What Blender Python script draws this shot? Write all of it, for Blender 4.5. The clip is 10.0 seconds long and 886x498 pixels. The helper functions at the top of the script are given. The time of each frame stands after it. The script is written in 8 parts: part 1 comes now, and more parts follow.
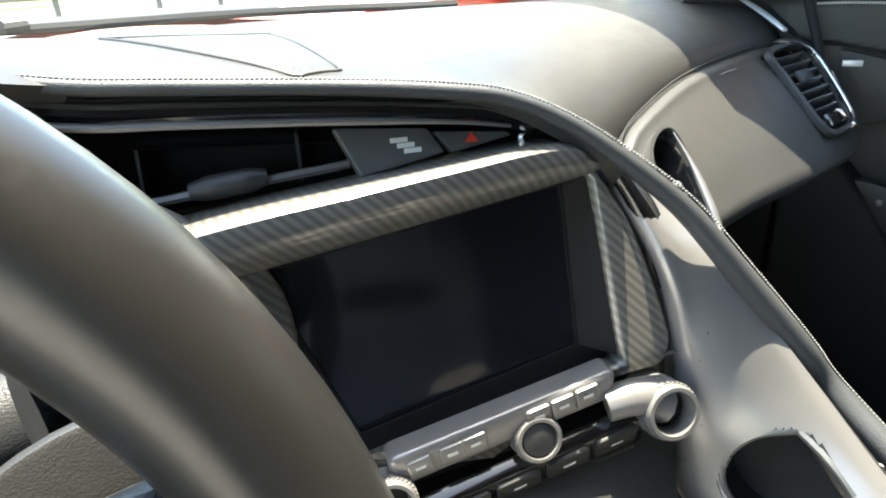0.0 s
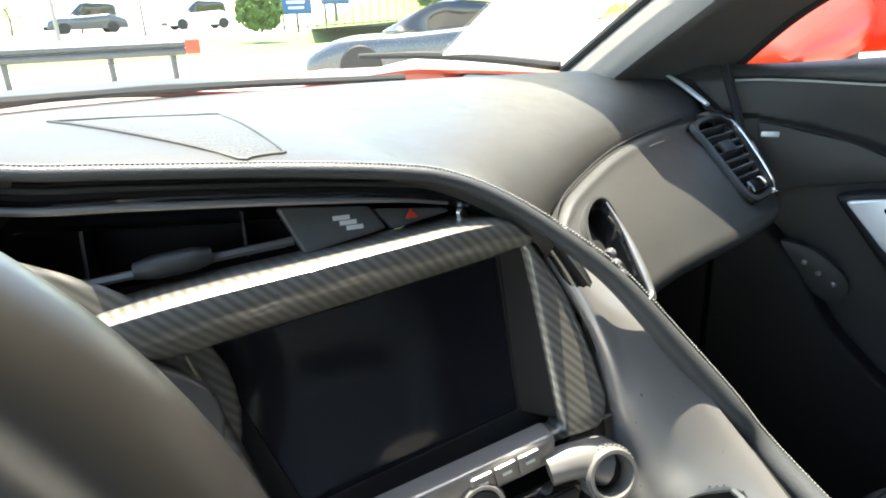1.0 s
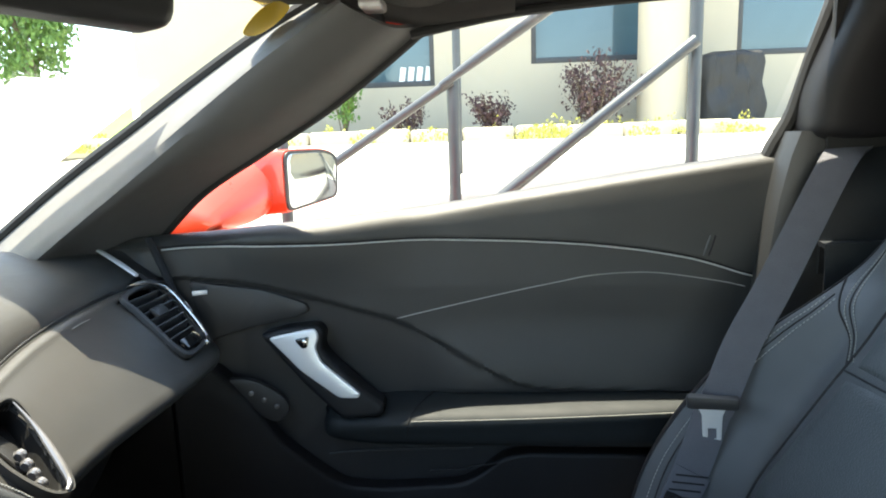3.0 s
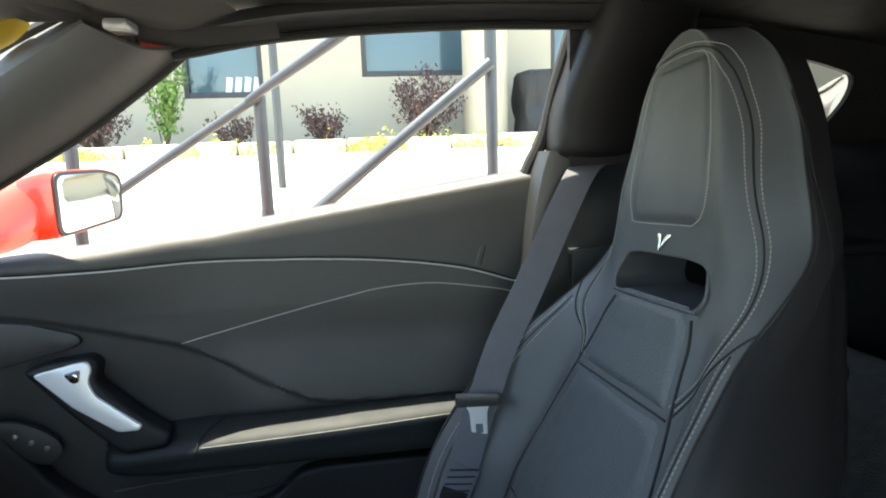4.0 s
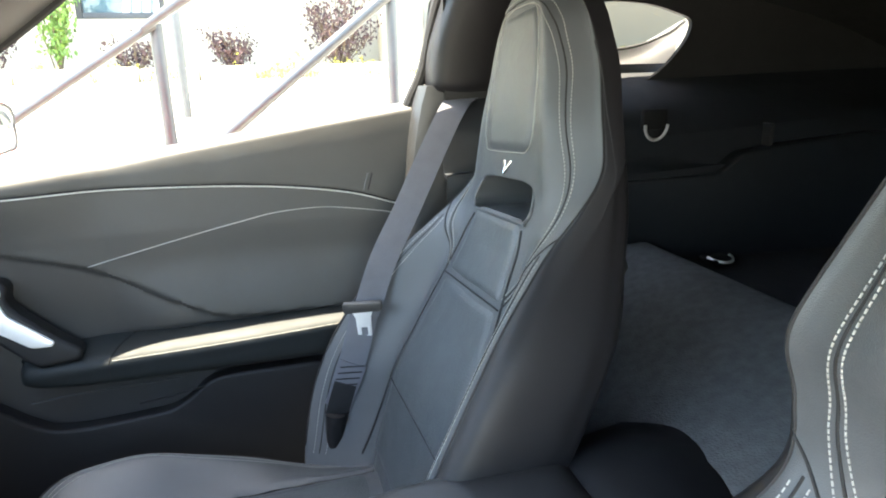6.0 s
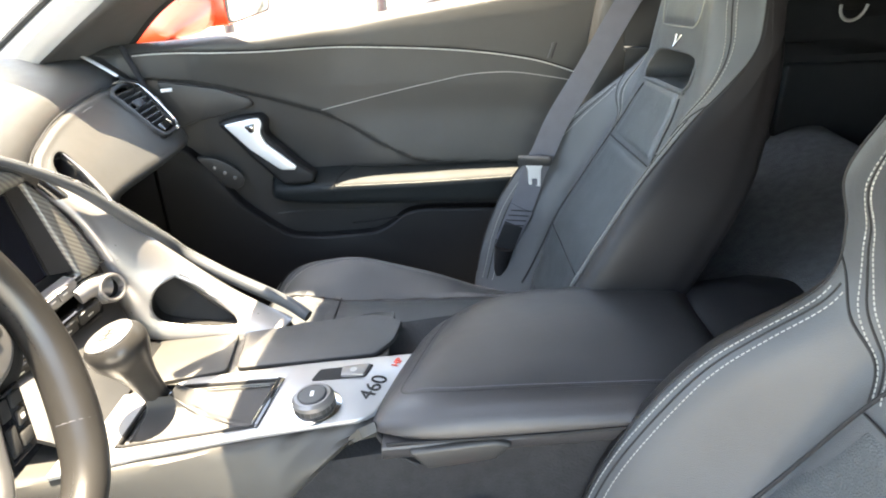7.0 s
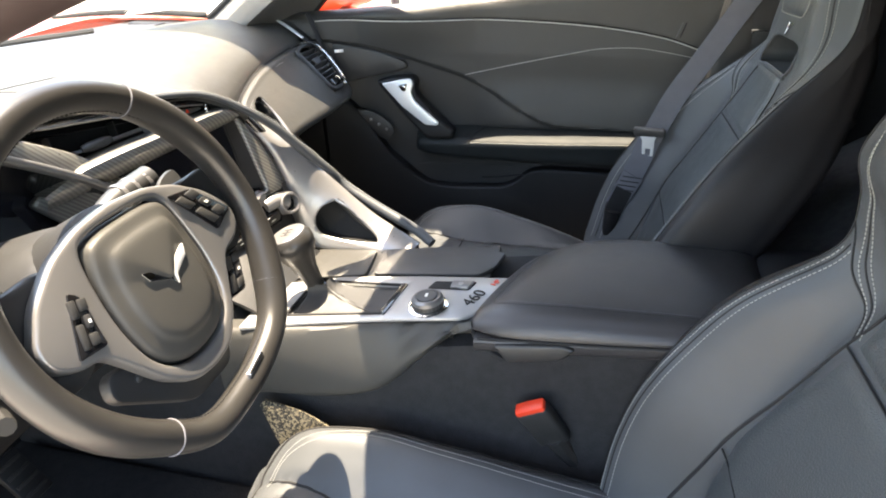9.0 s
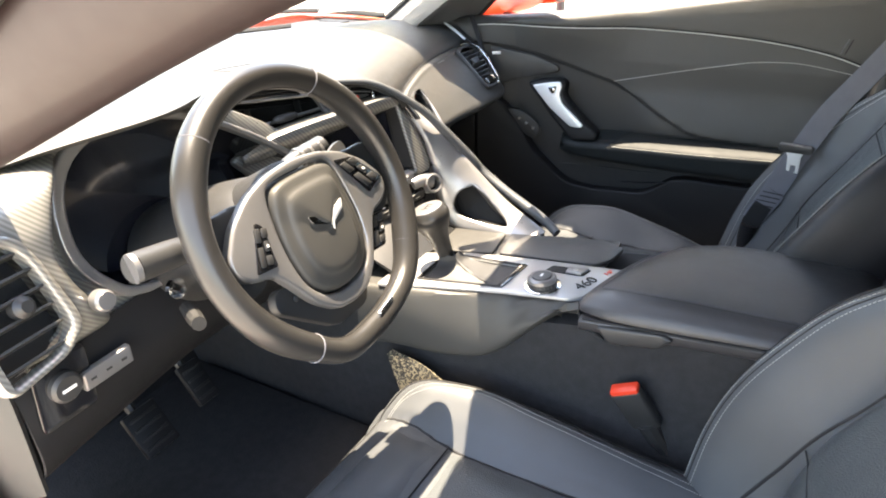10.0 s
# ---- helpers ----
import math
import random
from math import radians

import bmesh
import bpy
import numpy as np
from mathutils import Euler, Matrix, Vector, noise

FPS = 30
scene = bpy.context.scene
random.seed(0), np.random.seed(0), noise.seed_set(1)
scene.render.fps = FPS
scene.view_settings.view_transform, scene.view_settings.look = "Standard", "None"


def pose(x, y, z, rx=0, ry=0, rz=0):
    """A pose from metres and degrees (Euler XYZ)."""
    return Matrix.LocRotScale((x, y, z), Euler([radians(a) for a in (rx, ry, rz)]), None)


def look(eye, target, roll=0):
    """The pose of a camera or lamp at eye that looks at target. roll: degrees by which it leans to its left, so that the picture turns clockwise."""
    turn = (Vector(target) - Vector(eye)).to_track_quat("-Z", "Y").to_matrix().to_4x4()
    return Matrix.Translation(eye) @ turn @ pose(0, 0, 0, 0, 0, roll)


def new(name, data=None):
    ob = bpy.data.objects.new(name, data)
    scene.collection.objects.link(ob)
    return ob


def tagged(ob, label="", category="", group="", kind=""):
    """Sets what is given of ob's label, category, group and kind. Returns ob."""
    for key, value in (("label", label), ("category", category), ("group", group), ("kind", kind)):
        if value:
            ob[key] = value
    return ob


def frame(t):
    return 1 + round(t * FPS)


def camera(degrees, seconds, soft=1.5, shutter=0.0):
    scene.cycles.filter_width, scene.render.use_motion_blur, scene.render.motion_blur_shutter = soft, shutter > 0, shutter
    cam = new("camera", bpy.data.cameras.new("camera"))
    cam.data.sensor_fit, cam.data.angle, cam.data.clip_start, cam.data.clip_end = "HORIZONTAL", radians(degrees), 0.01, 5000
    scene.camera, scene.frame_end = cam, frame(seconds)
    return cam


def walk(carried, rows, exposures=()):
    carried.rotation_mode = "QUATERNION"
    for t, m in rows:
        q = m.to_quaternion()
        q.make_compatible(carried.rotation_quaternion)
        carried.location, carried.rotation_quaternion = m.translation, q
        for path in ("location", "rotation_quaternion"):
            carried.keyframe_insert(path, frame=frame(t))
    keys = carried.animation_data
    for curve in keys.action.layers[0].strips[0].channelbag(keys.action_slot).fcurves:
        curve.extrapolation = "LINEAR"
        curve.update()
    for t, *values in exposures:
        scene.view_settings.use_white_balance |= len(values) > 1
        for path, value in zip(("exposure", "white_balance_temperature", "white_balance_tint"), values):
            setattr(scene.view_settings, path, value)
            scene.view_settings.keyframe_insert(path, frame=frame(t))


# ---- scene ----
from mathutils.bvhtree import BVHTree

# ---- camera ----
cam = camera(69.5, 10.0, soft=1.9)
PATH = [
    (0, (-0.258, 0.112, 0.992), (0.868, 1.538, 0.156), -3.0),
    (0.5, (-0.261, 0.112, 0.993), (0.894, 1.574, 0.267), -3.0),
    (1, (-0.258, 0.095, 1.006), (1.02, 1.481, 0.336), -2.4),
    (1.5, (-0.255, 0.063, 1.025), (1.261, 1.249, 0.483), -2.9),
    (2, (-0.254, 0.026, 1.04), (1.498, 0.888, 0.605), -2.6),
    (2.5, (-0.268, -0.007, 1.057), (1.635, 0.491, 0.693), -2.2),
    (3, (-0.289, -0.049, 1.078), (1.674, 0.115, 0.733), -1.8),
    (3.2, (-0.299, -0.064, 1.09), (1.672, -0.037, 0.752), -1.5),
    (4.3, (-0.337, -0.18, 1.091), (1.598, -0.567, 0.769), -2.2),
    (4.5, (-0.345, -0.187, 1.09), (1.581, -0.622, 0.775), -2.2),
    (5, (-0.373, -0.204, 1.081), (1.536, -0.707, 0.763), -2.0),
    (5.2, (-0.385, -0.203, 1.084), (1.522, -0.713, 0.762), -1.9),
    (6.3, (-0.524, -0.191, 1.114), (1.306, -0.615, 0.429), -1.4),
    (6.5, (-0.562, -0.185, 1.119), (1.274, -0.458, 0.373), -1.5),
    (7, (-0.682, -0.181, 1.125), (1.111, -0.14, 0.241), -1.6),
    (7.5, (-0.775, -0.191, 1.158), (0.98, -0.015, 0.214), -1.8),
    (8, (-0.823, -0.212, 1.166), (0.897, 0.112, 0.198), -2.0),
    (8.5, (-0.843, -0.242, 1.173), (0.871, 0.125, 0.21), -1.9),
    (9, (-0.874, -0.252, 1.178), (0.817, 0.209, 0.214), -1.9),
    (9.5, (-0.921, -0.274, 1.195), (0.732, 0.329, 0.244), -2.0),
    (10, (-0.974, -0.33, 1.195), (0.557, 0.553, 0.258), -2.2),
]
walk(cam, [(t, look(eye, target, roll)) for t, eye, target, roll in PATH],
     exposures=[(0, 3.18, 7300, 4), (1.0, 3.02, 7300, 4), (1.5, 2.8, 7300, 4), (2.5, 2.6, 7300, 4), (3.0, 2.98, 7300, 4), (4.5, 3.15, 7350, 4), (5.2, 3.67, 7450, 5),
                (6.5, 4.47, 8050, 9), (7.0, 4.28, 8400, 10), (7.5, 3.84, 8450, 12), (8.0, 3.26, 8400, 12), (9.0, 3.5, 8250, 12), (9.5, 3.58, 8250, 13), (10, 3.66, 8250, 13)])

# ---- sky and sun ----
SUN_EL, SUN_AZ = 77.0, 28.0     # degrees above the horizon; from straight ahead, positive towards the passenger side
world = bpy.data.worlds.new("world")
scene.world = world
world.use_nodes = True
wn = world.node_tree
sky = wn.nodes.new("ShaderNodeTexSky")
sky.sky_type, sky.sun_disc = "NISHITA", False
sky.sun_elevation, sky.sun_rotation = radians(SUN_EL), radians(SUN_AZ)
wn.links.new(sky.outputs[0], wn.nodes["Background"].inputs[0])
wn.nodes["Background"].inputs[1].default_value = 0.15
sun = new("sun", bpy.data.lights.new("sun", "SUN"))
sun.data.energy, sun.data.angle, sun.data.color = 3.0, radians(0.5), (1.0, 0.95, 0.86)
_el, _az = radians(SUN_EL), radians(SUN_AZ)
sun.matrix_world = look((math.sin(_az) * math.cos(_el) * 9, math.cos(_az) * math.cos(_el) * 9, math.sin(_el) * 9), (0, 0, 0))


# ---- materials ----
def material(name, base, rough=0.5, metal=0.0, vary=0.15, scale=6.0, grain=0.0, grain_scale=900.0, coat=0.0, dirt=0.0, spec=0.5, sheen=0.0):
    m = bpy.data.materials.new(name)
    m.use_nodes = True
    t = m.node_tree
    b = t.nodes["Principled BSDF"]
    b.inputs["Roughness"].default_value, b.inputs["Metallic"].default_value = rough, metal
    b.inputs["Specular IOR Level"].default_value = spec
    b.inputs["Coat Weight"].default_value, b.inputs["Coat Roughness"].default_value = coat, 0.06
    b.inputs["Sheen Weight"].default_value = sheen
    co = t.nodes.new("ShaderNodeTexCoord")
    n = t.nodes.new("ShaderNodeTexNoise")
    n.inputs["Scale"].default_value, n.inputs["Detail"].default_value = scale, 5
    t.links.new(co.outputs["Object"], n.inputs["Vector"])
    mix = t.nodes.new("ShaderNodeMix")
    mix.data_type = "RGBA"
    mix.inputs[6].default_value = (*[c * (1 - vary) for c in base], 1)
    mix.inputs[7].default_value = (*[min(1, c * (1 + vary)) for c in base], 1)
    t.links.new(n.outputs["Fac"], mix.inputs[0])
    t.links.new(mix.outputs[2], b.inputs["Base Color"])
    r = t.nodes.new("ShaderNodeMapRange")
    r.inputs[3].default_value, r.inputs[4].default_value = max(0.02, rough - 0.07), min(1, rough + 0.09 + dirt)
    n2 = t.nodes.new("ShaderNodeTexNoise")
    n2.inputs["Scale"].default_value, n2.inputs["Detail"].default_value = scale * 7, 6
    t.links.new(co.outputs["Object"], n2.inputs["Vector"])
    t.links.new(n2.outputs["Fac"], r.inputs[0])
    t.links.new(r.outputs[0], b.inputs["Roughness"])
    if grain:
        v = t.nodes.new("ShaderNodeTexVoronoi")
        v.inputs["Scale"].default_value = grain_scale
        t.links.new(co.outputs["Object"], v.inputs["Vector"])
        bump = t.nodes.new("ShaderNodeBump")
        bump.inputs["Strength"].default_value, bump.inputs["Distance"].default_value = grain, 0.0006
        t.links.new(v.outputs["Distance"], bump.inputs["Height"])
        t.links.new(bump.outputs[0], b.inputs["Normal"])
    return m


def woven(name):
    """Carbon fibre twill: diagonal bands with cross threads under a clear coat."""
    m = material(name, (0.03, 0.03, 0.03), 0.3, 0.0, coat=0.7)
    t = m.node_tree
    b = t.nodes["Principled BSDF"]
    co = t.nodes.new("ShaderNodeTexCoord")
    run = t.nodes.new("ShaderNodeVectorMath")
    run.operation = "DOT_PRODUCT"
    run.inputs[1].default_value = (0.732, -0.11, 0.673)     # across the bands
    t.links.new(co.outputs["Object"], run.inputs[0])
    rot = t.nodes.new("ShaderNodeCombineXYZ")
    t.links.new(run.outputs["Value"], rot.inputs[0])
    w = t.nodes.new("ShaderNodeTexWave")
    w.wave_profile = "SIN"
    w.inputs["Scale"].default_value, w.inputs["Distortion"].default_value = 58, 0.0
    t.links.new(rot.outputs[0], w.inputs[0])
    ramp = t.nodes.new("ShaderNodeValToRGB")
    ramp.color_ramp.elements[0].color, ramp.color_ramp.elements[1].color = (0.125, 0.121, 0.109, 1), (0.225, 0.217, 0.194, 1)
    t.links.new(w.outputs["Fac"], ramp.inputs[0])
    t.links.new(ramp.outputs[0], b.inputs["Base Color"])
    b.inputs["Metallic"].default_value = 0.2
    return m


M_LEATHER = material("black_leather", (0.057, 0.061, 0.065), 0.42, vary=0.25, grain=0.35, grain_scale=1100, spec=0.38)
M_PERF = material("perforated_leather", (0.049, 0.055, 0.058), 0.4, vary=0.2, grain=0.8, grain_scale=420)
M_VINYL = material("dash_vinyl", (0.046, 0.045, 0.042), 0.42, vary=0.2, grain=0.25, grain_scale=1400, spec=0.32)
M_GRILLE = material("perforated_vinyl", (0.044, 0.043, 0.04), 0.5, vary=0.2, grain=1.0, grain_scale=420, spec=0.3)
M_SWITCH = material("grey_switch_plastic", (0.085, 0.085, 0.083), 0.4, vary=0.15, grain=0.2, grain_scale=1500)
# black plastic; on glove box, kick panel and map pocket it paints deep shade
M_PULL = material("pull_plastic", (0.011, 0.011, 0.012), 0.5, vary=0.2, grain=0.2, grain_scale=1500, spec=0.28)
M_ARMREST = material("armrest_leather", (0.0105, 0.0135, 0.0145), 0.6, vary=0.2, grain=0.3, grain_scale=1200, spec=0.3)
M_DOORV = material("door_vinyl", (0.036, 0.036, 0.0345), 0.45, vary=0.15, grain=0.4, grain_scale=1300)
M_PLASTIC = material("black_plastic", (0.026, 0.026, 0.026), 0.45, vary=0.2, grain=0.2, grain_scale=1500)
M_GLOSS = material("gloss_black", (0.008, 0.008, 0.009), 0.12, vary=0.1, coat=0.6)
# darker seat leather: shade of the flanks is put into the colour
M_SIDE = material("shaded_side_leather", (0.012, 0.0115, 0.013), 0.5, vary=0.2, grain=0.3, grain_scale=1100, spec=0.3)
M_DARK = material("deep_black", (0.006, 0.006, 0.006), 0.8)
M_SILVER = material("satin_silver", (0.22, 0.215, 0.213), 0.3, 0.6, vary=0.1, scale=20)
M_WING = material("satin_wing_paint", (0.29, 0.282, 0.278), 0.3, 0.5, vary=0.1, scale=20)
M_BRIGHT = material("bright_satin_metal", (0.75, 0.75, 0.74), 0.34, 0.4, vary=0.05)
M_CHROME = material("chrome", (0.75, 0.75, 0.75), 0.12, 1.0, vary=0.05)
M_MIRROR = material("mirror_glass", (0.55, 0.57, 0.57), 0.02, 1.0, vary=0.02)
M_CARBON = woven("carbon_fibre")
M_RED = material("red_paint", (0.52, 0.042, 0.012), 0.3, vary=0.08, coat=0.6, scale=3)
M_CARPET = material("black_carpet", (0.022, 0.022, 0.023), 0.95, vary=0.4, scale=60, grain=1.0, grain_scale=300, spec=0.3)
M_LEDGE = material("blue_black_trim", (0.01, 0.0125, 0.016), 0.6, vary=0.2, grain=0.4, grain_scale=700)
M_CARGO = material("grey_black_carpet", (0.12, 0.12, 0.122), 0.95, vary=0.4, scale=60, grain=1.0, grain_scale=300, spec=0.3)
M_SUEDE = material("headliner", (0.045, 0.042, 0.04), 0.9, vary=0.15, grain=0.4, grain_scale=900)
M_PILLAR = material("pillar_trim", (0.1, 0.099, 0.096), 0.7, vary=0.12, grain=0.5, grain_scale=1000)
def loop_mat(name):
    """Coarse looped pile: mostly black loops with tan ones among them."""
    m = material(name, (0.02, 0.02, 0.018), 0.95, grain=1.0, grain_scale=330)
    t = m.node_tree
    co = t.nodes.new("ShaderNodeTexCoord")
    v = t.nodes.new("ShaderNodeTexVoronoi")
    v.inputs["Scale"].default_value = 330
    t.links.new(co.outputs["Object"], v.inputs["Vector"])
    ramp = t.nodes.new("ShaderNodeValToRGB")
    ramp.color_ramp.interpolation = "CONSTANT"
    ramp.color_ramp.elements[0].color = (0.008, 0.008, 0.007, 1)
    ramp.color_ramp.elements[1].position, ramp.color_ramp.elements[1].color = 0.62, (0.13, 0.11, 0.072, 1)
    e = ramp.color_ramp.elements.new(0.45)
    e.color = (0.04, 0.035, 0.026, 1)
    split = t.nodes.new("ShaderNodeSeparateColor")
    t.links.new(v.outputs["Color"], split.inputs[0])
    t.links.new(split.outputs[0], ramp.inputs[0])
    t.links.new(ramp.outputs[0], t.nodes["Principled BSDF"].inputs["Base Color"])
    return m


M_LOOP = loop_mat("coarse_loop_mat")
M_BELT = material("belt_webbing", (0.1, 0.1, 0.115), 0.75, vary=0.15, scale=40, grain=0.8, grain_scale=700)
M_THREAD = material("pale_thread", (0.27, 0.27, 0.255), 0.7)
M_PIPING = material("pale_piping", (0.5, 0.5, 0.47), 0.5)
M_PLATE = material("pale_satin_metal", (0.34, 0.337, 0.333), 0.33, 0.4, vary=0.08, scale=25)
M_SEAM = material("seam_shadow", (0.008, 0.008, 0.009), 0.8)
M_REDP = material("red_button", (0.75, 0.05, 0.02), 0.4)
M_WHITE = material("white_print", (0.75, 0.75, 0.72), 0.5)
M_SCREEN = material("dark_display", (0.011, 0.012, 0.016), 0.1, vary=0.1, coat=0.4)
M_STEEL = material("painted_steel", (0.075, 0.077, 0.078), 0.4, 0.5, vary=0.25, scale=14)
M_STUCCO = material("cream_stucco", (0.4, 0.35, 0.265), 0.85, vary=0.08, scale=1.2, grain=0.6, grain_scale=90)
M_CONCRETE = material("pale_concrete", (0.48, 0.45, 0.4), 0.85, vary=0.16, scale=1.5, grain=0.5, grain_scale=70)
M_ASPHALT = material("asphalt", (0.2, 0.195, 0.185), 0.9, vary=0.2, scale=0.8, grain=0.8, grain_scale=60)
M_GRASS = material("grass", (0.16, 0.23, 0.05), 0.9, vary=0.35, scale=0.5, grain=1.0, grain_scale=30)
M_STONE = material("planter_stone", (0.42, 0.38, 0.29), 0.9, vary=0.2, scale=6)
M_WINFRAME = material("dark_window_frame", (0.03, 0.032, 0.035), 0.5)
M_LEAFG = material("green_leaf", (0.09, 0.17, 0.03), 0.6, vary=0.5, scale=9)
M_LEAFR = material("purple_leaf", (0.05, 0.022, 0.024), 0.6, vary=0.5, scale=9)
M_LEAFY = material("yellow_green_leaf", (0.34, 0.33, 0.06), 0.6, vary=0.4, scale=9)
M_BARK = material("bark", (0.12, 0.09, 0.06), 0.9, vary=0.3, scale=20)
M_TARP = material("black_tarpaulin", (0.013, 0.013, 0.014), 0.62, vary=0.3, scale=5)
M_NAVY = material("navy_board", (0.02, 0.03, 0.07), 0.5)
M_GREENSIGN = material("green_sign", (0.0, 0.16, 0.09), 0.5)
M_BLUE = material("blue_sign", (0.02, 0.1, 0.3), 0.5)
# driver pillar skin only, far darker than the red of the body
M_FRAME = material("dark_pillar_skin", (0.014, 0.006, 0.006), 0.55, vary=0.2, coat=0.1)
M_WHEEL = material("wheel_leather", (0.023, 0.022, 0.021), 0.32, vary=0.12, scale=60)
M_LID = material("armrest_lid_leather", (0.036, 0.034, 0.035), 0.36, vary=0.25, scale=9, grain=0.35, grain_scale=1100)
M_BOOT = material("boot_leather", (0.02, 0.02, 0.02), 0.5, vary=0.2, scale=30, grain=0.4, grain_scale=900)
M_RUBBER = material("rubber", (0.012, 0.012, 0.012), 0.7)
M_CARGREY = material("dark_grey_paint", (0.03, 0.038, 0.046), 0.25, vary=0.05, coat=1.0)
M_CARWHITE = material("white_paint", (0.75, 0.75, 0.75), 0.3, vary=0.03, coat=0.6)
M_YELLOW = material("yellow_tag", (0.75, 0.5, 0.03), 0.5)


def glass_material(name, tint, rough=0.0, thin=True):
    m = bpy.data.materials.new(name)
    m.use_nodes = True
    t = m.node_tree
    out = t.nodes["Material Output"]
    t.nodes.remove(t.nodes["Principled BSDF"])
    tr = t.nodes.new("ShaderNodeBsdfTransparent")
    tr.inputs[0].default_value = (*tint, 1)
    gl = t.nodes.new("ShaderNodeBsdfGlossy")
    gl.inputs["Roughness"].default_value = rough
    fr = t.nodes.new("ShaderNodeFresnel")
    fr.inputs[0].default_value = 1.45
    mx = t.nodes.new("ShaderNodeMixShader")
    t.links.new(fr.outputs[0], mx.inputs[0])
    t.links.new(tr.outputs[0], mx.inputs[1])
    t.links.new(gl.outputs[0], mx.inputs[2])
    t.links.new(mx.outputs[0], out.inputs[0])
    return m


M_GLASS = glass_material("clear_glass", (0.93, 0.96, 0.94))
M_TINT = glass_material("tinted_glass", (0.22, 0.23, 0.23))
M_BLDGLASS = material("blue_reflecting_glass", (0.05, 0.09, 0.11), 0.06, vary=0.2, scale=1.0, coat=0.5)


def paper_material(name):
    """Thin white paper that lets some light through."""
    m = material(name, (0.82, 0.82, 0.8), 0.7, vary=0.03)
    t = m.node_tree
    tr = t.nodes.new("ShaderNodeBsdfTranslucent")
    tr.inputs["Color"].default_value = (0.85, 0.85, 0.83, 1)
    mix = t.nodes.new("ShaderNodeMixShader")
    mix.inputs[0].default_value = 0.45
    t.links.new(t.nodes["Principled BSDF"].outputs[0], mix.inputs[1])
    t.links.new(tr.outputs[0], mix.inputs[2])
    t.links.new(mix.outputs[0], t.nodes["Material Output"].inputs["Surface"])
    return m


M_PAPER = paper_material("translucent_paper")

# ---- mesh tools ----
def crv(pts, n):
    """A smooth curve through pts, n points long, evenly spread by length."""
    P = [Vector(p) for p in pts]
    if len(P) == 2:
        return [P[0].lerp(P[1], i / (n - 1)) for i in range(n)]
    Q = [P[0] * 2 - P[1]] + P + [P[-1] * 2 - P[-2]]
    dense = []
    for i in range(len(P) - 1):
        a, b, c, d = Q[i:i + 4]
        for k in range(16):
            t = k / 16
            dense.append(0.5 * (2 * b + (c - a) * t + (2 * a - 5 * b + 4 * c - d) * t * t + (3 * b - a - 3 * c + d) * t ** 3))
    dense.append(P[-1])
    run = [0.0]
    for p, q in zip(dense, dense[1:]):
        run.append(run[-1] + (q - p).length)
    out, j = [], 0
    for i in range(n):
        s = run[-1] * i / (n - 1)
        while j < len(run) - 2 and run[j + 1] < s:
            j += 1
        f = (s - run[j]) / max(1e-9, run[j + 1] - run[j])
        out.append(dense[j].lerp(dense[j + 1], f))
    return out


def ring(pts, m):
    """A smooth closed line through pts, m points for each stretch between two of them."""
    P = [Vector(p) for p in pts]
    out = []
    for i in range(len(P)):
        a, b, c, d = (P[(i + k) % len(P)] for k in (-1, 0, 1, 2))
        for k in range(m):
            t = k / m
            out.append(0.5 * (2 * b + (c - a) * t + (2 * a - 5 * b + 4 * c - d) * t * t + (3 * b - a - 3 * c + d) * t ** 3))
    return out + out[:1]


def net(rows, nu, nv, closed=False, caps=False, stretch=0):
    """A smooth sheet over rows of control points: nv points along each row, nu rows. closed: each row is a ring; stretch: points between neighbours of a ring."""
    if stretch:
        along = [ring(r, stretch) for r in rows]
        nv = len(along[0])
    else:
        along = [crv(r + ([r[0]] if closed else []), nv) for r in rows]
    cols = [crv([r[j] for r in along], nu) for j in range(nv)]
    bm = bmesh.new()
    V = [[bm.verts.new(cols[j][i]) for j in range(nv - (1 if closed else 0))] for i in range(nu)]
    w = len(V[0])
    for i in range(nu - 1):
        for j in range(w if closed else w - 1):
            bm.faces.new((V[i][j], V[i][(j + 1) % w], V[i + 1][(j + 1) % w], V[i + 1][j]))
    if caps and closed:
        bm.faces.new(V[0][::-1])
        bm.faces.new(V[-1])
    bmesh.ops.recalc_face_normals(bm, faces=bm.faces)
    return bm


def thick(bm, d):
    bmesh.ops.solidify(bm, geom=bm.faces[:], thickness=d)
    return bm


def tube(pts, r, n=None, sides=10, flat=1.0, up=(0, 0, 1), caps=True):
    """A round or flattened bar along a smooth curve; r may be a list of radii along it."""
    n = n or max(2, 6 * (len(pts) - 1) + 1)
    P = crv(pts, n)
    R = [r] * n if not isinstance(r, (list, tuple)) else [np.interp(i / (n - 1), np.linspace(0, 1, len(r)), r) for i in range(n)]
    bm = bmesh.new()
    rings = []
    for i, p in enumerate(P):
        d = (P[min(i + 1, n - 1)] - P[max(i - 1, 0)]).normalized()
        side = d.cross(Vector(up))
        side = side.normalized() if side.length > 1e-4 else Vector((1, 0, 0))
        top = side.cross(d)
        rings.append([bm.verts.new(p + side * math.cos(a) * R[i] + top * math.sin(a) * R[i] * flat) for a in [2 * math.pi * k / sides for k in range(sides)]])
    for a, b in zip(rings, rings[1:]):
        for k in range(sides):
            bm.faces.new((a[k], a[(k + 1) % sides], b[(k + 1) % sides], b[k]))
    if caps:
        bm.faces.new(rings[0][::-1])
        bm.faces.new(rings[-1])
    bmesh.ops.recalc_face_normals(bm, faces=bm.faces)
    return bm


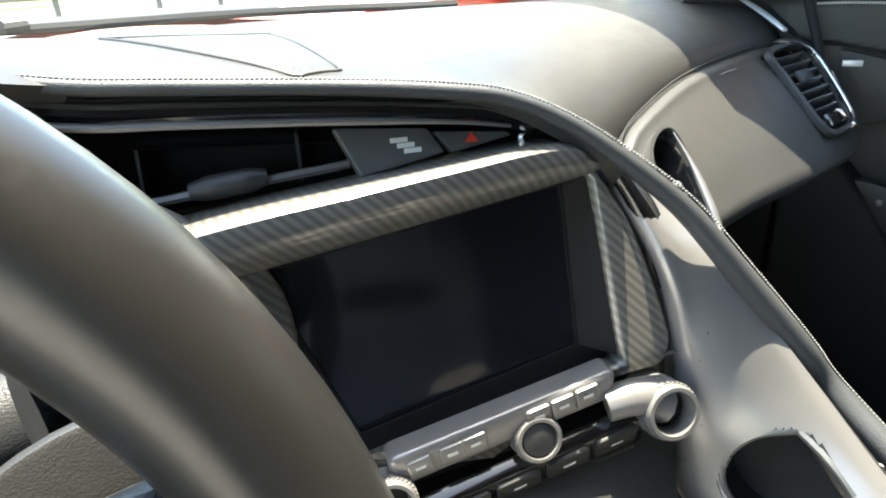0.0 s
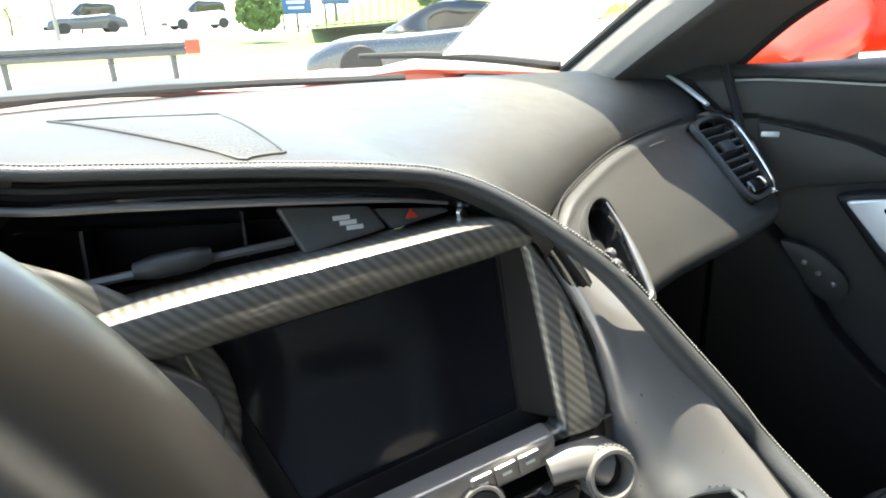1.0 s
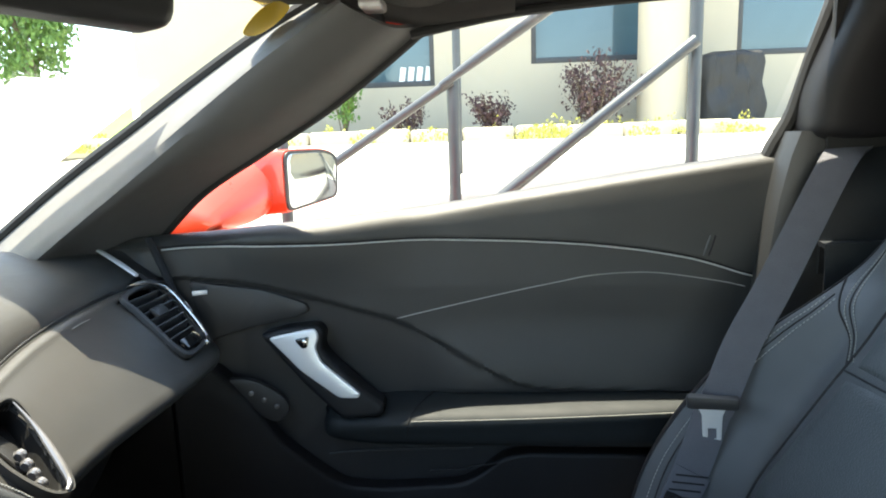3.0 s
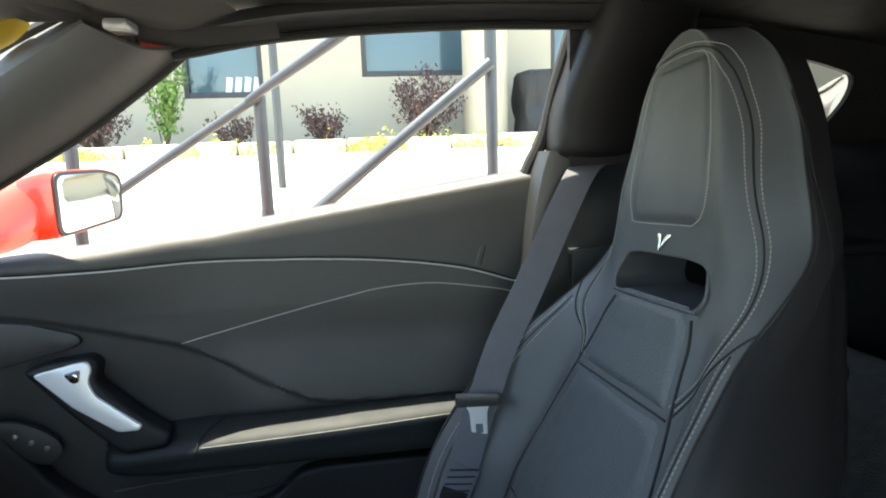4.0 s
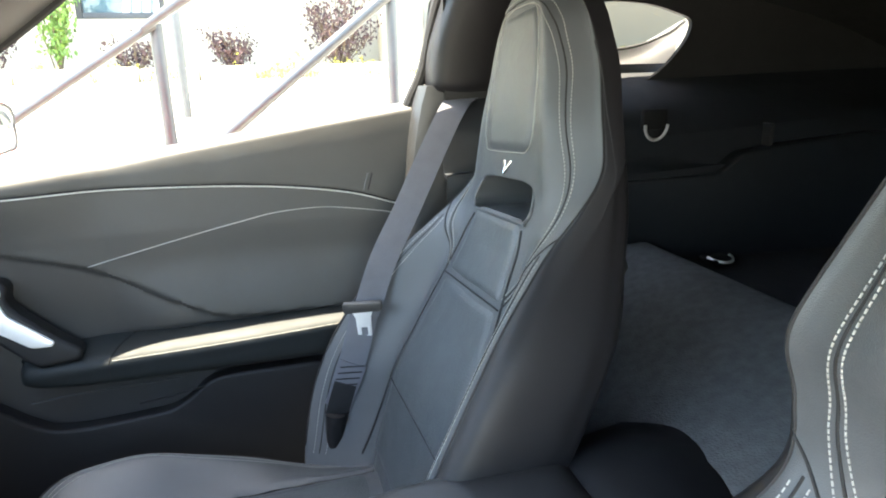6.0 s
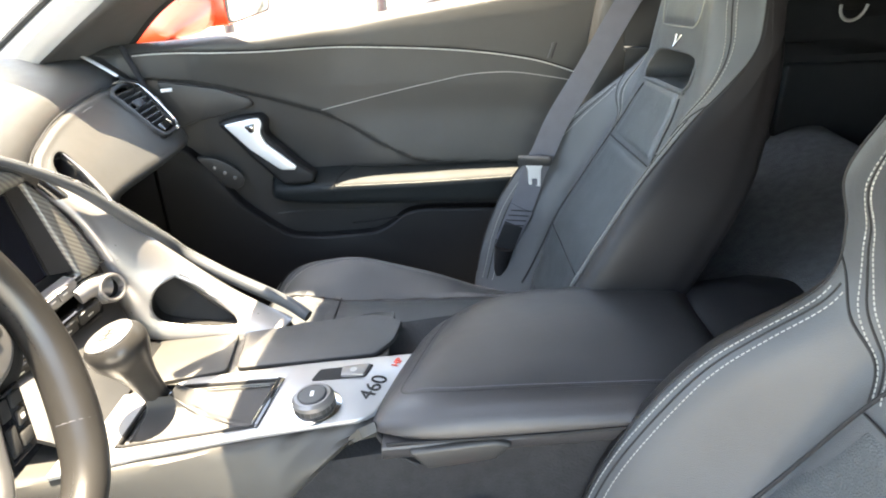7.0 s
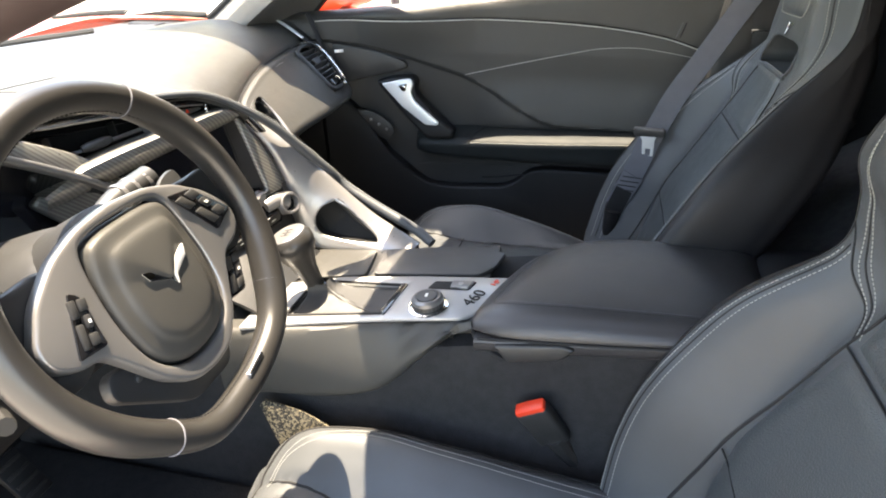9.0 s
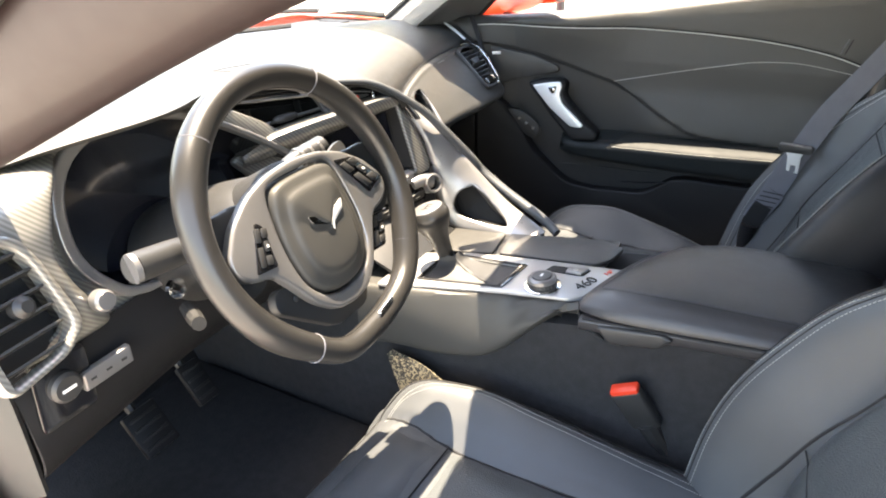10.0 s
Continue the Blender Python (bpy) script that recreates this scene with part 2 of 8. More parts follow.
def box(c, size, m=None, bevel=0.003, seg=2):
    bm = bmesh.new()
    bmesh.ops.create_cube(bm, size=1, matrix=Matrix.Diagonal((*size, 1)))
    if bevel:
        bmesh.ops.bevel(bm, geom=bm.edges[:], offset=min(bevel, min(size) * 0.45), segments=seg, profile=0.5, affect="EDGES")
    bm.transform(Matrix.Translation(c) @ (m or Matrix()))
    return bm


def prism(outline, m, depth, bevel=0.002, seg=2, hole=None):
    """A plate with a flat outline (x, y), from z = 0 to depth in the frame m; hole: an inner outline cut through."""
    bm = bmesh.new()
    loops = [outline] + ([hole] if hole else [])
    edges = []
    for lp in loops:
        vs = [bm.verts.new((x, y, 0)) for x, y in lp]
        edges += [bm.edges.new((vs[i], vs[(i + 1) % len(vs)])) for i in range(len(vs))]
    bmesh.ops.triangle_fill(bm, edges=edges, use_beauty=True)
    bmesh.ops.recalc_face_normals(bm, faces=bm.faces)
    if bm.faces[0].normal.z > 0:
        bmesh.ops.reverse_faces(bm, faces=bm.faces[:])
    ex = bmesh.ops.extrude_face_region(bm, geom=bm.faces[:])
    top = [v for v in ex["geom"] if isinstance(v, bmesh.types.BMVert)]
    bmesh.ops.translate(bm, verts=top, vec=(0, 0, depth))
    bmesh.ops.recalc_face_normals(bm, faces=bm.faces)
    if bevel:
        tops = set(top)
        rim = [e for e in bm.edges if e.verts[0] in tops and e.verts[1] in tops and len(e.link_faces) == 2 and e.calc_face_angle(0) > 0.8]
        bmesh.ops.bevel(bm, geom=rim, offset=bevel, segments=seg, profile=0.5, affect="EDGES")
    bm.transform(m)
    return bm


def smooth_loop(pts, n=48):
    """A closed smooth outline through flat points."""
    P = [Vector((x, y, 0)) for x, y in pts]
    k, out = len(P), []
    for i in range(n):
        s = i / n * k
        j, t = int(s), s - int(s)
        a, b, c, d = (P[(j + o) % k] for o in (-1, 0, 1, 2))
        q = 0.5 * (2 * b + (c - a) * t + (2 * a - 5 * b + 4 * c - d) * t * t + (3 * b - a - 3 * c + d) * t ** 3)
        out.append((q.x, q.y))
    return out


def rounded(pts, r=0.01, n=5):
    """A closed outline with rounded corners."""
    out, k = [], len(pts)
    for i in range(k):
        p, a, b = Vector(pts[i]), Vector(pts[i - 1]), Vector(pts[(i + 1) % k])
        ra = min(r, (a - p).length * 0.45, (b - p).length * 0.45)
        s, e = p + (a - p).normalized() * ra, p + (b - p).normalized() * ra
        for j in range(n + 1):
            t = j / n
            q = s * (1 - t) ** 2 + p * 2 * t * (1 - t) + e * t * t
            out.append((q.x, q.y))
    return out


def dense(pts, n=24):
    """A flat line made finer, so that it follows the surface under it."""
    return [(p.x, p.y) for p in crv([(a, b, 0) for a, b in pts], n)]


def lathe(profile, m, sides=28):
    """A turned body: (radius, height) pairs round the z axis of m."""
    bm = bmesh.new()
    rings = [[bm.verts.new((r * math.cos(2 * math.pi * k / sides), r * math.sin(2 * math.pi * k / sides), z)) for k in range(sides)] for r, z in profile]
    for a, b in zip(rings, rings[1:]):
        for k in range(sides):
            bm.faces.new((a[k], a[(k + 1) % sides], b[(k + 1) % sides], b[k]))
    bm.faces.new(rings[0][::-1])
    bm.faces.new(rings[-1])
    bmesh.ops.recalc_face_normals(bm, faces=bm.faces)
    bm.transform(m)
    return bm


def dashes(pts, n, r=0.0011, fill=0.62, sides=5):
    """A row of short stitches along a curve."""
    bm = bmesh.new()
    P = crv(pts, n * 2 + 1)
    for i in range(0, n * 2, 2):
        a, b = P[i], P[i].lerp(P[i + 2], fill)
        d = (b - a).normalized()
        s = d.cross(Vector((0.3, 0.5, 0.8))).normalized()
        u = s.cross(d)
        ra = [bm.verts.new(p + (s * math.cos(t) + u * math.sin(t)) * r) for p in (a, b) for t in [2 * math.pi * k / sides for k in range(sides)]]
        for k in range(sides):
            bm.faces.new((ra[k], ra[(k + 1) % sides], ra[sides + (k + 1) % sides], ra[sides + k]))
        bm.faces.new(ra[:sides][::-1])
        bm.faces.new(ra[sides:])
    return bm


def merge(*bms):
    out = bmesh.new()
    for b in bms:
        me = bpy.data.meshes.new("tmp")
        b.to_mesh(me)
        b.free()
        out.from_mesh(me)
        bpy.data.meshes.remove(me)
    return out


def part(name, bm, mat, parent=None, label="", sharp=35):
    me = bpy.data.meshes.new(name)
    bm.to_mesh(me)
    bm.free()
    me.materials.append(mat)
    me.shade_smooth()
    me.set_sharp_from_angle(angle=radians(sharp))
    ob = new(name, me)
    if parent is not None:
        ob.parent = parent
    if label:
        tagged(ob, label)
    return ob


def facing(bm, place):
    """Turns every face of a sheet towards a place."""
    bm.normal_update()
    for f in bm.faces:
        if f.normal.dot(Vector(place) - f.calc_center_median()) < 0:
            f.normal_flip()
    return bm


CABIN = (0.0, -0.2, 1.0)


def thing(name, label, category, kind="", group=""):
    return tagged(new(name), label, category, group, kind)


def text(name, body, size, m, mat, parent, extrude=0.0004):
    cu = bpy.data.curves.new(name, "FONT")
    cu.body, cu.size, cu.extrude, cu.align_x, cu.align_y = body, size, extrude, "CENTER", "CENTER"
    cu.materials.append(mat)
    ob = new(name, cu)
    ob.matrix_world = m
    ob.parent = parent
    return ob


def axes(o, x, y):
    """A frame with origin o, its x along x and its y as near to y as can be."""
    x = Vector(x).normalized()
    z = x.cross(Vector(y)).normalized()
    y = z.cross(x)
    return Matrix(((x.x, y.x, z.x, o[0]), (x.y, y.y, z.y, o[1]), (x.z, y.z, z.z, o[2]), (0, 0, 0, 1)))


# ---- car shell ----
def belt_line(y):
    return 0.929 + np.interp(y, [-0.5, -0.39, 0.06, 0.44, 0.6], [0.108, 0.093, 0.029, 0.0, -0.004])


QUARTER = ((0.86, 1.062), (0.86, 1.15), (0.87, 1.215), (0.97, 1.218), (1.05, 1.2), (1.088, 1.18), (1.064, 1.128), (0.985, 1.066))


SHELL = {}


def body_shell():
    car = thing("car_body", "red sports coupe shell with dark cabin trim, driver door open", "car")
    part("floor_mat", box((-0.41, 0.42, 0.236), (0.46, 0.8, 0.016), bevel=0.006), M_CARPET, car, "black driver floor mat")
    floor_bm = box((0, 0.05, 0.2), (1.5, 2.5, 0.05), bevel=0.01)
    part("floor_pan", floor_bm, M_CARPET, car, "black carpeted floor pan")
    # pillars beside the windscreen, with padded trim inside and red skin outside
    inner = [(0.69, 0.79, 0.915), (0.674, 0.636, 1.018), (0.661, 0.496, 1.103), (0.651, 0.382, 1.172), (0.643, 0.271, 1.235), (0.63, 0.16, 1.285)]
    outer = [(0.755, 0.52, 0.925), (0.735, 0.43, 1.0), (0.725, 0.324, 1.061), (0.717, 0.215, 1.122), (0.705, 0.12, 1.185), (0.69, 0.03, 1.25)]
    low_edge = [(-0.73, 0.68, 0.84), (-0.703, 0.5, 0.915), (-0.673, 0.3, 1.003), (-0.644, 0.1, 1.092), (-0.625, -0.05, 1.15), (-0.61, -0.2, 1.19)]
    rows = [[(x + 0.03, y + 0.02, z + 0.012), (x, y, z), (x - 0.035, y - 0.005, z + 0.03), (x - 0.05, y - 0.005, z + 0.08), (x - 0.04, y, z + 0.14), (x, y + 0.04, z + 0.17)] for x, y, z in low_edge]
    part("driver_pillar_skin", thick(net(rows, 30, 20), 0.004), M_FRAME, car, "dark red-brown driver side pillar, out of focus")
    for sx in (1, -1):
        rows = []
        for ((x1, y1, z1), (x2, y2, z2)), b, h in zip(zip(inner, outer), (0.075, 0.085, 0.08, 0.074, 0.072, 0.075), (0.08, 0.088, 0.08, 0.062, 0.047, 0.035)):
            b *= 1.0 if sx > 0 else 0.25
            rows.append([(sx * x1, y1, z1), (sx * (x1 - 0.5 * b), y1 - 0.008, z1 - 0.45 * h), (sx * (x1 - b), y1 - 0.02, z1 - h), (sx * ((x1 + x2) / 2 - 0.75 * b), (y1 + y2) / 2 - 0.004, (z1 + z2) / 2 - 0.04), (sx * (x2 - 0.012), y2 + 0.03, z2 - 0.012), (sx * x2, y2, z2)])
        part("pillar_trim", thick(net(rows, 30, 24), 0.006), M_PILLAR, car, "matt grey padded windscreen pillar trim")
        rows = []
        for (x1, y1, z1), (x2, y2, z2) in zip(inner, outer):
            rows.append([(sx * (x1 + 0.03), y1 - 0.01, z1 + 0.012), (sx * (x1 + 0.07), (y1 + y2) / 2 + 0.03, (z1 + z2) / 2 + 0.02), (sx * (x2 + 0.05), y2 + 0.012, z2 + 0.015), (sx * (x2 + 0.012), y2 + 0.012, z2 + 0.006)])
        part("pillar_skin", thick(net(rows, 24, 12), 0.004), M_RED, car, "red painted windscreen pillar")
        part("door_edge_seal", tube([(sx * (x + 0.004), y + 0.002, z + 0.001) for x, y, z in outer], 0.008, sides=8), M_RUBBER, car, "black rubber seal along the pillar")
        edge = [(sx * (x + 0.001), y + 0.004, z + 0.002) for x, y, z in inner]
        part("screen_seal", tube(edge, 0.009, sides=8), M_RUBBER, car, "black rubber windscreen seal")
        part("pillar_cap", box((sx * 0.692, 0.664, 0.936), (0.03, 0.06, 0.03), m=Matrix.Rotation(radians(-30), 4, "X"), bevel=0.008, seg=3), M_PLASTIC, car, "small dark pillar cap")
        # rails beside the roof
        rail = [(sx * 0.685, 0.07, 1.255), (sx * 0.705, -0.1, 1.285), (sx * 0.713, -0.35, 1.3), (sx * 0.713, -0.6, 1.3)]
        part("roof_rail_trim", tube(rail, [0.024, 0.028, 0.028, 0.028], sides=12, flat=0.8), M_PLASTIC, car, "black plastic roof rail trim")
        part("door_seal", tube([(x - sx * 0.004, y, z - 0.028) for x, y, z in rail], 0.007, sides=8), M_RUBBER, car, "rubber door seal")
    for sx in (1, -1):
        part("header_corner", tube([(sx * 0.42, 0.2, 1.288), (sx * 0.56, 0.165, 1.28), (sx * 0.64, 0.115, 1.272), (sx * 0.69, 0.03, 1.262), (sx * 0.705, -0.08, 1.27)], [0.016, 0.03, 0.034, 0.03, 0.024], n=40, sides=14, flat=0.8), M_SUEDE, car, "padded corner where pillar and roof lining meet")
    # windscreen
    rows = []
    for (x, y, z), yc, zc in zip(inner, (1.12, 0.93, 0.74, 0.58, 0.43, 0.25), (0.915, 1.03, 1.125, 1.2, 1.26, 1.31)):
        rows.append([(-x, y + 0.01, z + 0.008), (-x * 0.5, (y + 3 * yc) / 4, (z + 3 * zc) / 4), (0, yc, zc), (x * 0.5, (y + 3 * yc) / 4, (z + 3 * zc) / 4), (x, y + 0.01, z + 0.008)])
    pane = facing(net(rows, 20, 28), CABIN)
    SHELL["screen"] = BVHTree.FromBMesh(pane)
    ws = part("windscreen", pane, M_GLASS, car, "clear raked windscreen glass")
    ws.visible_shadow = False
    # header, roof lining and roof skin
    part("header_trim", net([[(-0.66, 0.12, 1.265), (0, 0.23, 1.285), (0.66, 0.12, 1.265)], [(-0.66, 0.05, 1.258), (0, 0.16, 1.27), (0.66, 0.05, 1.258)], [(-0.66, -0.03, 1.285), (0, 0.08, 1.3), (0.66, -0.03, 1.285)]], 10, 24), M_SUEDE, car, "grey fabric header trim")
    lining = net([[(-0.738, y0, 1.3), (-0.4, y1, 1.318), (0, y2, 1.322), (0.4, y1, 1.318), (0.738, y0, 1.3)] for y0, y1, y2 in ((-0.02, 0.06, 0.13), (-0.3, -0.3, -0.3), (-0.62, -0.64, -0.66), (-0.8, -0.82, -0.84))], 16, 20)
    part("roof_lining", lining, M_SUEDE, car, "dark fabric roof lining")
    part("rear_lining", net([[(-0.73, y, 1.297 + dz), (0, y - 0.03, 1.318 + dz), (0.73, y, 1.297 + dz)] for y, dz in ((-0.64, 0.0), (-0.75, -0.006), (-0.86, -0.012))], 6, 12), M_RUBBER, car, "black lining behind the roof panel")
    skin = net([[(-0.742, y0, z), (-0.4, y1, z + 0.045), (0, y2, z + 0.055), (0.4, y1, z + 0.045), (0.742, y0, z)] for y0, y1, y2, z in ((0.05, 0.19, 0.24, 1.29), (-0.3, -0.3, -0.3, 1.325), (-0.7, -0.75, -0.8, 1.33), (-1.1, -1.25, -1.3, 1.27))], 16, 20)
    part("roof_skin", skin, M_RED, car, "red painted roof panel")
    # bonnet and cowl
    hood = net([[(-0.95, y, z - 0.1), (-0.72, y, z + 0.005), (-0.35, y + 0.06, z - 0.005), (0, y + 0.08, z + 0.02), (0.35, y + 0.06, z - 0.005), (0.72, y, z + 0.005), (0.95, y, z - 0.1)] for y, z in ((1.15, 0.904), (1.4, 0.9), (1.9, 0.86), (2.4, 0.76))], 20, 40)
    part("bonnet", thick(hood, 0.01), M_RED, car, "red painted bonnet with raised middle")
    part("cowl", net([[(-0.75, 0.78, 0.90), (0, 1.1, 0.90), (0.75, 0.78, 0.90)], [(-0.8, 1.1, 0.892), (0, 1.3, 0.9), (0.8, 1.1, 0.892)]], 4, 24), M_PLASTIC, car, "black plastic cowl below the windscreen")
    part("wiper", merge(tube([(0.5, 1.0, 0.915), (0.2, 1.09, 0.925), (-0.15, 1.14, 0.93)], 0.007, sides=6), tube([(-0.55, 1.02, 0.915), (-0.42, 1.05, 0.925), (-0.12, 1.13, 0.935)], 0.007, sides=6), box((-0.17, 1.13, 0.935), (0.05, 0.03, 0.02), bevel=0.006)), M_RUBBER, car, "black wiper arms resting on the glass")
    part("cowl_grille", thick(net([[(-0.62, 0.99, 0.915), (-0.2, 1.14, 0.929), (0.1, 1.155, 0.931), (0.24, 1.13, 0.924)], [(-0.62, 1.03, 0.921), (-0.2, 1.18, 0.936), (0.1, 1.195, 0.938), (0.25, 1.17, 0.929)], [(-0.62, 1.08, 0.915), (-0.2, 1.23, 0.93), (0.1, 1.245, 0.932), (0.26, 1.22, 0.92)]], 10, 30), 0.004), M_PLASTIC, car, "black plastic grille below the glass")
    part("screen_base_seal", tube([(0.44, 1.05, 0.955), (0.55, 0.99, 0.95), (0.64, 0.9, 0.938), (0.69, 0.8, 0.925)], [0.004, 0.007, 0.008, 0.009], n=24, sides=8), M_RUBBER, car, "black strip along the foot of the windscreen")
    part("fender", thick(net([[(0.72, 0.75, 0.91), (0.86, 0.7, 0.89), (0.95, 0.7, 0.8), (0.96, 0.7, 0.5)], [(0.74, 1.2, 0.905), (0.9, 1.2, 0.9), (0.97, 1.2, 0.8), (0.97, 1.2, 0.5)], [(0.74, 1.8, 0.87), (0.88, 1.8, 0.88), (0.95, 1.8, 0.78), (0.95, 1.8, 0.5)]], 14, 16), 0.006), M_RED, car, "red front wing")
    # sill under the open driver door
    part("sill", box((-0.74, -0.05, 0.32), (0.16, 1.5, 0.14), bevel=0.03, seg=4), M_RED, car, "red painted door sill")
    part("sill_plate", box((-0.715, -0.05, 0.394), (0.1, 1.2, 0.012), bevel=0.004), M_PLASTIC, car, "black plastic sill cover")
    # side wall ahead of the driver door
    part("door_jamb", thick(net([[(-0.70, 0.84, 0.9), (-0.755, 0.5, 0.91), (-0.775, 0.47, 0.88)], [(-0.74, 0.8, 0.7), (-0.775, 0.47, 0.7), (-0.79, 0.45, 0.68)], [(-0.74, 0.8, 0.35), (-0.775, 0.43, 0.4), (-0.79, 0.41, 0.36)]], 12, 10), 0.01), M_RED, car, "red door jamb")
    # wall in front of the feet, under the dash
    part("bulkhead", net([[(-0.76, 0.95, 0.9), (0.76, 0.95, 0.9)], [(-0.76, 1.0, 0.55), (0.76, 1.0, 0.55)], [(-0.76, 0.85, 0.22), (0.76, 0.85, 0.22)]], 8, 4), M_CARPET, car, "carpeted footwell wall")
    # padded posts behind the doors
    for sx in (1, -1):
        def ring(cx, cy, hx, hy, z):
            return [(sx * (cx + hx * math.copysign(abs(math.cos(a)) ** 0.6, math.cos(a))), cy + hy * math.copysign(abs(math.sin(a)) ** 0.6, math.sin(a)), z) for a in [2 * math.pi * k / 12 for k in range(12)]]
        up = net([ring(0.735, -0.675, 0.075, 0.095, 1.31), ring(0.745, -0.66, 0.07, 0.1, 1.24), ring(0.765, -0.63, 0.06, 0.1, 1.14), ring(0.77, -0.61, 0.055, 0.085, 1.075), ring(0.772, -0.602, 0.048, 0.07, 1.06), ring(0.774, -0.6, 0.035, 0.055, 1.05)], 28, 40, closed=True, caps=True)
        part("post_trim_upper", up, M_SIDE, car, "padded dark upper post trim")
        low = net([ring(0.785, -0.585, 0.052, 0.075, 1.07), ring(0.79, -0.575, 0.055, 0.08, 1.02), ring(0.79, -0.555, 0.055, 0.08, 0.9), ring(0.79, -0.53, 0.055, 0.08, 0.6), ring(0.79, -0.52, 0.055, 0.08, 0.3)], 22, 30, closed=True, caps=True)
        part("post_trim_lower", low, M_PLASTIC, car, "black plastic lower post trim")
        part("post_seal", tube([(sx * 0.765, -0.575, 1.3), (sx * 0.775, -0.548, 1.2), (sx * 0.79, -0.525, 1.1), (sx * 0.8, -0.49, 1.02), (sx * 0.805, -0.47, 0.9), (sx * 0.805, -0.46, 0.7)], 0.013, sides=10), M_RUBBER, car, "rubber seal along the post")
    # cargo bay
    slope = net([[(-0.72, -0.58, 0.50), (-0.2, -0.52, 0.56), (0, -0.52, 0.65), (0.2, -0.52, 0.56), (0.72, -0.58, 0.50)], [(-0.72, -0.72, 0.63), (-0.2, -0.68, 0.67), (0, -0.66, 0.7), (0.2, -0.68, 0.67), (0.72, -0.72, 0.63)], [(-0.72, -0.85, 0.735), (-0.2, -0.83, 0.74), (0, -0.82, 0.742), (0.2, -0.83, 0.74), (0.72, -0.85, 0.735)], [(-0.72, -0.915, 0.756), (-0.2, -0.91, 0.757), (0, -0.91, 0.757), (0.2, -0.91, 0.757), (0.72, -0.915, 0.756)], [(-0.72, -0.945, 0.744), (-0.2, -0.94, 0.744), (0, -0.94, 0.744), (0.2, -0.94, 0.744), (0.72, -0.945, 0.744)], [(-0.72, -0.96, 0.7), (-0.2, -0.96, 0.7), (0, -0.96, 0.7), (0.2, -0.96, 0.7), (0.72, -0.96, 0.7)]], 40, 30)
    part("cargo_slope", slope, M_CARGO, car, "dark grey carpet rising behind the seats")
    bay = net([[(x, y, 0.712) for x in (-0.68, 0, 0.68)] for y in (-0.95, -1.4, -1.95)], 8, 8)
    part("cargo_floor", bay, M_CARPET, car, "black carpeted cargo floor")
    for sx in (1, -1):
        side = net([[(sx * 0.77, y, 1.1), (sx * (x - 0.005), y, 0.985), (sx * x, y, 0.9), (sx * (x - 0.03), y, 0.885), (sx * (x - 0.03), y, 0.45)] for y, x in ((-0.54, 0.72), (-0.66, 0.69), (-0.9, 0.65), (-1.15, 0.62), (-1.5, 0.58), (-1.9, 0.55))], 16, 20)
        part("cargo_side_trim", thick(side, 0.006), M_LEDGE, car, "black cargo bay side trim")
        ledge = [(0.84, 0.878), (1.075, 0.886), (1.125, 0.926), (1.2, 0.938), (1.4, 0.955), (1.9, 0.97), (1.9, 0.7), (0.84, 0.7)]
        lb = prism(rounded(ledge, 0.012), axes((0, 0, 0), (0, -1, 0), (0, 0, 1)), 0.035, 0.006, 3)
        for v in lb.verts:
            v.co.x = sx * (v.co.x + float(np.interp(-v.co.y, (0.84, 1.15, 1.5, 1.9), (0.648, 0.613, 0.575, 0.545))))
        bmesh.ops.recalc_face_normals(lb, faces=lb.faces)
        part("storage_ledge", lb, M_LEDGE, car, "blue-black lower side trim with a stepped edge")
        part("ledge_clip", box((sx * 0.6, -1.19, 0.955), (0.03, 0.012, 0.05), bevel=0.004), M_PLASTIC, car)
        # quarter light let into the side wall
        qm = axes((sx * 0.74, 0, 0), (0, -1, 0), (0, 0, 1)) if sx > 0 else axes((-0.74, 0, 0), (0, 1, 0), (0, 0, 1))
        f = 1 if sx > 0 else -1
        wall = [(f * y, z) for y, z in ((0.55, 1.06), (0.55, 1.36), (1.0, 1.33), (1.45, 1.2), (1.95, 1.02), (1.95, 0.85), (0.9, 0.85), (0.55, 0.85))]
        light = [(f * y, z) for y, z in QUARTER]
        if f < 0:
            wall, light = wall[::-1], light[::-1]
        part("quarter_trim", prism(wall, qm, 0.012, 0, hole=smooth_loop(light, 36)), M_RUBBER, car, "dark rear quarter trim")
        part("quarter_light", facing(net([[qm @ Vector((f * y, z0, -0.03)), qm @ Vector((f * y, 1.24, -0.03))] for y, z0 in ((0.75, 1.115), (0.9, 1.128), (1.0, 1.142), (1.1, 1.19), (1.2, 1.22))], 12, 3), CABIN), M_TINT, car, "dark tinted rear quarter window").visible_shadow = False
        # sunlight on the trim ledge is put into the colour as white paint
        part("quarter_sill", net([[(sx * 0.757, -y, z), (sx * 0.79, -y, z - 0.05), (sx * 0.8, -y, z - 0.09)] for y, z in ((0.75, 1.115), (0.9, 1.128), (1.0, 1.142), (1.1, 1.19))], 12, 8), M_CARWHITE, car, "sill below the quarter window, its sunlit glare put into white paint")
        part("quarter_seal", tube([(sx * 0.756, -0.85, 1.125), (sx * 0.756, -0.97, 1.135), (sx * 0.756, -1.05, 1.16), (sx * 0.756, -1.09, 1.185)], 0.003, sides=8), M_RUBBER, car, "black window seal")
    part("tail_wall", box((0, -1.92, 0.85), (1.4, 0.04, 0.4), bevel=0.01), M_PLASTIC, car)
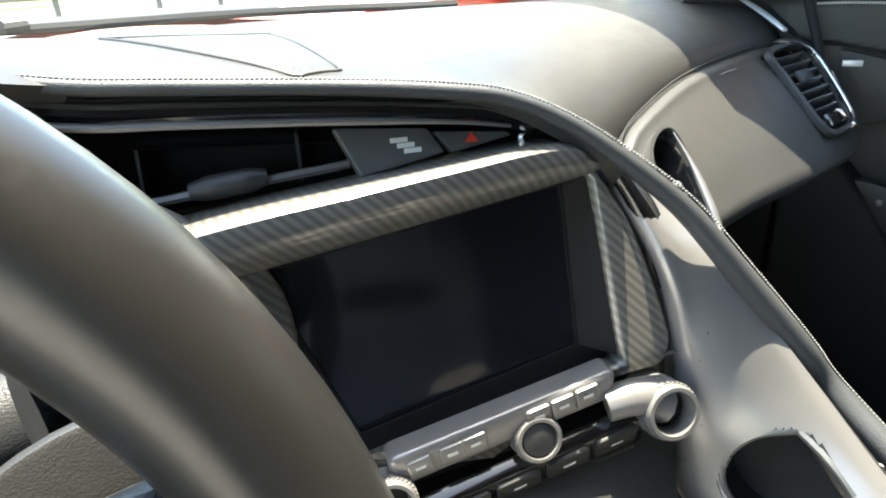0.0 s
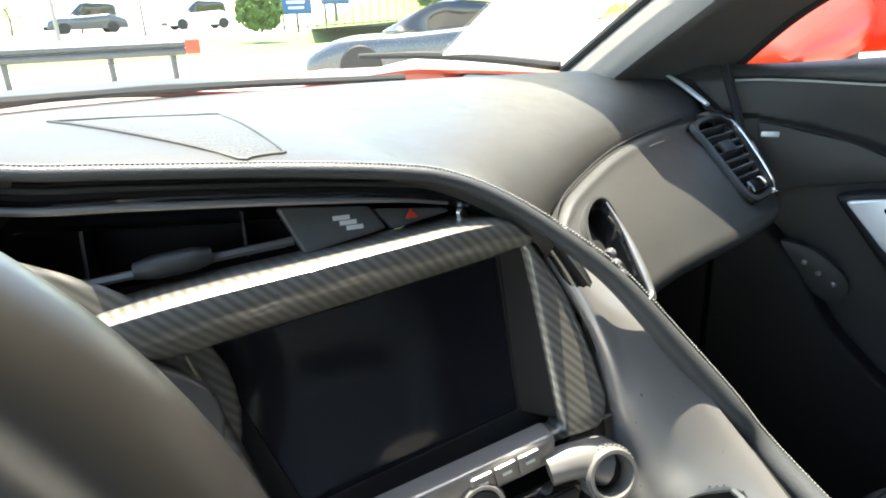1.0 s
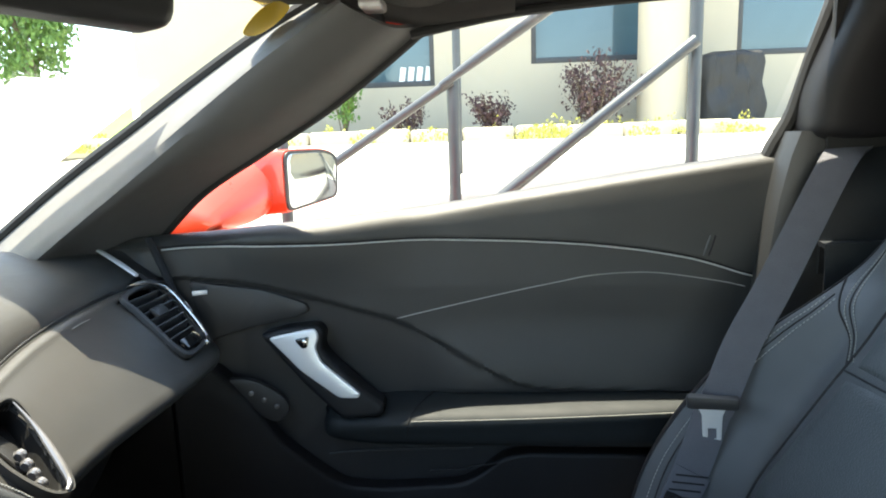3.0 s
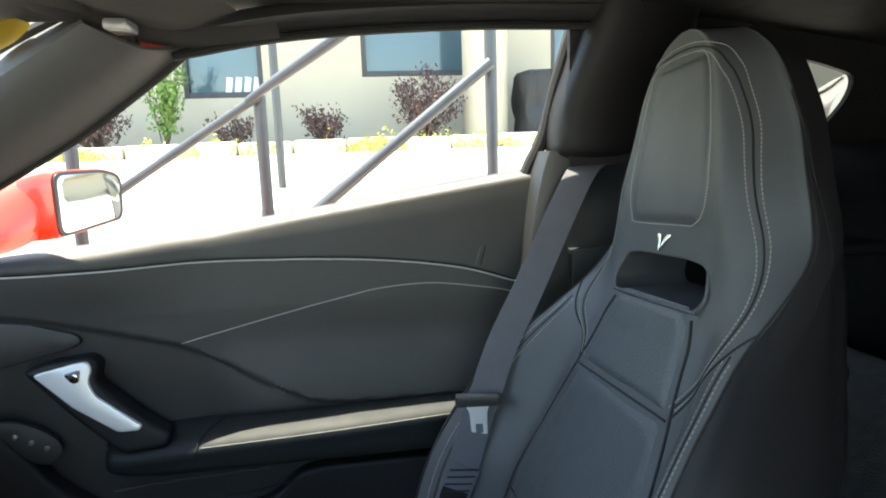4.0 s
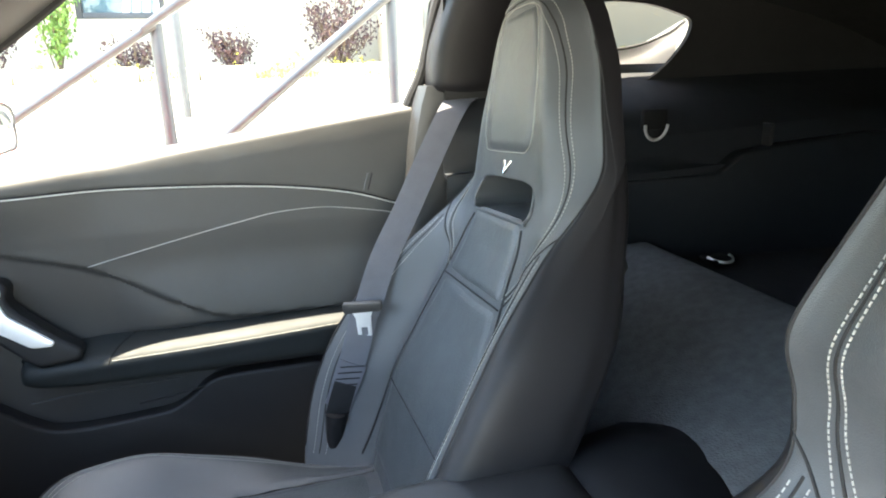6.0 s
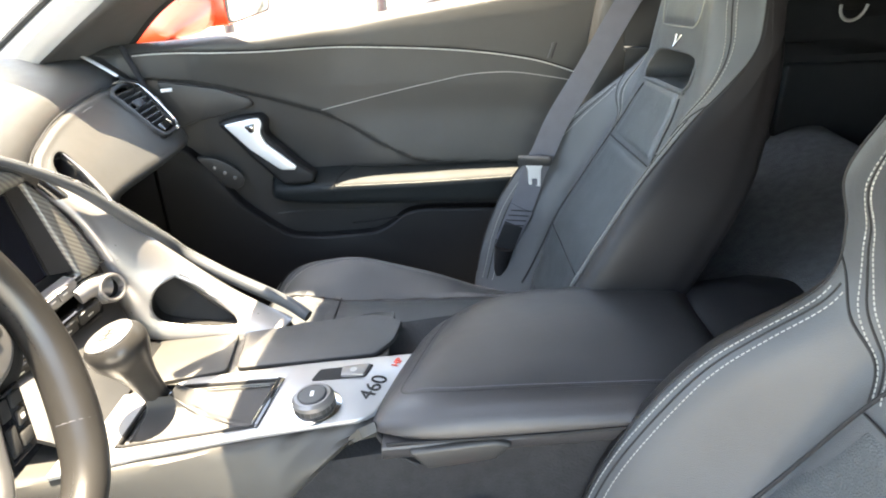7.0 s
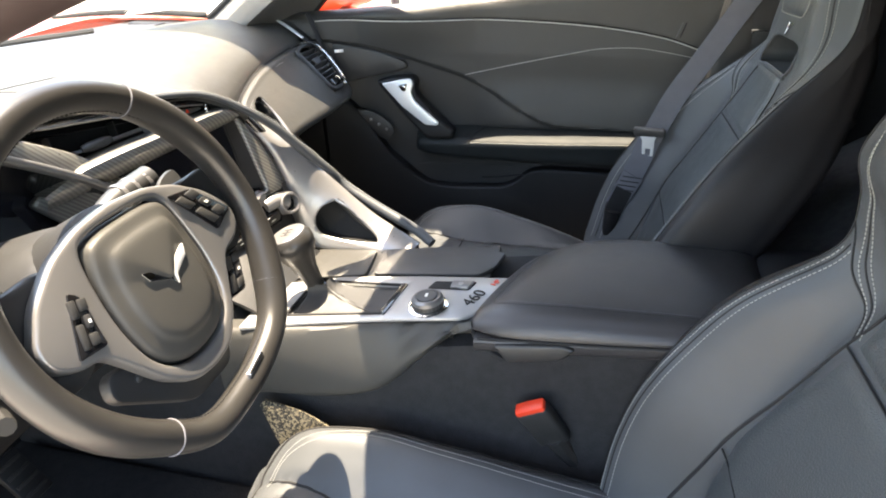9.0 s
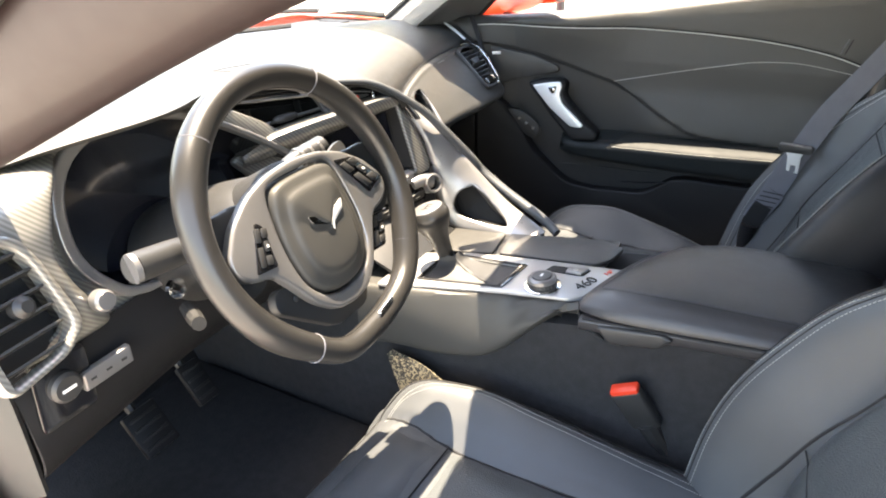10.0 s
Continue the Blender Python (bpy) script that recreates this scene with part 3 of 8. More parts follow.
    hatch = net([[(-0.76, -0.78, 1.3), (0, -0.8, 1.33), (0.76, -0.78, 1.3)], [(-0.76, -1.4, 1.2), (0, -1.4, 1.24), (0.76, -1.4, 1.2)], [(-0.76, -1.9, 1.02), (0, -1.92, 1.06), (0.76, -1.9, 1.02)]], 12, 12)
    part("hatch_cover", thick(hatch, 0.01), M_RUBBER, car, "dark cover under the rear hatch")
    # tie-down rings
    for i, (x, y, z, flat) in enumerate(((0.626, -0.95, 0.985, 0), (0.55, -1.06, 0.727, 1))):
        pts = [(0.0, -0.025 * math.cos(a), -0.03 * math.sin(a)) for a in [math.pi * k / 8 for k in range(9)]]
        rg = tube(pts, 0.0032, n=24, sides=8)
        rg.transform(Matrix.Translation((x, y, z)) @ (Matrix.Rotation(radians(80), 4, "Y") if flat else Matrix.Rotation(radians(-8), 4, "Y")))
        r = part("tie_down_ring", rg, M_BRIGHT, car, "chrome cargo tie-down ring")
        part("ring_plate", box((x + (0.01 if not flat else 0.0), y, z + (0.01 if not flat else -0.006)), (0.012, 0.055, 0.04) if not flat else (0.05, 0.055, 0.01), bevel=0.004), M_DARK, r)
    return car


car_body = body_shell()


def passenger_mirror():
    mi = thing("door_mirror", "red painted door mirror with its glass, outside the window", "mirror")
    c = axes((1.068, 0.342, 0.998), (0.936, -0.35, 0.0), (0.017, 0.042, 1))     # x across the glass, y up, z away from the viewer
    face = rounded([(-0.092, -0.058), (0.08, -0.042), (0.091, 0.045), (0.043, 0.058), (-0.085, 0.058)], 0.02)
    loops = []
    for k, (s, d, dx, dy) in enumerate(((1.1, 0.0, 0, 0), (1.13, -0.02, 0, 0), (1.05, -0.06, -0.02, -0.004), (0.75, -0.1, -0.04, -0.01), (0.3, -0.125, -0.05, -0.014))):
        loops.append([c @ Vector((x * s + dx, y * s + dy, d)) for x, y in face[::2]])
    part("housing", net(loops, 20, 40, closed=True, caps=True), M_RED, mi, "glossy red mirror housing")
    part("glass", prism([(x * 0.97, y * 0.97) for x, y in face], c @ Matrix.Translation((0, 0, 0.001)), 0.003, 0.001), M_MIRROR, mi, "reflecting mirror glass")
    part("glass_rim", prism([(x * 1.06, y * 1.06) for x, y in face], c, 0.004, 0.001, hole=[(x * 0.97, y * 0.97) for x, y in face]), M_PLASTIC, mi)
    foot = net([[(0.80, 0.60, 0.915), (0.83, 0.50, 0.915), (0.85, 0.48, 0.935), (0.83, 0.54, 0.955), (0.80, 0.6, 0.945)], [(0.90, 0.56, 0.92), (0.93, 0.44, 0.92), (0.95, 0.42, 0.98), (0.93, 0.49, 1.02), (0.89, 0.55, 0.98)], [(1.0, 0.52, 0.945), (1.03, 0.40, 0.95), (1.04, 0.38, 1.03), (1.02, 0.44, 1.06), (0.99, 0.5, 1.03)]], 16, 24, closed=True, caps=True)
    part("foot", foot, M_RED, mi, "red mirror foot on the door top")
    return mi


passenger_mirror()

# ---- dashboard ----
S0 = Vector((0.065, 0.368, 0.853))
ST = axes(S0, (0.903, -0.431, 0.0), (0.132, 0.276, 0.952))     # the centre stack: x to the right, y up, z towards the driver


def sp(u, v, w=0.0):
    """A place on the centre stack: u right, v down, w towards the driver."""
    return ST @ Vector((u, -v, w))


LIP = [(-0.36, -0.1), (-0.294, -0.088), (-0.241, -0.083), (-0.152, -0.075), (-0.085, -0.067), (-0.05, -0.059), (-0.014, -0.041), (0.023, -0.014), (0.061, 0.02), (0.1, 0.07), (0.141, 0.125), (0.166, 0.162)]


GRILLE = ((-0.15, 0.615), (-0.022, 0.625), (-0.055, 0.46), (-0.085, 0.46))


POD_VENT = axes((0.622, 0.4515, 0.8175), (1, 0.03, -0.01), (0, 0.73, 0.68))     # the two vents of the passenger pod: x across, y up the slope
POD_VENT_EDGE = [(-0.046, 0.063), (0.0, 0.071), (0.045, 0.067), (0.066, 0.045), (0.054, -0.002), (0.03, -0.05), (0.012, -0.066), (-0.046, -0.068), (-0.058, -0.05), (-0.056, -0.02), (-0.05, 0.03)]
SLIM_VENT = axes((0.246, 0.4, 0.798), (1, 0.06, 0.03), (0, 0.73, 0.68))
SLIM_VENT_EDGE = [(0.016, 0.05), (0.034, 0.044), (0.026, 0.012), (0.012, -0.022), (-0.003, -0.05), (-0.014, -0.056), (-0.028, -0.044), (-0.034, -0.01), (-0.03, 0.015), (-0.012, 0.038)]


def within(p, loop):
    """Whether a flat place lies inside a closed outline."""
    hit = False
    for (x1, y1), (x2, y2) in zip(loop, loop[1:] + loop[:1]):
        if (y1 > p.y) != (y2 > p.y) and p.x < (x2 - x1) * (p.y - y1) / (y2 - y1) + x1:
            hit = not hit
    return hit


def dash_board():
    d = thing("dashboard", "black soft dashboard with stitched hood and centre stack", "dashboard")
    # top pad, station by station across the car; each runs from the windscreen back
    pad = []
    for x, prof in ((-0.74, ((0.86, 0.905), (0.7, 0.925), (0.6, 0.937), (0.53, 0.942), (0.482, 0.938))),
                    (-0.6, ((0.93, 0.91), (0.75, 0.935), (0.6, 0.955), (0.51, 0.963), (0.452, 0.955))),
                    (-0.45, ((1.0, 0.915), (0.8, 0.945), (0.6, 0.975), (0.46, 0.985), (0.38, 0.975))),
                    (-0.33, ((1.05, 0.915), (0.8, 0.945), (0.6, 0.97), (0.48, 0.98), (0.42, 0.972))),
                    (-0.2, ((1.08, 0.915), (0.8, 0.94), (0.64, 0.955), (0.54, 0.949), (0.497, 0.938))),
                    (-0.075, ((1.1, 0.915), (0.8, 0.935), (0.6, 0.945), (0.49, 0.937), (0.435, 0.925))),
                    (0.015, ((1.1, 0.915), (0.8, 0.93), (0.6, 0.935), (0.46, 0.922), (0.387, 0.91))),
                    (0.075, ((1.09, 0.915), (0.8, 0.925), (0.6, 0.92), (0.45, 0.89), (0.345, 0.864))),
                    (0.105, ((1.085, 0.915), (0.8, 0.924), (0.6, 0.916), (0.47, 0.888), (0.385, 0.857))),
                    (0.14, ((1.08, 0.915), (0.8, 0.922), (0.61, 0.913), (0.495, 0.887), (0.415, 0.838))),
                    (0.19, ((1.06, 0.915), (0.8, 0.922), (0.62, 0.914), (0.515, 0.888), (0.45, 0.832))),
                    (0.26, ((1.04, 0.915), (0.8, 0.922), (0.63, 0.914), (0.53, 0.89), (0.474, 0.845))),
                    (0.4, ((0.99, 0.915), (0.8, 0.924), (0.65, 0.918), (0.555, 0.894), (0.508, 0.862))),
                    (0.55, ((0.9, 0.915), (0.76, 0.923), (0.66, 0.92), (0.57, 0.9), (0.526, 0.867))),
                    (0.66, ((0.84, 0.913), (0.74, 0.92), (0.66, 0.92), (0.58, 0.904), (0.532, 0.866))),
                    (0.72, ((0.8, 0.91), (0.72, 0.916), (0.66, 0.916), (0.58, 0.9), (0.54, 0.866)))):
        y, z = prof[-1]
        pad.append([(x, y, z) for y, z in prof] + [(x, y + (0.012 if x < 0.09 else 0.004), z - (0.008 if x < 0.09 else 0.045))])
    skin = thick(net(pad, 120, 30), 0.004)
    PAD = BVHTree.FromBMesh(skin)
    part("top_pad", skin, M_VINYL, d, "grained black top pad, sunlit", sharp=60)
    # speaker grille let into the pad
    bm = bmesh.new()
    A, B, C, D = GRILLE
    V = []
    for i in range(15):
        row = []
        for j in range(25):
            a, b = i / 14, j / 24
            p = (Vector(A) * (1 - b) + Vector(B) * b) * (1 - a) + (Vector(D) * (1 - b) + Vector(C) * b) * a
            hit = PAD.ray_cast(Vector((p.x, p.y, 1.2)), Vector((0, 0, -1)))[0]
            lift = 0.0009 if 0 < i < 14 and 0 < j < 24 else -0.0008
            row.append(bm.verts.new((p.x, p.y, hit.z + lift)))
        V.append(row)
    for i in range(14):
        for j in range(24):
            bm.faces.new((V[i][j], V[i][j + 1], V[i + 1][j + 1], V[i + 1][j]))
    bmesh.ops.recalc_face_normals(bm, faces=bm.faces)
    brim = [V[0][j].co.copy() for j in range(0, 25, 4)] + [V[i][24].co.copy() for i in range(2, 15, 2)] + [V[14][j].co.copy() for j in range(20, -1, -4)] + [V[i][0].co.copy() for i in range(12, -1, -2)]
    part("grille_frame", tube([p + Vector((0, 0, 0.001)) for p in brim], 0.0013, n=120, sides=8), M_VINYL, d, "raised edge round the speaker grille")
    part("speaker_grille", bm, M_GRILLE, d, "perforated speaker grille set in the pad")
    # rolled lip that sweeps over the stack and down beside the passenger
    rad = [0.0045, 0.0045, 0.0045, 0.0045, 0.005, 0.005, 0.0055, 0.007, 0.0085, 0.0095, 0.01, 0.01]
    lip = [sp(u, v + r, 0.02) for (u, v), r in zip(LIP, rad)]
    rail_end = [(0.176, 0.165, 0.66), (0.158, 0.085, 0.628), (0.14, 0.045, 0.61)]
    part("lip_roll", tube(lip + rail_end, rad + [0.01, 0.01, 0.009], n=110, sides=12), M_LEATHER, d, "stitched rolled edge sweeping down to the console")
    edge = []
    for i, ((u, v), r) in enumerate(zip(LIP, rad)):
        a, b = Vector(LIP[max(i - 1, 0)]), Vector(LIP[min(i + 1, len(LIP) - 1)])
        t = (b - a).normalized()
        edge.append(sp(u + t.y * r, v + r - t.x * r, 0.02 + r * 0.45))
    edge += [Vector(p) + Vector((0.009, 0.0, 0.006)) for p in rail_end]
    part("lip_stitching", dashes(edge, 320, 0.0007), M_THREAD, d, "pale stitches")
    # dark face under the lip, drawn back towards the vent
    drop = (0.024, 0.024, 0.023, 0.022, 0.021, 0.019, 0.014, 0.009)
    H = list(zip(LIP[:8], drop))
    part("hood_underside", net([[sp(u, v + 0.006, 0.019) for (u, v), w in H], [sp(u, v + w * 0.5, 0.009) for (u, v), w in H], [sp(u, v + w, 0.004) for (u, v), w in H], [sp(u, v + w + 0.003, -0.05) for (u, v), w in H]], 14, 60), M_GLOSS, d, "dark hood underside")
    part("hood_trim_line", tube([sp(u, v + w * 0.55, 0.0095) for (u, v), w in H], 0.0016, n=70, sides=8), M_PLASTIC, d, "dark trim line")
    part("vent_lip", tube([sp(u, v + w + 0.001, 0.012) for (u, v), w in H[:6]], [0.0026, 0.0026, 0.0024, 0.001], n=60, sides=8), M_SILVER, d, "thin satin strip over the vent")
    # carbon bezel round the screen
    outer = [(-0.34, 0.03), (-0.27, -0.004), (-0.2, -0.013), (-0.145, -0.018), (-0.04, -0.028), (-0.012, -0.026), (0.012, -0.008), (0.034, 0.033), (0.048, 0.075), (0.058, 0.12), (0.05, 0.138), (0.0, 0.142), (-0.2, 0.168), (-0.24, 0.15)]
    glass = [(-0.222, 0.03), (0.004, -0.003), (0.016, 0.13), (-0.178, 0.166)]
    flip = lambda o: [(u, -v) for u, v in o]
    bez = part("stack_bezel", prism(rounded(flip(outer), 0.012), ST @ Matrix.Translation((0, 0, -0.02)), 0.02, 0.007, 4, hole=rounded(flip(glass), 0.004)), M_CARBON, d, "glossy carbon fibre bezel")
    vi = lambda u: 0.03 - 0.032 * (u + 0.222) / 0.222
    vo_ = lambda u: float(np.interp(u, (-0.34, -0.27, -0.2, -0.145, -0.04, -0.012, 0.014), (0.03, -0.004, -0.013, -0.018, -0.028, -0.026, -0.006)))
    us = (-0.325, -0.28, -0.24, -0.2, -0.16, -0.12, -0.08, -0.045, -0.015, 0.004, 0.014)
    wr = lambda u: float(np.interp(u, (-0.2, -0.1, -0.03, 0.0, 0.014), (1.3, 1.15, 1.0, 0.75, 0.1)))
    roll = [[sp(u, vo_(u) - 0.003, -0.016) for u in us], [sp(u, vo_(u) * 0.95 + vi(u) * 0.05, 0.012 * wr(u)) for u in us], [sp(u, vo_(u) * 0.8 + vi(u) * 0.2, 0.024 * wr(u)) for u in us], [sp(u, vo_(u) * 0.4 + vi(u) * 0.6, 0.022 * wr(u)) for u in us], [sp(u, vi(u) - 0.001, 0.008 * wr(u)) for u in us], [sp(u, vi(u) + 0.001, -0.01) for u in us]]
    part("bezel_roll", net(roll, 16, 60), M_CARBON, bez, "sunlit carbon ridge over the screen")
    part("screen_surround", prism(rounded([(-0.24, -0.02), (0.015, 0.01), (0.02, -0.135), (-0.2, -0.175)], 0.004), ST @ Matrix.Translation((0, 0, -0.034)), 0.012, 0.0, hole=rounded([(-0.214, -0.034), (-0.007, -0.003), (-0.006, -0.118), (-0.166, -0.152)], 0.003)), M_DARK, d, "black screen surround")
    part("screen", prism(rounded([(-0.218, -0.03), (-0.003, 0.003), (-0.002, -0.122), (-0.164, -0.156)], 0.003), ST @ Matrix.Translation((0, 0, -0.03)), 0.004, 0.0), M_SCREEN, d, "switched-off dark touch screen")
    part("side_fin", thick(net([[sp(-0.006, -0.004, -0.021), sp(0.005, -0.004, -0.004)], [sp(-0.005, 0.118, -0.021), sp(0.015, 0.124, -0.004)]], 4, 6), 0.002), M_DARK, d, "dark inner flank of the bezel")
    # dark gap and silver wing right of the bezel
    wing_in = [(-0.01, -0.03), (0.018, -0.004), (0.042, 0.04), (0.056, 0.085), (0.066, 0.13), (0.064, 0.17)]
    part("bezel_edge", tube([sp(u + 0.009, v + 0.001, -0.004) for u, v in wing_in], [0.004, 0.009, 0.012, 0.013, 0.013, 0.012], n=50, sides=14, flat=0.75, up=(0.13, -0.9, 0.3)), M_GLOSS, d, "gloss black edge strip")
    # row of buttons under the screen
    row = axes(sp(-0.073, 0.153, 0.004), sp(-0.002, 0.139) - sp(-0.147, 0.169), (0, 0, 1))
    part("button_panel", prism(rounded([(-0.082, -0.012), (0.078, -0.013), (0.082, 0.01), (-0.08, 0.013)], 0.006), row @ Matrix.Translation((0, 0, -0.012)), 0.018, 0.004, 3), M_WING, d, "satin silver button row")
    for k in range(6):
        x = (-0.062, -0.04, -0.024, 0.022, 0.04, 0.058)[k]
        b = part("button", prism(rounded([(x - 0.0085, -0.0075), (x + 0.0085, -0.0075), (x + 0.0085, 0.0075), (x - 0.0085, 0.0075)], 0.002), row @ Matrix.Translation((0, 0, 0.006)), 0.0025, 0.0012), M_WING, d)
        part("button_mark", box((0, 0, 0), (0.007, 0.0022, 0.0004), m=row @ Matrix.Translation((x, 0.001, 0.0088)), bevel=0), M_WHITE, b)

    def knob(u, v, r, h, name="knob", ring=M_WING, cap=M_DARK, sink=0.62):
        m = ST @ Matrix.Translation((u, -v, -0.012))
        k = part(name, lathe([(r * 1.08, -0.004), (r * 1.08, h * 0.35), (r, h * 0.45), (r, h * 0.9), (r * 0.94, h), (r * 0.8, h), (r * 0.72, h * 0.8), (r * 0.7, h * 0.3)], m, 36), ring, d, "ribbed satin silver knob")
        part("knob_cap", lathe([(r * 0.71, h * 0.3), (r * 0.7, h * sink), (r * 0.3, h * (sink + 0.04))], m, 24), cap, k, "black knob centre")
        ribs = bmesh.new()
        for j in range(36):
            a = 2 * math.pi * j / 36
            b = box((math.cos(a) * r * 1.02, math.sin(a) * r * 1.02, h * 0.68), (0.0016, 0.0012, h * 0.36), bevel=0)
            b.transform(m)
            ribs = merge(ribs, b)
        part("knob_ribs", ribs, ring, k)
        return k
    knob(0.04, 0.163, 0.0195, 0.036, "volume_knob")
    knob(-0.053, 0.166, 0.016, 0.026, "menu_knob", cap=M_STEEL, sink=0.95)
    knob(-0.155, 0.185, 0.0165, 0.034, "tune_knob")
    part("knob_arm", tube([sp(0.0, 0.155, 0.004), sp(0.02, 0.152, 0.008), sp(0.04, 0.158, 0.006)], [0.012, 0.013, 0.017], sides=12), M_WING, d, "silver knob mount")
    # climate panel below
    clim = axes(sp(-0.065, 0.205, 0.0), sp(0.0, 0.185) - sp(-0.14, 0.215), (0, -0.35, 1))
    part("climate_panel", prism(rounded([(-0.1, -0.045), (0.095, -0.04), (0.1, 0.02), (-0.1, 0.024)], 0.008), clim @ Matrix.Translation((0, 0, -0.015)), 0.012, 0.003), M_GLOSS, d, "gloss black climate panel")
    for k in range(10):
        x, y = -0.075 + 0.037 * (k % 5), 0.008 - 0.026 * (k // 5)
        b = part("climate_button", prism(rounded([(x - 0.016, y - 0.01), (x + 0.016, y - 0.01), (x + 0.016, y + 0.01), (x - 0.016, y + 0.01)], 0.003), clim @ Matrix.Translation((0, 0, -0.003)), 0.003, 0.001), M_PLASTIC, d)
        part("button_mark", box((0, 0, 0), (0.009, 0.0025, 0.0004), m=clim @ Matrix.Translation((x, y, 0.0005)), bevel=0), M_WHITE, b)
    part("lower_panel", thick(net([[sp(-0.2, 0.2, -0.02), sp(0.06, 0.17, -0.02)], [(-0.13, 0.30, 0.62), (0.07, 0.27, 0.625)], [(-0.13, 0.25, 0.598), (0.09, 0.25, 0.598)]], 10, 8), 0.006), M_PLASTIC, d)
    # centre vent under the hood, with a switch plate
    vo = [(-0.33, -0.045), (-0.3, -0.07), (-0.159, -0.05), (-0.04, -0.036), (-0.035, -0.03), (-0.145, -0.018), (-0.25, -0.011), (-0.31, 0.0)]
    vent = part("centre_vent", prism(flip([(u * 1.03, v * 1.1) for u, v in vo]), ST @ Matrix.Translation((0, 0, -0.07)), 0.01, 0), M_DARK, d, "dark centre air vent")
    for k in range(3):
        part("vent_slat", net([[sp(-0.31, -0.053 + 0.019 * k, -0.018), sp(-0.155, -0.042 + 0.009 * k, -0.018)], [sp(-0.31, -0.058 + 0.019 * k, -0.06), sp(-0.155, -0.045 + 0.009 * k, -0.06)]], 3, 3) if k != 1 else tube([sp(-0.30, -0.016, -0.012), sp(-0.15, -0.028, -0.012)], 0.003, sides=6), M_PLASTIC if k != 1 else M_SILVER, vent)
    part("vent_lever", tube([sp(-0.245, -0.022, -0.004), sp(-0.222, -0.024, -0.003), sp(-0.2, -0.026, -0.004)], [0.005, 0.0075, 0.0075, 0.0075, 0.005], n=16, sides=18), M_PLASTIC, vent, "grey vent lever")
    for k, u in enumerate((-0.275, -0.18)):
        part("vent_divider", box((0, 0, 0), (0.002, 0.03, 0.03), m=ST @ Matrix.Translation((u, 0.036, -0.04)), bevel=0), M_PLASTIC, vent)
    sw = part("switch_plate", prism(rounded(flip([(-0.159, -0.05), (-0.1, -0.044), (-0.09, -0.028), (-0.145, -0.018)]), 0.003), ST @ Matrix.Translation((0, 0, -0.012)), 0.012, 0.002), M_SWITCH, d, "grey release switch plate")
    for k in range(3):
        part("switch_mark", box((0, 0, 0), (0.011, 0.003, 0.0006), m=ST @ Matrix.Translation((-0.119 + 0.004 * k, 0.0385 - 0.0035 * k, 0.0003)), bevel=0), M_WHITE, sw)
    hz = part("hazard_switch", prism(rounded(flip([(-0.097, -0.042), (-0.05, -0.037), (-0.045, -0.034), (-0.086, -0.027)]), 0.003), ST @ Matrix.Translation((0, 0, -0.012)), 0.011, 0.002), M_SWITCH, d, "hazard warning switch")
    part("hazard_mark", prism([(-0.077, 0.0325), (-0.068, 0.0325), (-0.0725, 0.039)], ST @ Matrix.Translation((0, 0, -0.001)), 0.0006, 0), M_REDP, hz, "red warning triangle")
    part("vent_tip", lathe([(0.005, 0), (0.005, 0.004), (0.003, 0.006)], ST @ Matrix.Translation((-0.036, 0.031, -0.006)), 12), M_CHROME, d)
    # silver wing with a pocket, between the stack and the rail
    q = [(0.1, 0.392, 0.868), (0.128, 0.35, 0.824), (0.14, 0.30, 0.78), (0.156, 0.235, 0.712), (0.15, 0.16, 0.655), (0.135, 0.07, 0.607)]
    w2 = [(0.088, 0.378, 0.866), (0.101, 0.328, 0.798), (0.105, 0.304, 0.73), (0.102, 0.29, 0.665), (0.1, 0.268, 0.605), (0.1, 0.09, 0.598)]
    strips = []
    for a, b in zip(w2, q):
        a, b = Vector(a), Vector(b)
        strips.append([a + Vector((0.02, 0.025, 0.0)), a + Vector((0.003, 0.005, 0.0)), a.lerp(b, 0.12) + Vector((-0.004, -0.003, 0.001)), a.lerp(b, 0.5) + Vector((-0.007, -0.005, 0.004)), a.lerp(b, 0.85) + Vector((-0.003, -0.004, 0.003)), b])
    skin = net(strips, 150, 60)
    pocket = [(0.135, 0.232, 0.688), (0.118, 0.262, 0.668), (0.108, 0.262, 0.632), (0.106, 0.225, 0.616), (0.112, 0.16, 0.612), (0.125, 0.14, 0.62), (0.137, 0.185, 0.652)]
    loop = smooth_loop([(y, z) for x, y, z in pocket], 60)

    def inside(y, z):
        hit = False
        for (y1, z1), (y2, z2) in zip(loop, loop[1:] + loop[:1]):
            if (z1 > z) != (z2 > z) and y < (y2 - y1) * (z - z1) / (z2 - z1) + y1:
                hit = not hit
        return hit
    gone = [f for f in skin.faces if f.calc_center_median().x < 0.16 and inside(f.calc_center_median().y, f.calc_center_median().z)]
    from_skin = [v.co.copy() for v in skin.verts]
    bmesh.ops.delete(skin, geom=gone, context="FACES")

    def on_skin(y, z):
        return min(from_skin, key=lambda c: (c.y - y) ** 2 + (c.z - z) ** 2 + (0.0 if c.x < 0.16 else 1.0)).x
    wing = part("silver_wing", thick(skin, 0.005), M_WING, d, "satin silver side wing with an opening")
    rim = [Vector((on_skin(y, z), y, z)) for y, z in loop[::5]]
    part("pocket_rim", tube(rim + rim[:1], 0.0042, n=90, sides=8), M_WING, wing)
    part("pocket_wall", net([rim, [p + Vector((0.03, 0.005, -0.003)) for p in rim]], 4, 60, closed=True), M_DARK, wing, "dark pocket behind the wing")
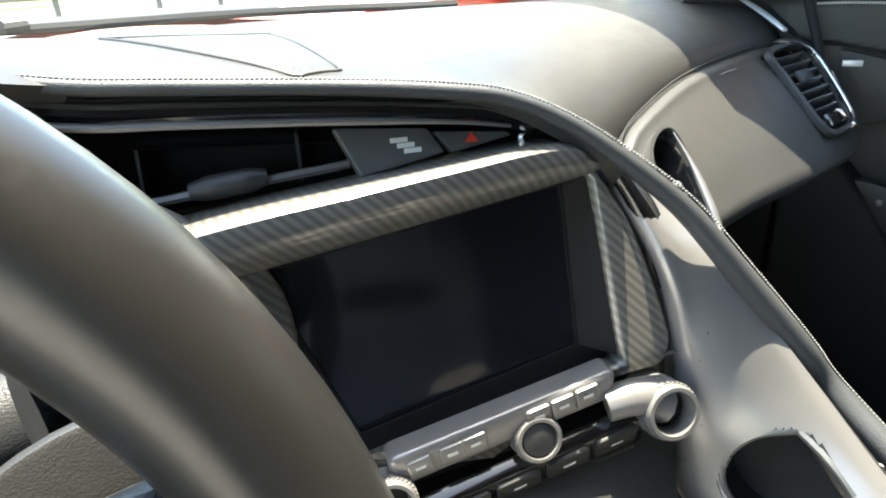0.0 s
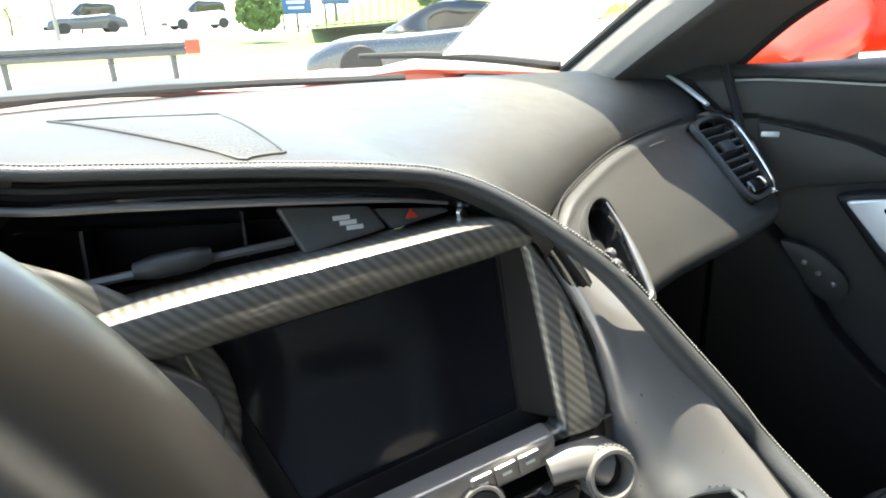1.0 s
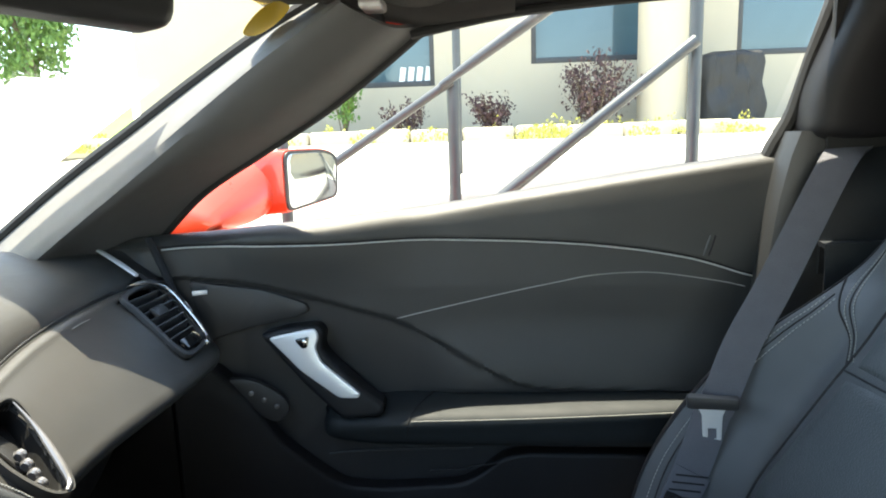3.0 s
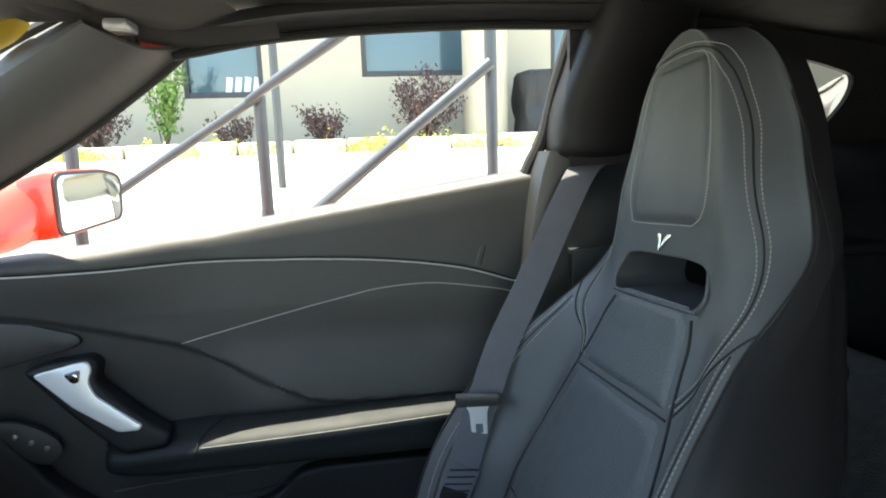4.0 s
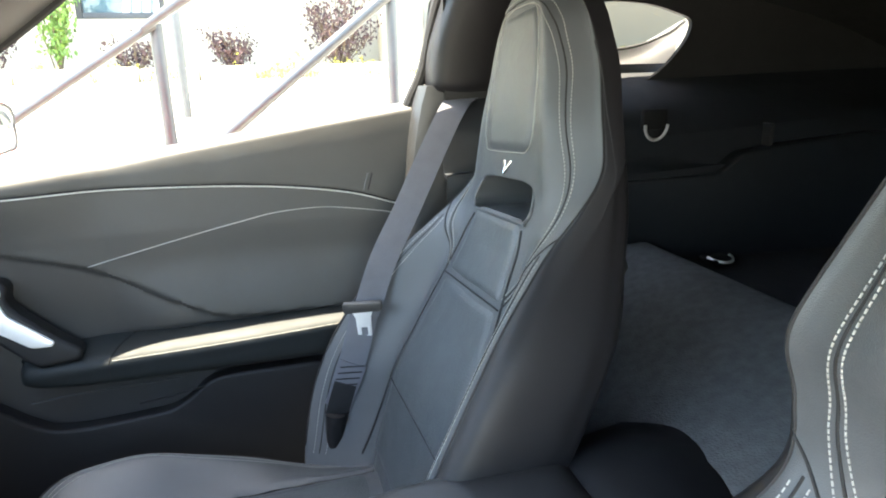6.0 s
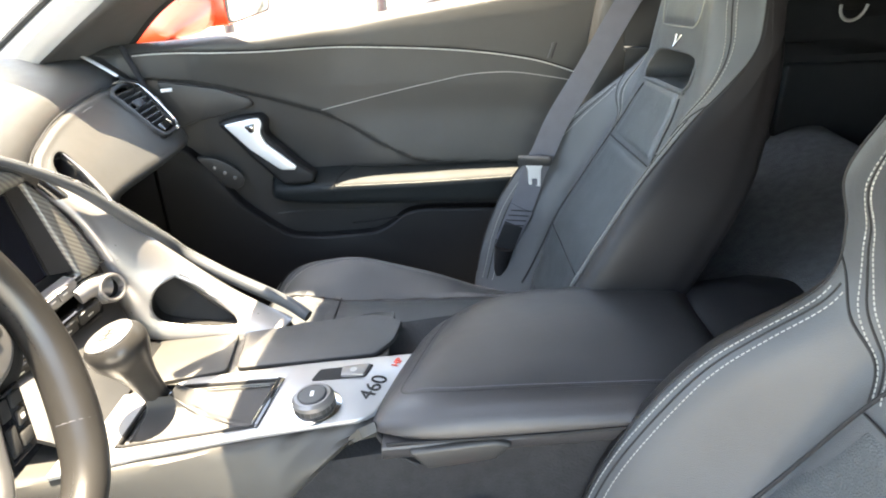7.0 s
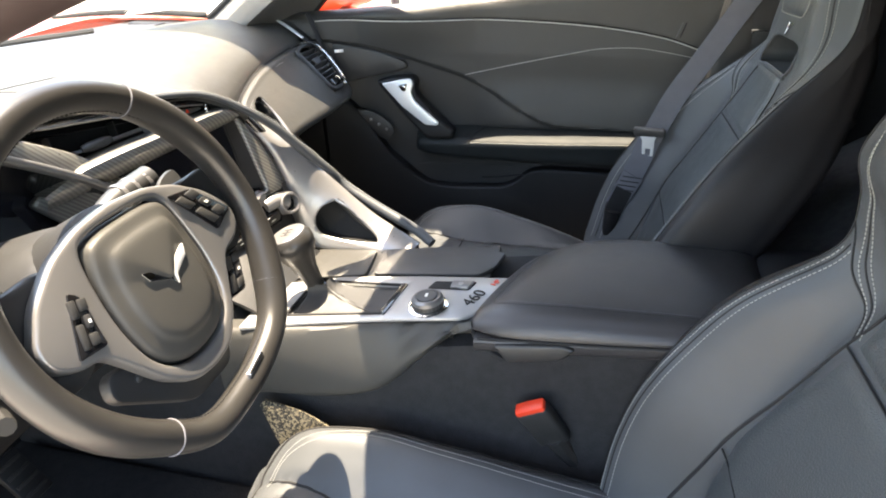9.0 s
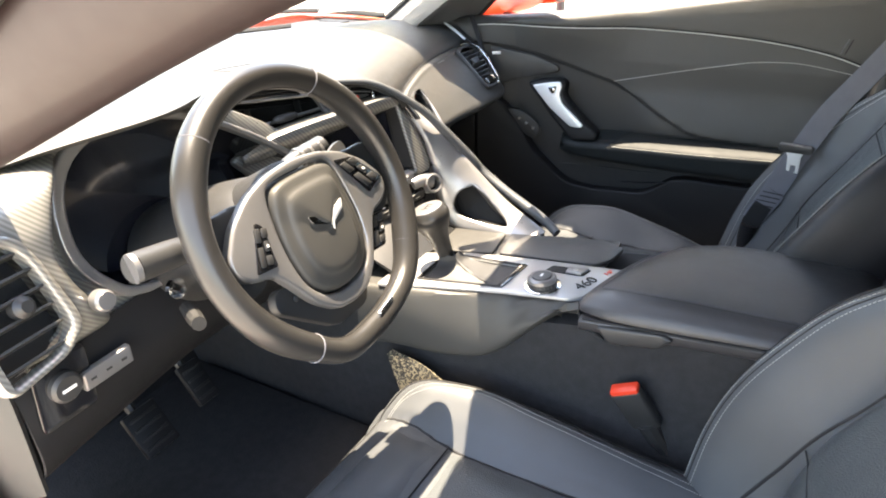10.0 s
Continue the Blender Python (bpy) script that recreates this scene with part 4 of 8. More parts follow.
    part("pocket_back", net([[p + Vector((0.03, 0.005, -0.003)) for p in rim], [Vector((0.15, 0.21, 0.645)).lerp(p + Vector((0.03, 0.005, -0.003)), 0.1) for p in rim]], 4, 60, closed=True, caps=True), M_DARK, wing)
    part("pocket_flap", tube([(0.146, 0.226, 0.68), (0.146, 0.185, 0.643), (0.138, 0.148, 0.619)], [0.006, 0.009, 0.007], sides=16), M_PLASTIC, wing, "dark grey flap in the pocket")
    part("rail_body", thick(net([[Vector(p) + Vector((0.016, 0.01, -0.002)) for p in q[1:]], [Vector(p) + Vector((0.02, -0.01, -0.06)) for p in q[1:]], [Vector(p) + Vector((0.0, -0.01, -0.14 if i < 3 else -0.1)) for i, p in enumerate(q[1:])]], 8, 30), 0.008), M_PLASTIC, d, "black padded rail body")
    # passenger side: sloping pod with two vents, and the glove box under it
    rows = []
    for x, yt, zt, yb, zb in ((0.199, 0.424, 0.806, 0.4, 0.784), (0.2015, 0.43, 0.812, 0.388, 0.772), (0.207, 0.437, 0.819, 0.378, 0.762), (0.221, 0.447, 0.827, 0.371, 0.755), (0.25, 0.46, 0.837, 0.369, 0.753), (0.3, 0.474, 0.846, 0.374, 0.753), (0.36, 0.489, 0.854, 0.379, 0.751), (0.42, 0.5, 0.859, 0.381, 0.748), (0.5, 0.51, 0.862, 0.383, 0.744), (0.6, 0.52, 0.863, 0.388, 0.741), (0.66, 0.522, 0.86, 0.395, 0.738), (0.7, 0.526, 0.854, 0.41, 0.735)):
        f = min(1.0, (yt - yb) / 0.09)
        face = [(x, yt + (yb - yt) * k + -0.68 * b * f, zt + (zb - zt) * k + 0.73 * b * f) for k, b in ((0.05, 0.004), (0.13, 0.0055), (0.35, 0.009), (0.6, 0.009), (0.85, 0.005), (0.95, 0.002))]
        rows.append([(x, yt + 0.05, zt - 0.035), (x, yt + 0.012, zt - 0.006)] + face + [(x, yb + 0.004, zb - 0.005), (x, yb + 0.02, zb - 0.016), (x, yb + 0.1, zb - 0.03)])
    pod = net(rows, 150, 130)
    for m, loop in ((POD_VENT, POD_VENT_EDGE), (SLIM_VENT, SLIM_VENT_EDGE)):
        mi = m.inverted()
        bmesh.ops.delete(pod, geom=[f for f in pod.faces if abs((mi @ f.calc_center_median()).z) < 0.03 and within(mi @ f.calc_center_median(), loop)], context="FACES")
    part("passenger_pod", thick(pod, 0.003), M_VINYL, d, "rounded passenger dash pod, half sunlit")
    part("pod_edge_line", tube([(x, yt + 0.004, zt + 0.002) for x, yt, zt in ((0.207, 0.437, 0.818), (0.221, 0.447, 0.827), (0.25, 0.46, 0.837), (0.3, 0.474, 0.846), (0.36, 0.489, 0.854), (0.42, 0.5, 0.859), (0.5, 0.51, 0.862), (0.6, 0.52, 0.863))], 0.0013, n=60, sides=6), M_SEAM, d)
    part("pod_scratch", tube([(0.452, 0.487, 0.8535), (0.472, 0.4885, 0.8545), (0.49, 0.489, 0.8545)], 0.0007, n=10, sides=5), M_THREAD, d, "pale scratch on the pod")
    # lid and side panel take near-black plastic to stand in for footwell shade
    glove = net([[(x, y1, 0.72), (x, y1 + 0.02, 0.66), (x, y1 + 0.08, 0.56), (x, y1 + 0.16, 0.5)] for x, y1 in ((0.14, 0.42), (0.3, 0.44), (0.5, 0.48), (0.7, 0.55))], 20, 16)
    part("glove_box", thick(glove, 0.004), M_PULL, d, "glove box lid, its shade put into near-black plastic")
    part("kick_panel", box((0.735, 0.79, 0.56), (0.06, 0.56, 0.68), bevel=0.01), M_PULL, d, "footwell side panel darkened to look in shade")
    part("dash_side", thick(net([[(0.685, 0.60, 0.915), (0.705, 0.56, 0.92), (0.735, 0.6, 0.925)], [(0.675, 0.5, 0.86), (0.70, 0.505, 0.86), (0.735, 0.56, 0.86)], [(0.66, 0.45, 0.77), (0.69, 0.465, 0.77), (0.735, 0.54, 0.77)], [(0.67, 0.47, 0.7), (0.70, 0.49, 0.7), (0.735, 0.55, 0.7)]], 16, 10), 0.006), M_PLASTIC, d, "dark dash end beside the door")
    # bright metal colour stands in for sunlight on the dash seam
    part("airbag_seam", tube([(0.69, 0.615, 0.92), (0.675, 0.585, 0.914), (0.655, 0.545, 0.9), (0.637, 0.505, 0.882)], [0.002, 0.0045, 0.005, 0.004], sides=8, flat=0.6), M_BRIGHT, d, "seam strip at the dash corner, its sunlight put into a pale colour")
    # side vent in the pod
    sv, edge = POD_VENT, POD_VENT_EDGE
    frame_o = smooth_loop(edge, 60)
    frame_i = smooth_loop([(0.002 + (x - 0.002) * 0.87, y * 0.89) for x, y in edge], 60)
    v = part("side_vent", prism(frame_o, sv @ Matrix.Translation((0, 0, -0.004)), 0.008, 0.002, 3, hole=frame_i), M_PLASTIC, d, "passenger side air vent")
    part("vent_chrome", prism(smooth_loop([(-0.02, 0.0735), (0.02, 0.075), (0.05, 0.07), (0.071, 0.046), (0.058, -0.004), (0.034, -0.053), (0.014, -0.07), (0.006, -0.064), (0.024, -0.05), (0.045, -0.004), (0.056, 0.04), (0.042, 0.059), (0.018, 0.067)], 80), sv @ Matrix.Translation((0, 0, 0.001)), 0.007, 0.002, 3), M_CHROME, v, "chrome vent edge")
    part("vent_back", prism(frame_i, sv @ Matrix.Translation((0, 0, -0.024)), 0.004, 0), M_DARK, v)
    left = lambda y: np.interp(y, (-0.06, -0.03, 0.03, 0.06), (-0.044, -0.049, -0.043, -0.038))
    right = lambda y: np.interp(y, (-0.056, -0.044, -0.002, 0.04, 0.06), (0.01, 0.024, 0.046, 0.056, 0.038))
    for k in range(7):
        yy = 0.048 - 0.0135 * k
        a, b = left(yy), right(yy)
        part("vent_slat", box((0, 0, 0), (b - a, 0.003, 0.018), m=sv @ Matrix.Translation(((a + b) / 2, yy, -0.008)) @ Matrix.Rotation(radians(-28), 4, "X"), bevel=0.001), M_PLASTIC, v)
    part("vent_tab", box((0, 0, 0), (0.034, 0.018, 0.008), m=sv @ Matrix.Translation((-0.004, 0.018, 0.001)), bevel=0.003), M_PLASTIC, v)
    part("vent_wheel", box((0, 0, 0), (0.05, 0.02, 0.01), m=sv @ Matrix.Translation((-0.01, -0.048, -0.001)), bevel=0.004), M_GLOSS, v)
    # slim vent at the pod's inner end
    lv, lvo = SLIM_VENT, SLIM_VENT_EDGE
    lo = smooth_loop(lvo, 48)
    lvp = part("inner_vent", prism(smooth_loop([(x * 1.09 + 0.001, y * 1.07) for x, y in lvo], 48), lv @ Matrix.Translation((0, 0, -0.008)), 0.012, 0.003, hole=lo), M_VINYL, d, "slim air vent at the pod end")
    part("vent_back", prism(smooth_loop([(x * 1.15, y * 1.1) for x, y in lvo], 48), lv @ Matrix.Translation((0, 0, -0.03)), 0.003, 0), M_DARK, lvp)
    part("vent_wall", net([[lv @ Vector((x, y, 0.0)) for x, y in lo], [lv @ Vector((x, y, -0.03)) for x, y in lo]], 4, 60, closed=True), M_DARK, lvp)
    part("vent_flap", prism([(-0.012, 0.03), (0.012, 0.04), (0.016, 0.012), (0.0, -0.02), (-0.014, -0.012)], lv @ Matrix.Translation((0, 0, -0.018)) @ Matrix.Rotation(radians(18), 4, "Y"), 0.003, 0.001), M_PLASTIC, lvp, "dark vent flap")
    part("vent_chrome", tube([lv @ Vector((x - 0.003, y, 0.004)) for x, y in lvo[1:6]], [0.0008, 0.002, 0.0036, 0.004, 0.002], n=40, sides=10), M_SILVER, lvp, "chrome vent edge")
    for k in range(4):
        x, y = -0.02 + 0.004 * k, -0.034 + 0.011 * k
        part("vent_wheel", lathe([(0.004, -0.004), (0.006, -0.002), (0.006, 0.002), (0.004, 0.004)], lv @ Matrix.Translation((x, y, -0.004)) @ Matrix.Rotation(radians(90), 4, "Y"), 12), M_SILVER, lvp)
    return d


dash_board()


def driver_binnacle():
    d = thing("instrument_binnacle", "carbon fibre instrument surround with a dark cluster", "instrument panel")
    # facing panel: x across the car, y up, z towards the driver
    m = axes((-0.38, 0.455, 0.83), (1, 0.02, 0), (0, 0.22, 0.97))
    out = [(-0.35, 0.09), (-0.3, 0.115), (-0.2, 0.135), (-0.05, 0.15), (0.06, 0.13), (0.13, 0.095), (0.22, 0.035), (0.265, -0.03), (0.24, -0.1), (0.1, -0.13), (-0.15, -0.14), (-0.33, -0.12), (-0.36, -0.02)]
    hole = [(-0.175, 0.075), (-0.12, 0.115), (-0.03, 0.118), (0.04, 0.1), (0.11, 0.062), (0.19, 0.005), (0.228, -0.035), (0.2, -0.075), (0.05, -0.09), (-0.12, -0.092), (-0.175, -0.055), (-0.195, 0.0)]
    part("surround", prism(smooth_loop(out, 60), m @ Matrix.Translation((0, 0, -0.015)), 0.015, 0.005, 3, hole=smooth_loop(hole, 48)), M_CARBON, d, "carbon fibre surround")
    part("cluster_rim", prism(smooth_loop([(x * 1.09, y * 1.11) for x, y in hole], 48), m, 0.014, 0.004, 3, hole=smooth_loop(hole, 48)), M_SILVER, d, "satin silver cluster rim")
    lp = [m @ Vector((x, y, 0)) for x, y in smooth_loop(hole, 40)]
    lb = [m @ Vector((x * 0.86, y * 0.86, -0.075)) for x, y in smooth_loop(hole, 40)]
    part("cluster_well", net([lp, lb], 4, 60, closed=True), M_GLOSS, d)
    part("cluster_glass", prism(smooth_loop([(x * 0.9, y * 0.9) for x, y in hole], 40), m @ Matrix.Translation((0, 0, -0.072)), 0.004, 0), M_SCREEN, d, "unlit instrument display")
    # vent by the driver door, let into a rolled carbon panel
    v = axes((-0.69, 0.3655, 0.826), (0.985, 0.16, -0.04), (0.03, 0.3, 0.95))
    fo = rounded([(-0.06, -0.08), (0.02, -0.07), (0.05, -0.05), (0.052, -0.03), (0.04, 0.045), (0.03, 0.072), (0.012, 0.084), (-0.06, 0.088)], 0.014)
    fi = rounded([(-0.056, -0.07), (0.012, -0.062), (0.036, -0.044), (0.038, -0.028), (0.028, 0.042), (0.018, 0.064), (0.004, 0.074), (-0.056, 0.078)], 0.012)
    side = []
    for y, z, xr in ((0.5, 0.948, -0.54), (0.455, 0.943, -0.548), (0.418, 0.925, -0.575), (0.393, 0.894, -0.603), (0.38, 0.858, -0.62), (0.37, 0.82, -0.618), (0.371, 0.785, -0.604), (0.388, 0.745, -0.58), (0.42, 0.72, -0.56)):
        side.append([(-0.725, y + 0.012, z - 0.004), (-0.705, y, z), (xr - 0.04, y, z), (xr - 0.006, y + 0.012, z), (xr + 0.004, y + 0.05, z), (xr + 0.004, y + 0.1, z)])
    roll = net(side, 110, 110)
    vi = v.inverted()

    def in_vent(p):
        q, hit = vi @ p, False
        for (x1, y1), (x2, y2) in zip(fi, fi[1:] + fi[:1]):
            if (y1 > q.y) != (y2 > q.y) and q.x < (x2 - x1) * (q.y - y1) / (y2 - y1) + x1:
                hit = not hit
        return hit
    bmesh.ops.delete(roll, geom=[f for f in roll.faces if in_vent(f.calc_center_median())], context="FACES")
    part("side_panel", thick(roll, 0.004), M_CARBON, d, "sunlit carbon panel beside the cluster")
    vv = part("driver_vent", prism(fo, v @ Matrix.Translation((0, 0, -0.012)), 0.02, 0.006, 3, hole=fi), M_CARBON, d, "driver side air vent")
    part("vent_back", prism(fi, v @ Matrix.Translation((0, 0, -0.03)), 0.004, 0), M_DARK, vv)
    for k in range(6):
        part("vent_slat", box((0, 0, 0), (0.09, 0.0035, 0.018), m=v @ Matrix.Translation((-0.013, 0.056 - 0.0225 * k, -0.006)) @ Matrix.Rotation(radians(-20), 4, "X"), bevel=0.001), M_PLASTIC, vv)
    part("vent_tab", lathe([(0.013, -0.012), (0.013, 0.0), (0.007, 0.006)], v @ Matrix.Translation((0.0, 0.002, 0.004)), 16), M_PLASTIC, vv, "round vent tab")
    # lower panel with light switch and buttons
    low = net([[(-0.722, 0.41, 0.735), (-0.6, 0.415, 0.735), (-0.4, 0.44, 0.73), (-0.14, 0.42, 0.72)], [(-0.722, 0.395, 0.67), (-0.6, 0.40, 0.655), (-0.4, 0.41, 0.66), (-0.14, 0.39, 0.66)], [(-0.724, 0.41, 0.58), (-0.6, 0.45, 0.565), (-0.4, 0.47, 0.57), (-0.14, 0.45, 0.57)], [(-0.724, 0.55, 0.54), (-0.6, 0.6, 0.53), (-0.4, 0.62, 0.53), (-0.14, 0.6, 0.53)]], 20, 24)
    part("knee_panel", thick(low, 0.004), M_PULL, d, "black knee panel")
    pm = axes((-0.617, 0.389, 0.688), (1, 0.0, 0.0), (0, 0.0, 1))
    b = part("switch_bank", prism(rounded([(-0.035, -0.014), (0.035, -0.012), (0.036, 0.014), (-0.034, 0.012)], 0.003), pm, 0.01, 0.003), M_SILVER, d, "pale switch bank, sunlit")
    for k in range(3):
        part("switch_mark", box((0, 0, 0), (0.008, 0.003, 0.0006), m=pm @ Matrix.Translation((-0.022 + 0.022 * k, 0, 0.0103)), bevel=0), M_PLASTIC, b)
    km = axes((-0.603, 0.376, 0.785), (1, 0, 0), (0, 0.2, 1))
    part("dimmer_knob", lathe([(0.014, 0), (0.014, 0.014), (0.011, 0.018)], km, 20), M_SILVER, d, "small silver knob")
    lk = axes((-0.673, 0.391, 0.699), (1, 0.02, 0), (0, 0, 1))
    part("switch_pod", prism(rounded([(-0.04, -0.05), (0.035, -0.05), (0.04, 0.04), (-0.03, 0.045)], 0.01), lk, 0.006, 0.002), M_GLOSS, d, "black headlamp switch pod")
    k = part("lamp_knob", lathe([(0.02, 0.006), (0.02, 0.014), (0.016, 0.018)], lk, 24), M_PLASTIC, d, "round headlamp switch")
    part("knob_mark", box((0, 0, 0), (0.018, 0.004, 0.001), m=lk @ Matrix.Translation((0, 0, 0.019)), bevel=0), M_WHITE, k)
    part("end_cap", thick(net([[(-0.765, 0.8, 0.9), (-0.755, 0.52, 0.92), (-0.735, 0.43, 0.93), (-0.727, 0.4, 0.925)], [(-0.785, 0.8, 0.72), (-0.775, 0.52, 0.72), (-0.75, 0.41, 0.72), (-0.728, 0.392, 0.72)], [(-0.78, 0.8, 0.54), (-0.775, 0.55, 0.54), (-0.752, 0.43, 0.55), (-0.73, 0.405, 0.555)]], 14, 12), 0.01), M_VINYL, d, "grey dash end cap")
    return d


driver_binnacle()


def pedal(x, y, z, w):
    p = thing("pedal", "dark ribbed metal foot pedal in the driver footwell", "pedal", group="driver pedals")
    part("arm", tube([(x, y + 0.25, z + 0.3), (x, y + 0.1, z + 0.1), (x, y + 0.02, z)], 0.01, sides=8), M_PLASTIC, p)
    m = Matrix.Translation((x, y, z)) @ Matrix.Rotation(radians(-35), 4, "X")
    pad = part("pad", box((0, 0, 0), (w, 0.014, 0.09), m=m, bevel=0.004), M_PULL, p, "perforated metal pad")
    for k in range(4):
        part("rib", box((0, 0, 0), (w * 0.8, 0.004, 0.006), m=m @ Matrix.Translation((0, -0.009, -0.03 + 0.02 * k)), bevel=0.001), M_RUBBER, pad)


pedal(-0.472, 0.6, 0.365, 0.07)
pedal(-0.34, 0.62, 0.37, 0.05)


# ---- steering wheel ----
WHEEL_C, WHEEL_TILT, WHEEL_R = Vector((-0.398, 0.198, 0.865)), 23.6, 0.179
WM = Matrix.Translation(WHEEL_C) @ Matrix.Rotation(radians(90 - WHEEL_TILT), 4, "X")     # x right, y up the wheel, z towards the driver


def steering_wheel():
    WR = WM @ Matrix.Translation((0.002, -0.009, 0))     # the rim sits a little below the hub axis
    s = thing("steering_wheel", "black leather steering wheel with silver spokes, sunlit", "steering wheel")

    def bump(a, mid, wide):
        d = (math.degrees(a) - mid + 180) % 360 - 180
        return math.exp(-(d / wide) ** 2)

    def rim_r(a):
        """The rim is round above and drawn square towards the flat bottom."""
        return WHEEL_R * (0.99 + 0.04 * bump(a, -54, 15) + 0.055 * bump(a, -108, 14) + 0.012 * bump(a, -80, 18))
    n, k = 120, 18
    bm = bmesh.new()
    rings = []
    for i in range(n):
        a = 2 * math.pi * i / n
        R = rim_r(a)
        fat = 1 + 0.14 * (abs(math.cos(a - radians(35))) ** 12 + abs(math.cos(a - radians(145))) ** 12)
        rings.append([bm.verts.new(WR @ Vector((math.cos(a) * (R + 0.0165 * fat * math.cos(t)), math.sin(a) * (R + 0.0165 * fat * math.cos(t)), 0.0185 * fat * math.sin(t)))) for t in [2 * math.pi * j / k for j in range(k)]])
    for i in range(n):
        p, q = rings[i], rings[(i + 1) % n]
        for j in range(k):
            bm.faces.new((p[j], q[j], q[(j + 1) % k], p[(j + 1) % k]))
    bmesh.ops.recalc_face_normals(bm, faces=bm.faces)
    rim = part("rim", bm, M_WHEEL, s, "black leather rim")
    for a in (-39, -124, 60, 133):
        a = radians(a)
        R = rim_r(a)
        c = WR @ Matrix.Rotation(a, 4, "Z") @ Matrix.Translation((R, 0, 0)) @ Matrix.Rotation(radians(90), 4, "X")
        pts = [c @ Vector((0.0178 * math.cos(t), 0.0198 * math.sin(t), 0)) for t in [2 * math.pi * j / 16 for j in range(17)]]
        part("rim_seam", tube(pts, 0.001, n=40, sides=5), M_BELT, rim, "pale stitched seam round the rim")
    inner = [WR @ Vector((math.cos(a) * (rim_r(a) - 0.0168), math.sin(a) * (rim_r(a) - 0.0168), 0.004)) for a in [2 * math.pi * i / 80 for i in range(81)]]
    part("rim_stitching", dashes(inner, 190, 0.0007), M_SEAM, rim)
    WS = WM @ Matrix.Diagonal((1.08, 1.08, 1.0, 1.0))

    def both(pts):
        """A closed outline from its passenger-side half, top to bottom."""
        return pts + [(-x, y) for x, y in pts[::-1] if x > 0]
    # airbag pad: a faceted dome with a rounded shield outline
    shield = smooth_loop(both([(0.0, 0.046), (0.045, 0.043), (0.061, 0.03), (0.069, -0.01), (0.07, -0.05), (0.061, -0.088), (0.036, -0.112), (0.0, -0.119)])[::-1], 64)
    rows = [[WM @ Vector((x * f, -0.034 + (y + 0.034) * f, z + (0.004 * max(0.0, y) / 0.046 if z > 0 else 0.0))) for x, y in shield] for f, z in ((0.99, -0.03), (0.99, -0.008), (0.975, -0.001), (0.93, 0.004), (0.82, 0.0065), (0.76, 0.008), (0.7, 0.0115), (0.6, 0.0135), (0.3, 0.015), (0.05, 0.0155))]
    part("airbag_pad", net(rows, 44, 90, closed=True, caps=True), M_VINYL, s, "grained black airbag pad with a raised middle")
    # crossed-flag badge as two bent plates
    bd = WM @ Matrix.Translation((0.004, -0.028, 0.0148)) @ Matrix.Diagonal((0.85, 0.85, 1.0, 1.0))
    for sx in (-1, 1):
        bm = prism(rounded([(0.0, -0.018), (sx * 0.007, -0.006), (sx * 0.034, 0.006), (sx * 0.04, 0.02), (sx * 0.014, 0.012), (sx * 0.002, -0.004)][::sx], 0.002), bd, 0.0025, 0.0008)
        part("badge_wing", bm, M_BRIGHT if sx > 0 else M_CHROME, s, "chrome badge plate")
    # one silver frame runs round the pad, out over both spokes and down to a point
    outer = both([(0.0, 0.062), (0.05, 0.057), (0.09, 0.044), (0.127, 0.02), (0.153, -0.012), (0.15, -0.036), (0.13, -0.05), (0.103, -0.054), (0.088, -0.076), (0.064, -0.114), (0.034, -0.139), (0.0, -0.144)])
    hole = [(x * 1.03, -0.034 + (y + 0.034) * 1.03) for x, y in shield]
    part("spoke_frame", prism(rounded(outer, 0.012, 4), WM @ Matrix.Translation((0, 0, -0.012)), 0.015, 0.005, 4, hole=hole), M_SILVER, s, "satin silver spoke frame")
    for sx in (-1, 1):
        def mx(pts):
            return [(sx * x, y) for x, y in pts]
        arm = smooth_loop(mx([(0.085, 0.035), (0.13, 0.04), (0.168, 0.036), (0.176, 0.0), (0.17, -0.045), (0.14, -0.066), (0.105, -0.06), (0.08, -0.02)]), 40)
        rows = [[WM @ Vector((x * f + (1 - f) * sx * 0.13, y * f, z)) for x, y in arm] for f, z in ((0.9, -0.04), (1.0, -0.022), (0.97, -0.015), (0.8, -0.0125), (0.5, -0.014), (0.05, -0.015))]
        part("spoke", net(rows, 18, 50, closed=True, caps=True), M_PLASTIC, s, "grey-black spoke")
        groups = (((0.068, 0.036), (0.104, 0.03), (0.148, -0.015), (0.11, -0.028)), ((0.102, -0.058), (0.134, -0.06), (0.108, -0.108), (0.078, -0.106))) if sx > 0 else (((-0.098, 0.014), (-0.089, 0.006), (-0.094, -0.046), (-0.127, -0.042)),)
        for gi, quad in enumerate(groups):
            o = Vector((sum(p[0] for p in quad) / 4, sum(p[1] for p in quad) / 4))
            lift = 0.003 if gi == 0 else -0.008
            pd = part("switch_pad", prism(rounded(list(quad)[::-1], 0.004), WM @ Matrix.Translation((0, 0, lift - 0.002)), 0.004, 0.0015), M_GLOSS, s, "gloss black switch pad")
            e1, e2 = (Vector(quad[1]) + Vector(quad[2]) - Vector(quad[0]) - Vector(quad[3])) / 2, (Vector(quad[0]) + Vector(quad[1]) - Vector(quad[2]) - Vector(quad[3])) / 2
            bm4 = Matrix(((e1.normalized().x, e2.normalized().x, 0, o.x), (e1.normalized().y, e2.normalized().y, 0, o.y), (0, 0, 1, lift + 0.002), (0, 0, 0, 1)))
            L1, L2 = e1.length, e2.length
